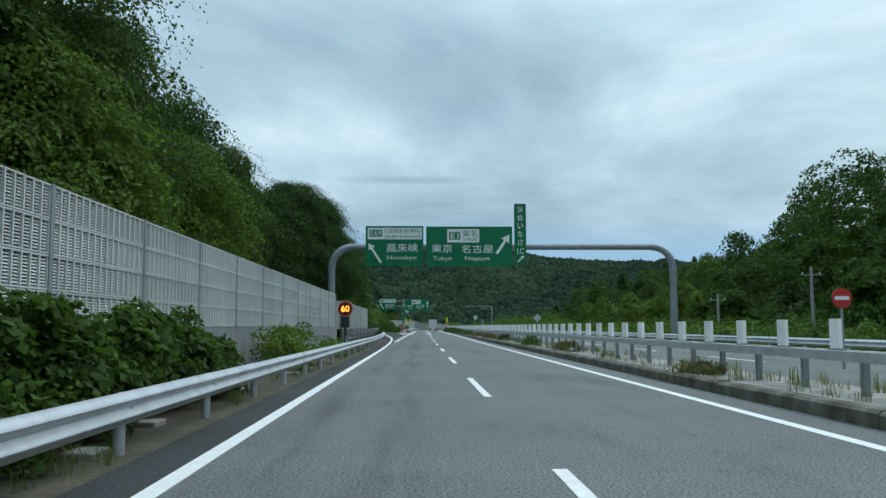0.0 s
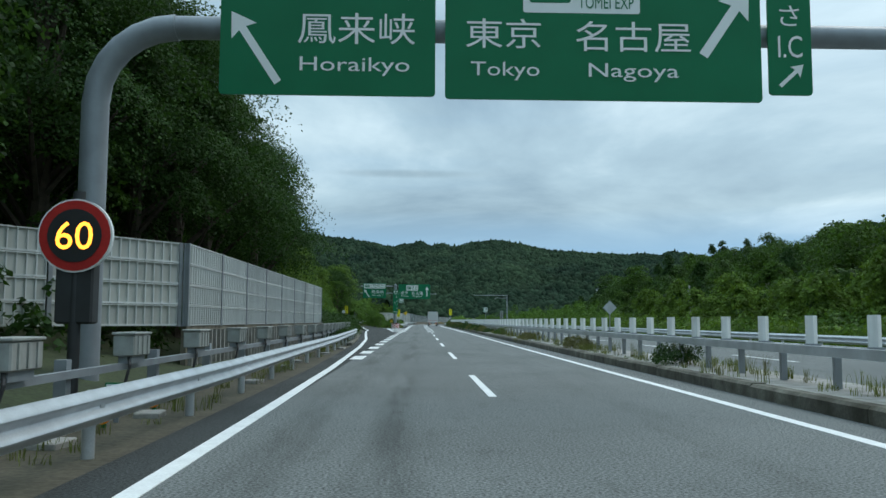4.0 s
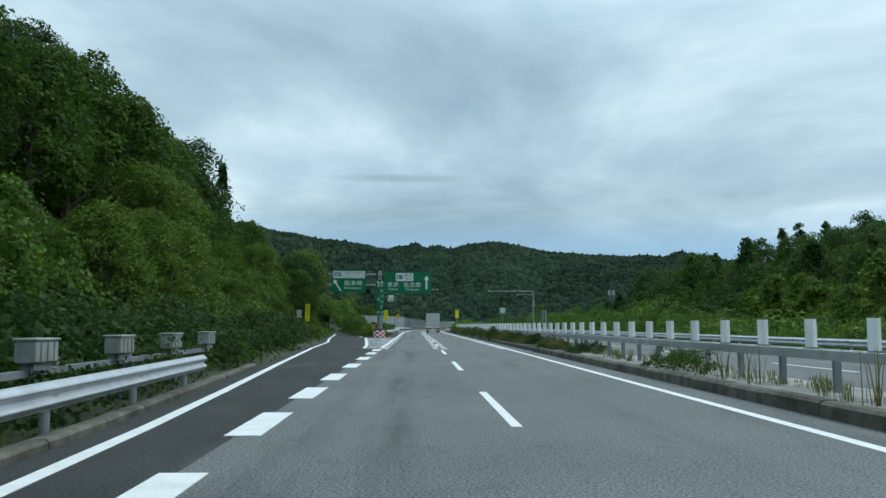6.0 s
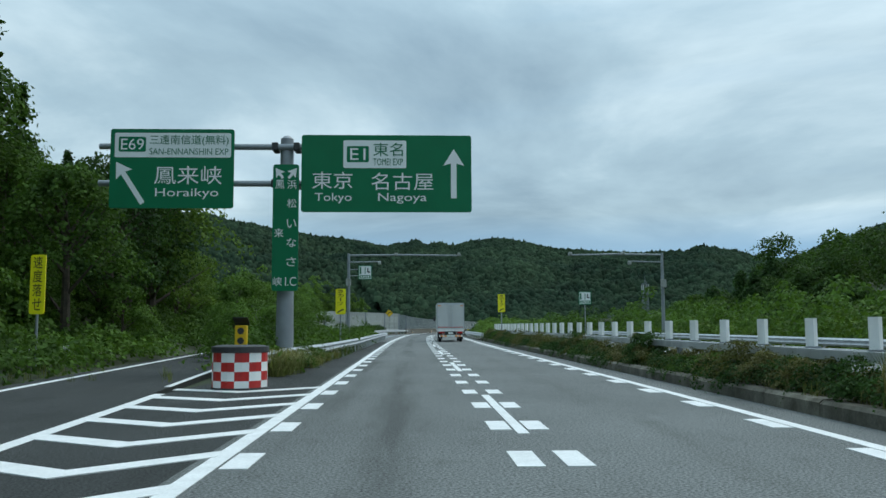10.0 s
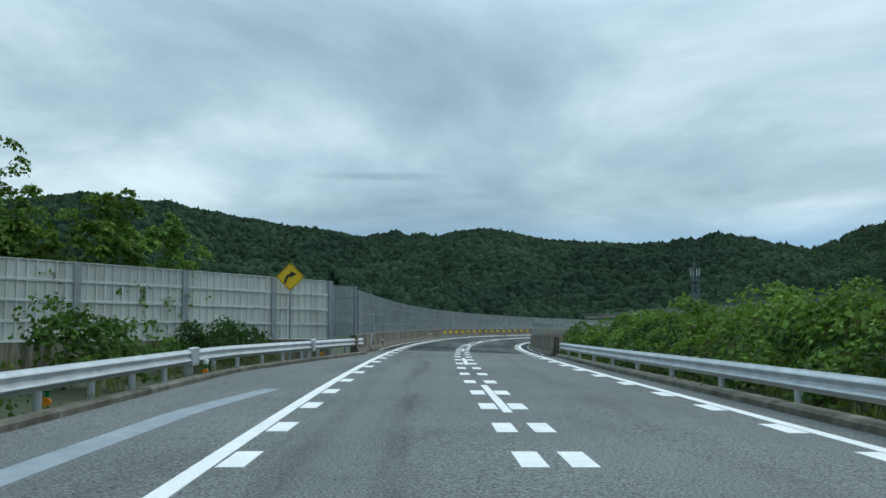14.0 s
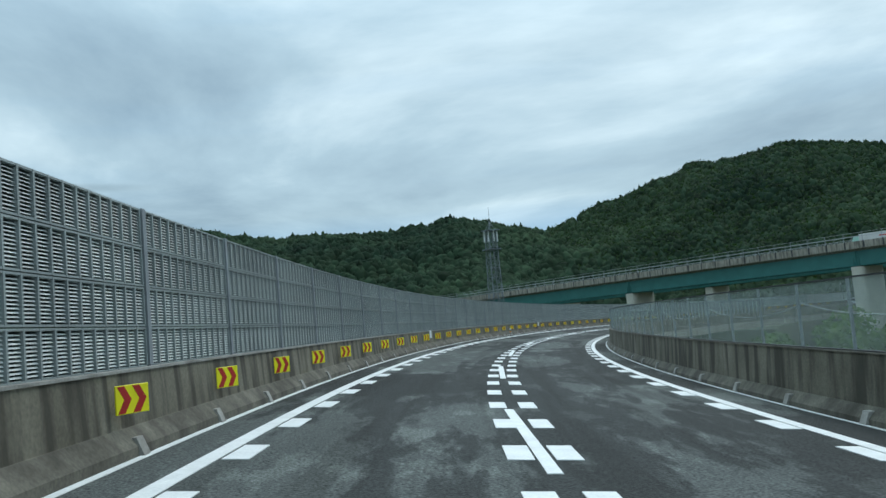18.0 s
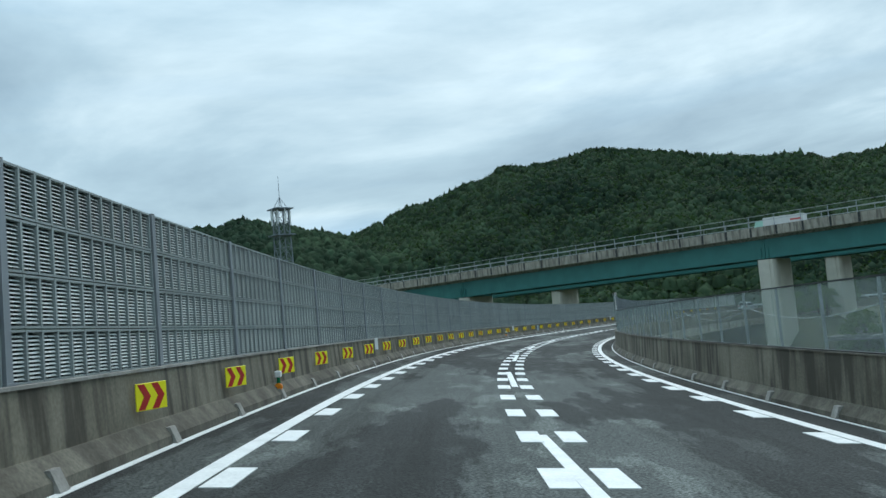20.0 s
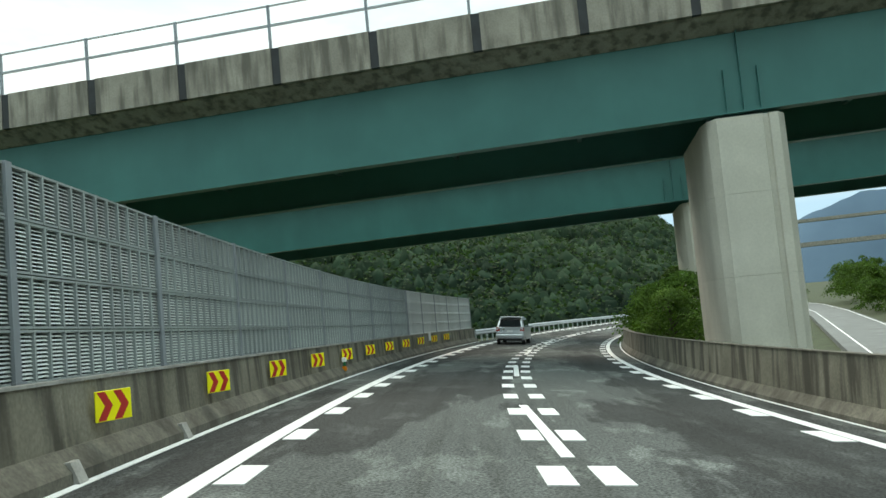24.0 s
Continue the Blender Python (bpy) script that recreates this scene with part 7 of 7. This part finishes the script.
# ---- nose: drum, lamp, lamp posts ----
dr = thing("crash_cushion", on(181.3, -3.82, 0), "red and white chequered crash drum at the nose", "crash cushion")
R_, n = 0.6, 24
for lv in range(4):
    g = Geo()
    for i in range(n):
        a0, a1 = 6.2832 * i / n, 6.2832 * (i + 1) / n
        k = ((i // 2) + lv) % 2
        g.add([(R_ * math.cos(a0), R_ * math.sin(a0), 0.2 * lv), (R_ * math.cos(a1), R_ * math.sin(a1), 0.2 * lv), (R_ * math.cos(a1), R_ * math.sin(a1), 0.2 * lv + 0.2), (R_ * math.cos(a0), R_ * math.sin(a0), 0.2 * lv + 0.2)], [(0, 1, 2, 3)], k)
    part("band", g, [M["red"], M["sign_white"]], dr)
part("lid", Geo().tube([(0, 0, 0.8), (0, 0, 0.82), (0, 0, 0.93), (0, 0, 0.96)], [0.6, 0.63, 0.62, 0.5], 28), M["dark"], dr)
part("foot", Geo().tube([(0, 0, 0.0), (0, 0, 0.05)], [0.63, 0.61], 24), M["dark"], dr)
part("drum_wall", Geo().tube([(0, 0, 0.02), (0, 0, 0.8)], 0.58, 24), M["dark"], dr)
bl = thing("warning_lamp", on(185.2, -4.6, 0), "yellow twin flasher box with a small solar panel", "warning lamp")
part("post", Geo().tube([(0, 0, -0.3), (0, 0, 1.0)], 0.04, 8), M["post"], bl)
part("case", Geo().box(-0.16, 0.16, -0.08, 0.08, 0.85, 1.4, 0.02), M["sign_yellow"], bl)
for z in (0.99, 1.25):
    part("lens", Geo().tube([(0, -0.08, z), (0, -0.11, z)], 0.09, 14), M["dark"], bl)
part("solar_panel", Geo().add([(-0.2, -0.2, 1.62), (0.2, -0.2, 1.62), (0.2, 0.15, 1.42), (-0.2, 0.15, 1.42), (-0.2, -0.2, 1.6), (0.2, -0.2, 1.6), (0.2, 0.15, 1.4), (-0.2, 0.15, 1.4)], [(0, 1, 2, 3), (7, 6, 5, 4), (0, 4, 5, 1), (1, 5, 6, 2), (2, 6, 7, 3), (3, 7, 4, 0)]), M["dark"], bl)


def camera_mast(s, u, side, reach, label, base=0.0):
    t = thing("lamp_mast", on(s, u, base), label, "mast")
    part("mast", Geo().tube([(0, 0, -0.6), (0, 0, 4), (0, 0, 7.25)], [0.16, 0.13, 0.11], 12), M["post"], t, soft=True)
    part("arm", Geo().tube([(0, 0, 7.1), (side * reach * 0.5, 0, 7.15), (side * reach, 0, 7.1)], [0.08, 0.07, 0.05], 8), M["post"], t, soft=True)
    part("lower_arm", Geo().tube([(0, 0, 6.55), (side * 2.6, 0, 6.6)], 0.05, 8), M["post"], t)
    for k in (0.42, 0.98):
        part("device", Geo().box(side * reach * k - 0.12, side * reach * k + 0.12, -0.3, 0.1, 7.1, 7.3, 0.02), M["box"], t)
    part("device", Geo().box(side * 2.5 - 0.12, side * 2.5 + 0.12, -0.15, 0.15, 6.35, 6.6, 0.03), M["box"], t)
    part("control_box", Geo().box(-0.2, 0.2, -0.35, -0.13, 4.6, 5.2, 0.02), M["box"], t)


camera_mast(230.7, -5.3, 1, 9.2, "grey mast with a long arm reaching over the lanes")
camera_mast(225.5, 19.0, -1, 7.2, "grey mast with an arm reaching over the opposite carriageway", -0.4)
for s, u, h in ((66, 31.5, 6.2), (86, 31, 4.8), (150, 34, 6.0)):
    t = thing("utility_pole", on(s, u, float(ground_z(np.array([P(s, u).x]), np.array([P(s, u).y]))[0])), "weathered concrete utility pole with a cross-arm", "utility pole", "utility poles")
    part("pole", Geo().tube([(0, 0, -1), (0, 0, h)], [0.17, 0.11], 10), M["concrete"], t, soft=True)
    part("cross_arm", Geo().box(-0.9, 0.9, -0.05, 0.05, h - 0.7, h - 0.6), M["post"], t)
    for x in (-0.7, 0.7):
        part("insulator", Geo().tube([(x, 0, h - 0.6), (x, 0, h - 0.42)], 0.05, 8), M["white"], t)

# ---- telecom tower ----
tw = thing("lattice_tower", Matrix.Translation((126.5, 568.5, -12)), "grey steel lattice radio tower with a platform and antennas", "radio tower")
TH = 33.5
leg = lambda z: 1.7 - 0.7 * z / TH
for sx, sy in ((1, 1), (1, -1), (-1, -1), (-1, 1)):
    part("leg", Geo().tube([(sx * leg(0), sy * leg(0), 0), (sx * leg(TH), sy * leg(TH), TH)], 0.11, 6), M["tower"], tw)
zs = np.linspace(0, TH, 15)
for z0, z1 in zip(zs, zs[1:]):
    a, b = leg(z0), leg(z1)
    for (x0, y0, x1, y1) in ((1, 1, 1, -1), (1, -1, -1, -1), (-1, -1, -1, 1), (-1, 1, 1, 1)):
        part("brace", Geo().tube([(x0 * a, y0 * a, z0), (x1 * b, y1 * b, z1)], 0.05, 5).tube([(x1 * a, y1 * a, z0), (x0 * b, y0 * b, z1)], 0.05, 5).tube([(x0 * b, y0 * b, z1), (x1 * b, y1 * b, z1)], 0.05, 5), M["tower"], tw)
part("platform", Geo().box(-1.8, 1.8, -1.8, 1.8, 28.5, 28.7).box(-1.8, 1.8, -1.8, 1.8, 33.3, 33.5), M["tower"], tw)
for i in range(8):
    a = 6.283 * i / 8
    part("antenna", Geo().box(-0.13, 0.13, -0.08, 0.08, 30.5, 33.2, 0.02), M["white"], tw, m=Matrix.Translation((1.75 * math.cos(a), 1.75 * math.sin(a), 0)) @ Matrix.Rotation(a, 4, "Z"))
part("spire", Geo().tube([(0, 0, 33.4), (0, 0, 39.5)], [0.07, 0.03], 6), M["tower"], tw)
for sx, sy in ((1, 1), (1, -1), (-1, -1), (-1, 1)):
    part("stay", Geo().tube([(sx, sy, 33.4), (0, 0, 35.6)], 0.05, 5), M["tower"], tw)


# ---- vehicles ----
def wheel(t, x, y, r, w):
    k = part("wheel", Geo().tube([(x - w / 2, y, r), (x - w / 2 + 0.02, y, r), (x + w / 2 - 0.02, y, r), (x + w / 2, y, r)], [r * 0.93, r, r, r * 0.93], 20), M["rubber"], t, "black tyre", soft=True)
    part("rim", Geo().tube([(x - w / 2 - 0.005, y, r), (x + w / 2 + 0.005, y, r)], r * 0.6, 14), M["steel"], k)


def box_truck(m):
    t = thing("box_truck", m, "white box truck with closed rear doors and red tail lamps", "truck")
    part("cargo_body", Geo().box(-1.13, 1.13, 0.0, 6.2, 0.95, 3.25, 0.03), M["van_white"], t)
    for sg in (-1, 1):
        d = part("rear_door", Geo().box(min(0.02 * sg, 1.06 * sg), max(0.02 * sg, 1.06 * sg), -0.035, 0.0, 1.05, 3.13, 0.008), M["van_white"], t)
        part("lock_bar", Geo().tube([(sg * 0.14, -0.06, 1.08), (sg * 0.14, -0.06, 3.1)], 0.018, 8), M["steel"], d)
        for z in (1.35, 2.1, 2.85):
            part("hinge", Geo().box(min(sg * 0.98, sg * 1.13), max(sg * 0.98, sg * 1.13), -0.055, -0.03, z - 0.04, z + 0.04), M["steel"], d)
        part("corner_post", Geo().box(min(sg * 1.07, sg * 1.14), max(sg * 1.07, sg * 1.14), -0.03, 0.03, 0.95, 3.26), M["steel"], t)
        part("tail_lamp", Geo().box(min(sg * 0.55, sg * 0.98), max(sg * 0.55, sg * 0.98), -0.1, -0.03, 0.72, 0.86, 0.01), M["lamp_red"], t, "red tail lamp")
        part("top_marker", Geo().box(min(sg * 0.82, sg * 1.05), max(sg * 0.82, sg * 1.05), -0.05, -0.03, 3.0, 3.08), M["orange"], t)
        for y in (1.2, 5.4):
            wheel(t, sg * 0.88, y, 0.4, 0.24)
        part("mudguard", Geo().box(sg * 0.88 - 0.2, sg * 0.88 + 0.2, 0.62, 0.66, 0.25, 0.75), M["rubber"], t)
        part("mirror", Geo().box(sg * 1.25 - 0.09, sg * 1.25 + 0.09, 6.9, 6.98, 1.75, 2.2, 0.02), M["black"], t)
    part("stripe", Geo().box(-1.05, 1.05, -0.041, -0.036, 1.2, 1.26), M["red"], t, "red stripe across the doors")
    part("header", Geo().box(-1.13, 1.13, -0.03, 0.03, 3.13, 3.27), M["steel"], t)
    part("sill", Geo().box(-1.13, 1.13, -0.08, 0.05, 0.88, 1.04, 0.01), M["white"], t)
    part("bumper", Geo().box(-1.0, 1.0, -0.12, -0.04, 0.42, 0.58, 0.015), M["sign_white"], t)
    for x in (-0.75, -0.45, 0.45, 0.75):
        part("hazard_mark", Geo().box(x - 0.11, x + 0.11, -0.127, -0.121, 0.44, 0.56), M["orange"], t)
    part("number_plate", Geo().box(-0.2, 0.2, -0.11, -0.08, 0.64, 0.82), M["sign_white"], t)
    part("chassis", Geo().box(-0.45, 0.45, 0.0, 6.8, 0.5, 0.9), M["dark"], t)
    part("cab", Geo().loft([[(-1.0, 6.3, z), (1.0, 6.3, z), (1.0, y, z), (-1.0, y, z)] for z, y in ((0.6, 7.9), (1.5, 7.95), (2.35, 7.55))]), M["van_white"], t)


box_truck(on(233.0, 3.1, 0))


def minivan(m):
    t = thing("silver_minivan", m, "silver minivan seen from behind with a dark rear window", "car")
    w = lambda z: 0.84 - 0.16 * max(0, z - 0.85) / 0.75
    sec_ = lambda y, z0, z1, k: [(-w(z0) * k, y, z0), (-w(0.6) * k, y, 0.6 if z1 > 0.7 else z1), (-w(min(0.95, z1)) * k, y, min(0.95, z1)), (-w(z1) * k + 0.05, y, z1), (w(z1) * k - 0.05, y, z1), (w(min(0.95, z1)) * k, y, min(0.95, z1)), (w(0.6) * k, y, 0.6 if z1 > 0.7 else z1), (w(z0) * k, y, z0)]
    rings = [sec_(y, 0.28, z1, k) for y, z1, k in ((0.0, 0.95, 0.96), (0.06, 1.05, 0.99), (0.28, 1.5, 1.0), (0.55, 1.6, 1.0), (1.8, 1.63, 1.0), (2.7, 1.55, 1.0), (3.45, 1.08, 1.0), (4.2, 0.92, 0.97), (4.45, 0.72, 0.9))]
    part("body", Geo().loft(rings), M["car_silver"], t, soft=True)
    part("rear_window", Geo().loft([[(-0.66, 0.065, 1.02), (0.66, 0.065, 1.02), (0.56, 0.26, 1.46), (-0.56, 0.26, 1.46)], [(-0.66, 0.035, 1.03), (0.66, 0.035, 1.03), (0.56, 0.23, 1.47), (-0.56, 0.23, 1.47)]]), M["car_glass"], t, "dark rear window")
    part("bumper", Geo().box(-0.84, 0.84, -0.06, 0.1, 0.34, 0.6, 0.04), M["car_silver"], t)
    part("lower_trim", Geo().box(-0.72, 0.72, -0.07, 0.05, 0.24, 0.36, 0.02), M["black"], t)
    part("number_plate", Geo().box(-0.17, 0.17, -0.02, 0.0, 0.72, 0.84), M["sign_white"], t)
    part("spoiler", Geo().box(-0.6, 0.6, 0.16, 0.5, 1.57, 1.64, 0.02), M["car_silver"], t)
    part("wiper", Geo().tube([(0, 0.03, 1.05), (0.3, 0.09, 1.17)], 0.012, 6), M["black"], t)
    for sg in (-1, 1):
        part("tail_lamp", Geo().loft([[(sg * 0.60, -0.015, 0.80), (sg * 0.82, -0.005, 0.80), (sg * 0.81, 0.02, 1.0), (sg * 0.62, 0.01, 1.0)], [(sg * 0.60, 0.06, 0.80), (sg * 0.84, 0.12, 0.80), (sg * 0.82, 0.16, 1.0), (sg * 0.62, 0.1, 1.0)]]), M["lamp_red"], t, "red tail lamp")
        part("side_window", Geo().loft([[(sg * (w(z) + 0.006), y0, z), (sg * (w(z) + 0.006), y1, z), (sg * (w(z) - 0.03), y1, z), (sg * (w(z) - 0.03), y0, z)] for z, y0, y1 in ((1.02, 0.45, 3.1), (1.45, 0.65, 2.7))]), M["car_glass"], t)
        part("mirror", Geo().box(sg * 0.94 - 0.09, sg * 0.94 + 0.09, 2.95, 3.1, 0.98, 1.14, 0.03), M["car_silver"], t)
        for y in (0.75, 3.5):
            wheel(t, sg * 0.74, y, 0.31, 0.2)


minivan(on(607.0, -0.75, 0, lean=True))


def lorry(m, words):
    t = thing("lorry", m, words, "truck", "lorries on the overpass")
    part("cargo_body", Geo().box(-1.2, 1.2, 0, 8.0, 1.0, 3.4, 0.04), M["van_white"], t)
    part("cab", Geo().loft([[(-1.15, 8.1, z), (1.15, 8.1, z), (1.15, y, z), (-1.15, y, z)] for z, y in ((0.6, 9.9), (1.6, 9.95), (2.9, 9.5))]), M["pale_green"], t)
    part("windscreen", Geo().loft([[(-1.0, 9.97, 1.65), (1.0, 9.97, 1.65), (1.0, 9.62, 2.6), (-1.0, 9.62, 2.6)], [(-1.0, 9.9, 1.65), (1.0, 9.9, 1.65), (1.0, 9.55, 2.6), (-1.0, 9.55, 2.6)]]), M["car_glass"], t)
    for sg in (-1, 1):
        part("stripe", Geo().box(sg * 1.21 - 0.005, sg * 1.21 + 0.005, 0.4, 2.6, 2.3, 2.6), M["red"], t)
        for y in (1.4, 2.6, 8.8):
            wheel(t, sg * 0.95, y, 0.45, 0.26)


lorry(Matrix.Translation(over(-11, 7.0, 0.25)) @ Matrix.Rotation(-OA, 4, "Z") @ Matrix.Scale(0.8, 4), "white lorry with a pale green cab on the overpass")

# ---- beyond the overpass ----
LOW = [(182, 494.8), (230, 494.7), (340, 494.7), (400, 496.5), (460, 502), (540, 514)]
solid("lower_road", Geo().loft([[(x, y - 4.0, -9.6), (x, y + 4.0, -9.6), (x, y + 4.0, -9.0), (x, y - 4.0, -9.0)] for x, y in LOW]), M["lower_asphalt"], "grey road passing below beside the pier", "road", "structure")
for d in (2.4, -3.5):
    solid("edge_line", Geo().loft([[(x, y + d - 0.1, -9.01), (x, y + d + 0.1, -9.01), (x, y + d + 0.1, -8.992), (x, y + d - 0.1, -8.992)] for x, y in LOW]), M["paint"], "white edge line of the lower road", "road marking", "structure")

# mountain on the horizon, its blue haze put into the colour
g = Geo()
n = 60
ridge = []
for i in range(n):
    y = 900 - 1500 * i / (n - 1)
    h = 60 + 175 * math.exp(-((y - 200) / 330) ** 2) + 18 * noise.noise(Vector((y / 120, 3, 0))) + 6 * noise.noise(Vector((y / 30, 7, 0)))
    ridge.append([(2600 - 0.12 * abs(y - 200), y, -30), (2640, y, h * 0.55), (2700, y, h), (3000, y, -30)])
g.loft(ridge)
solid("distant_mountain", g, M["distant"], "mountain on the horizon with its haze painted in blue", "mountain", "structure", soft=True)
for zz, y0, y1, x in ((70, 120, 520, 1200), (30, 240, 520, 900)):
    t = thing("distant_viaduct", Matrix(), "far grey viaduct crossing the valley", "viaduct", "far viaducts", "structure")
    part("deck_beam", Geo().box(x, x + 12, y0, y1, zz - 3.5, zz), M["deck"], t)
    for k in (0, 6):
        y = y0 + 20 + (y1 - y0 - 40) * k / 6
        part("pier", Geo().box(x + 4, x + 8, y - 0.8, y + 0.8, -20, zz - 3.5), M["deck"], t)


def limit_sign(t, z):
    c_ = [(0.3 * math.sin(a), 0.3 * math.cos(a)) for a in np.linspace(0, 6.283, 25)[:-1]]
    b = part("disc", Geo().prism(c_, 0, 0.03), M["faded_red"], t, m=Matrix.Translation((0, 0, z)))
    part("field", Geo().prism([(x * 0.8, y * 0.8) for x, y in c_], -0.006, -0.001), M["sign_white"], b)
    for x in (-0.08, 0.08):
        part("bar", Geo().box(x - 0.05, x + 0.05, -0.012, -0.007, -0.1, 0.1), M["dark"], b)
    part("lower_plate", Geo().prism(rounded(0.6, 0.18, 0.02), 0, 0.02), M["sign_white"], t, m=Matrix.Translation((0, 0, z - 0.42)))


roadside("speed_sign", 180.0, -12.1, 2.65, "small round road sign with a plate on a slim pole", "road sign", limit_sign, turn=0)

# ---- the other carriageway's viaduct inside the bend ----
def side_shift(s):
    return float(np.interp(s, [268, 300, 330, 360, 400, 430], [8.6, 9, 11, 14.5, 17.5, 19]))


t = thing("opposite_viaduct", Matrix(), "parallel concrete viaduct of the opposite carriageway", "viaduct", kind="structure")
part("slab", sweep([(0, -0.9), (9.0, -0.9), (9.0, 0.0), (0, 0.0)], 306, 425, 4, shift=side_shift), M["deck"], t)
part("parapet", sweep([(0, 0.0), (0.3, 0.0), (0.3, 0.85), (0, 0.85)], 306, 425, 4, shift=side_shift), M["wall"], t)
part("parapet", sweep([(8.7, 0.0), (9.0, 0.0), (9.0, 0.85), (8.7, 0.85)], 306, 425, 4, shift=side_shift), M["wall"], t)
part("screen", sweep([(0.12, 0.85), (0.2, 0.85), (0.2, 1.45), (0.12, 1.45)], 322, 425, 4, shift=side_shift), M["panel_light"], t)
for s_ in range(312, 425, 25):
    part("pier", Geo().box(3.2, 5.8, -0.8, 0.8, -14, -0.85), M["pier"], t, m=on(s_, side_shift(s_), 0))
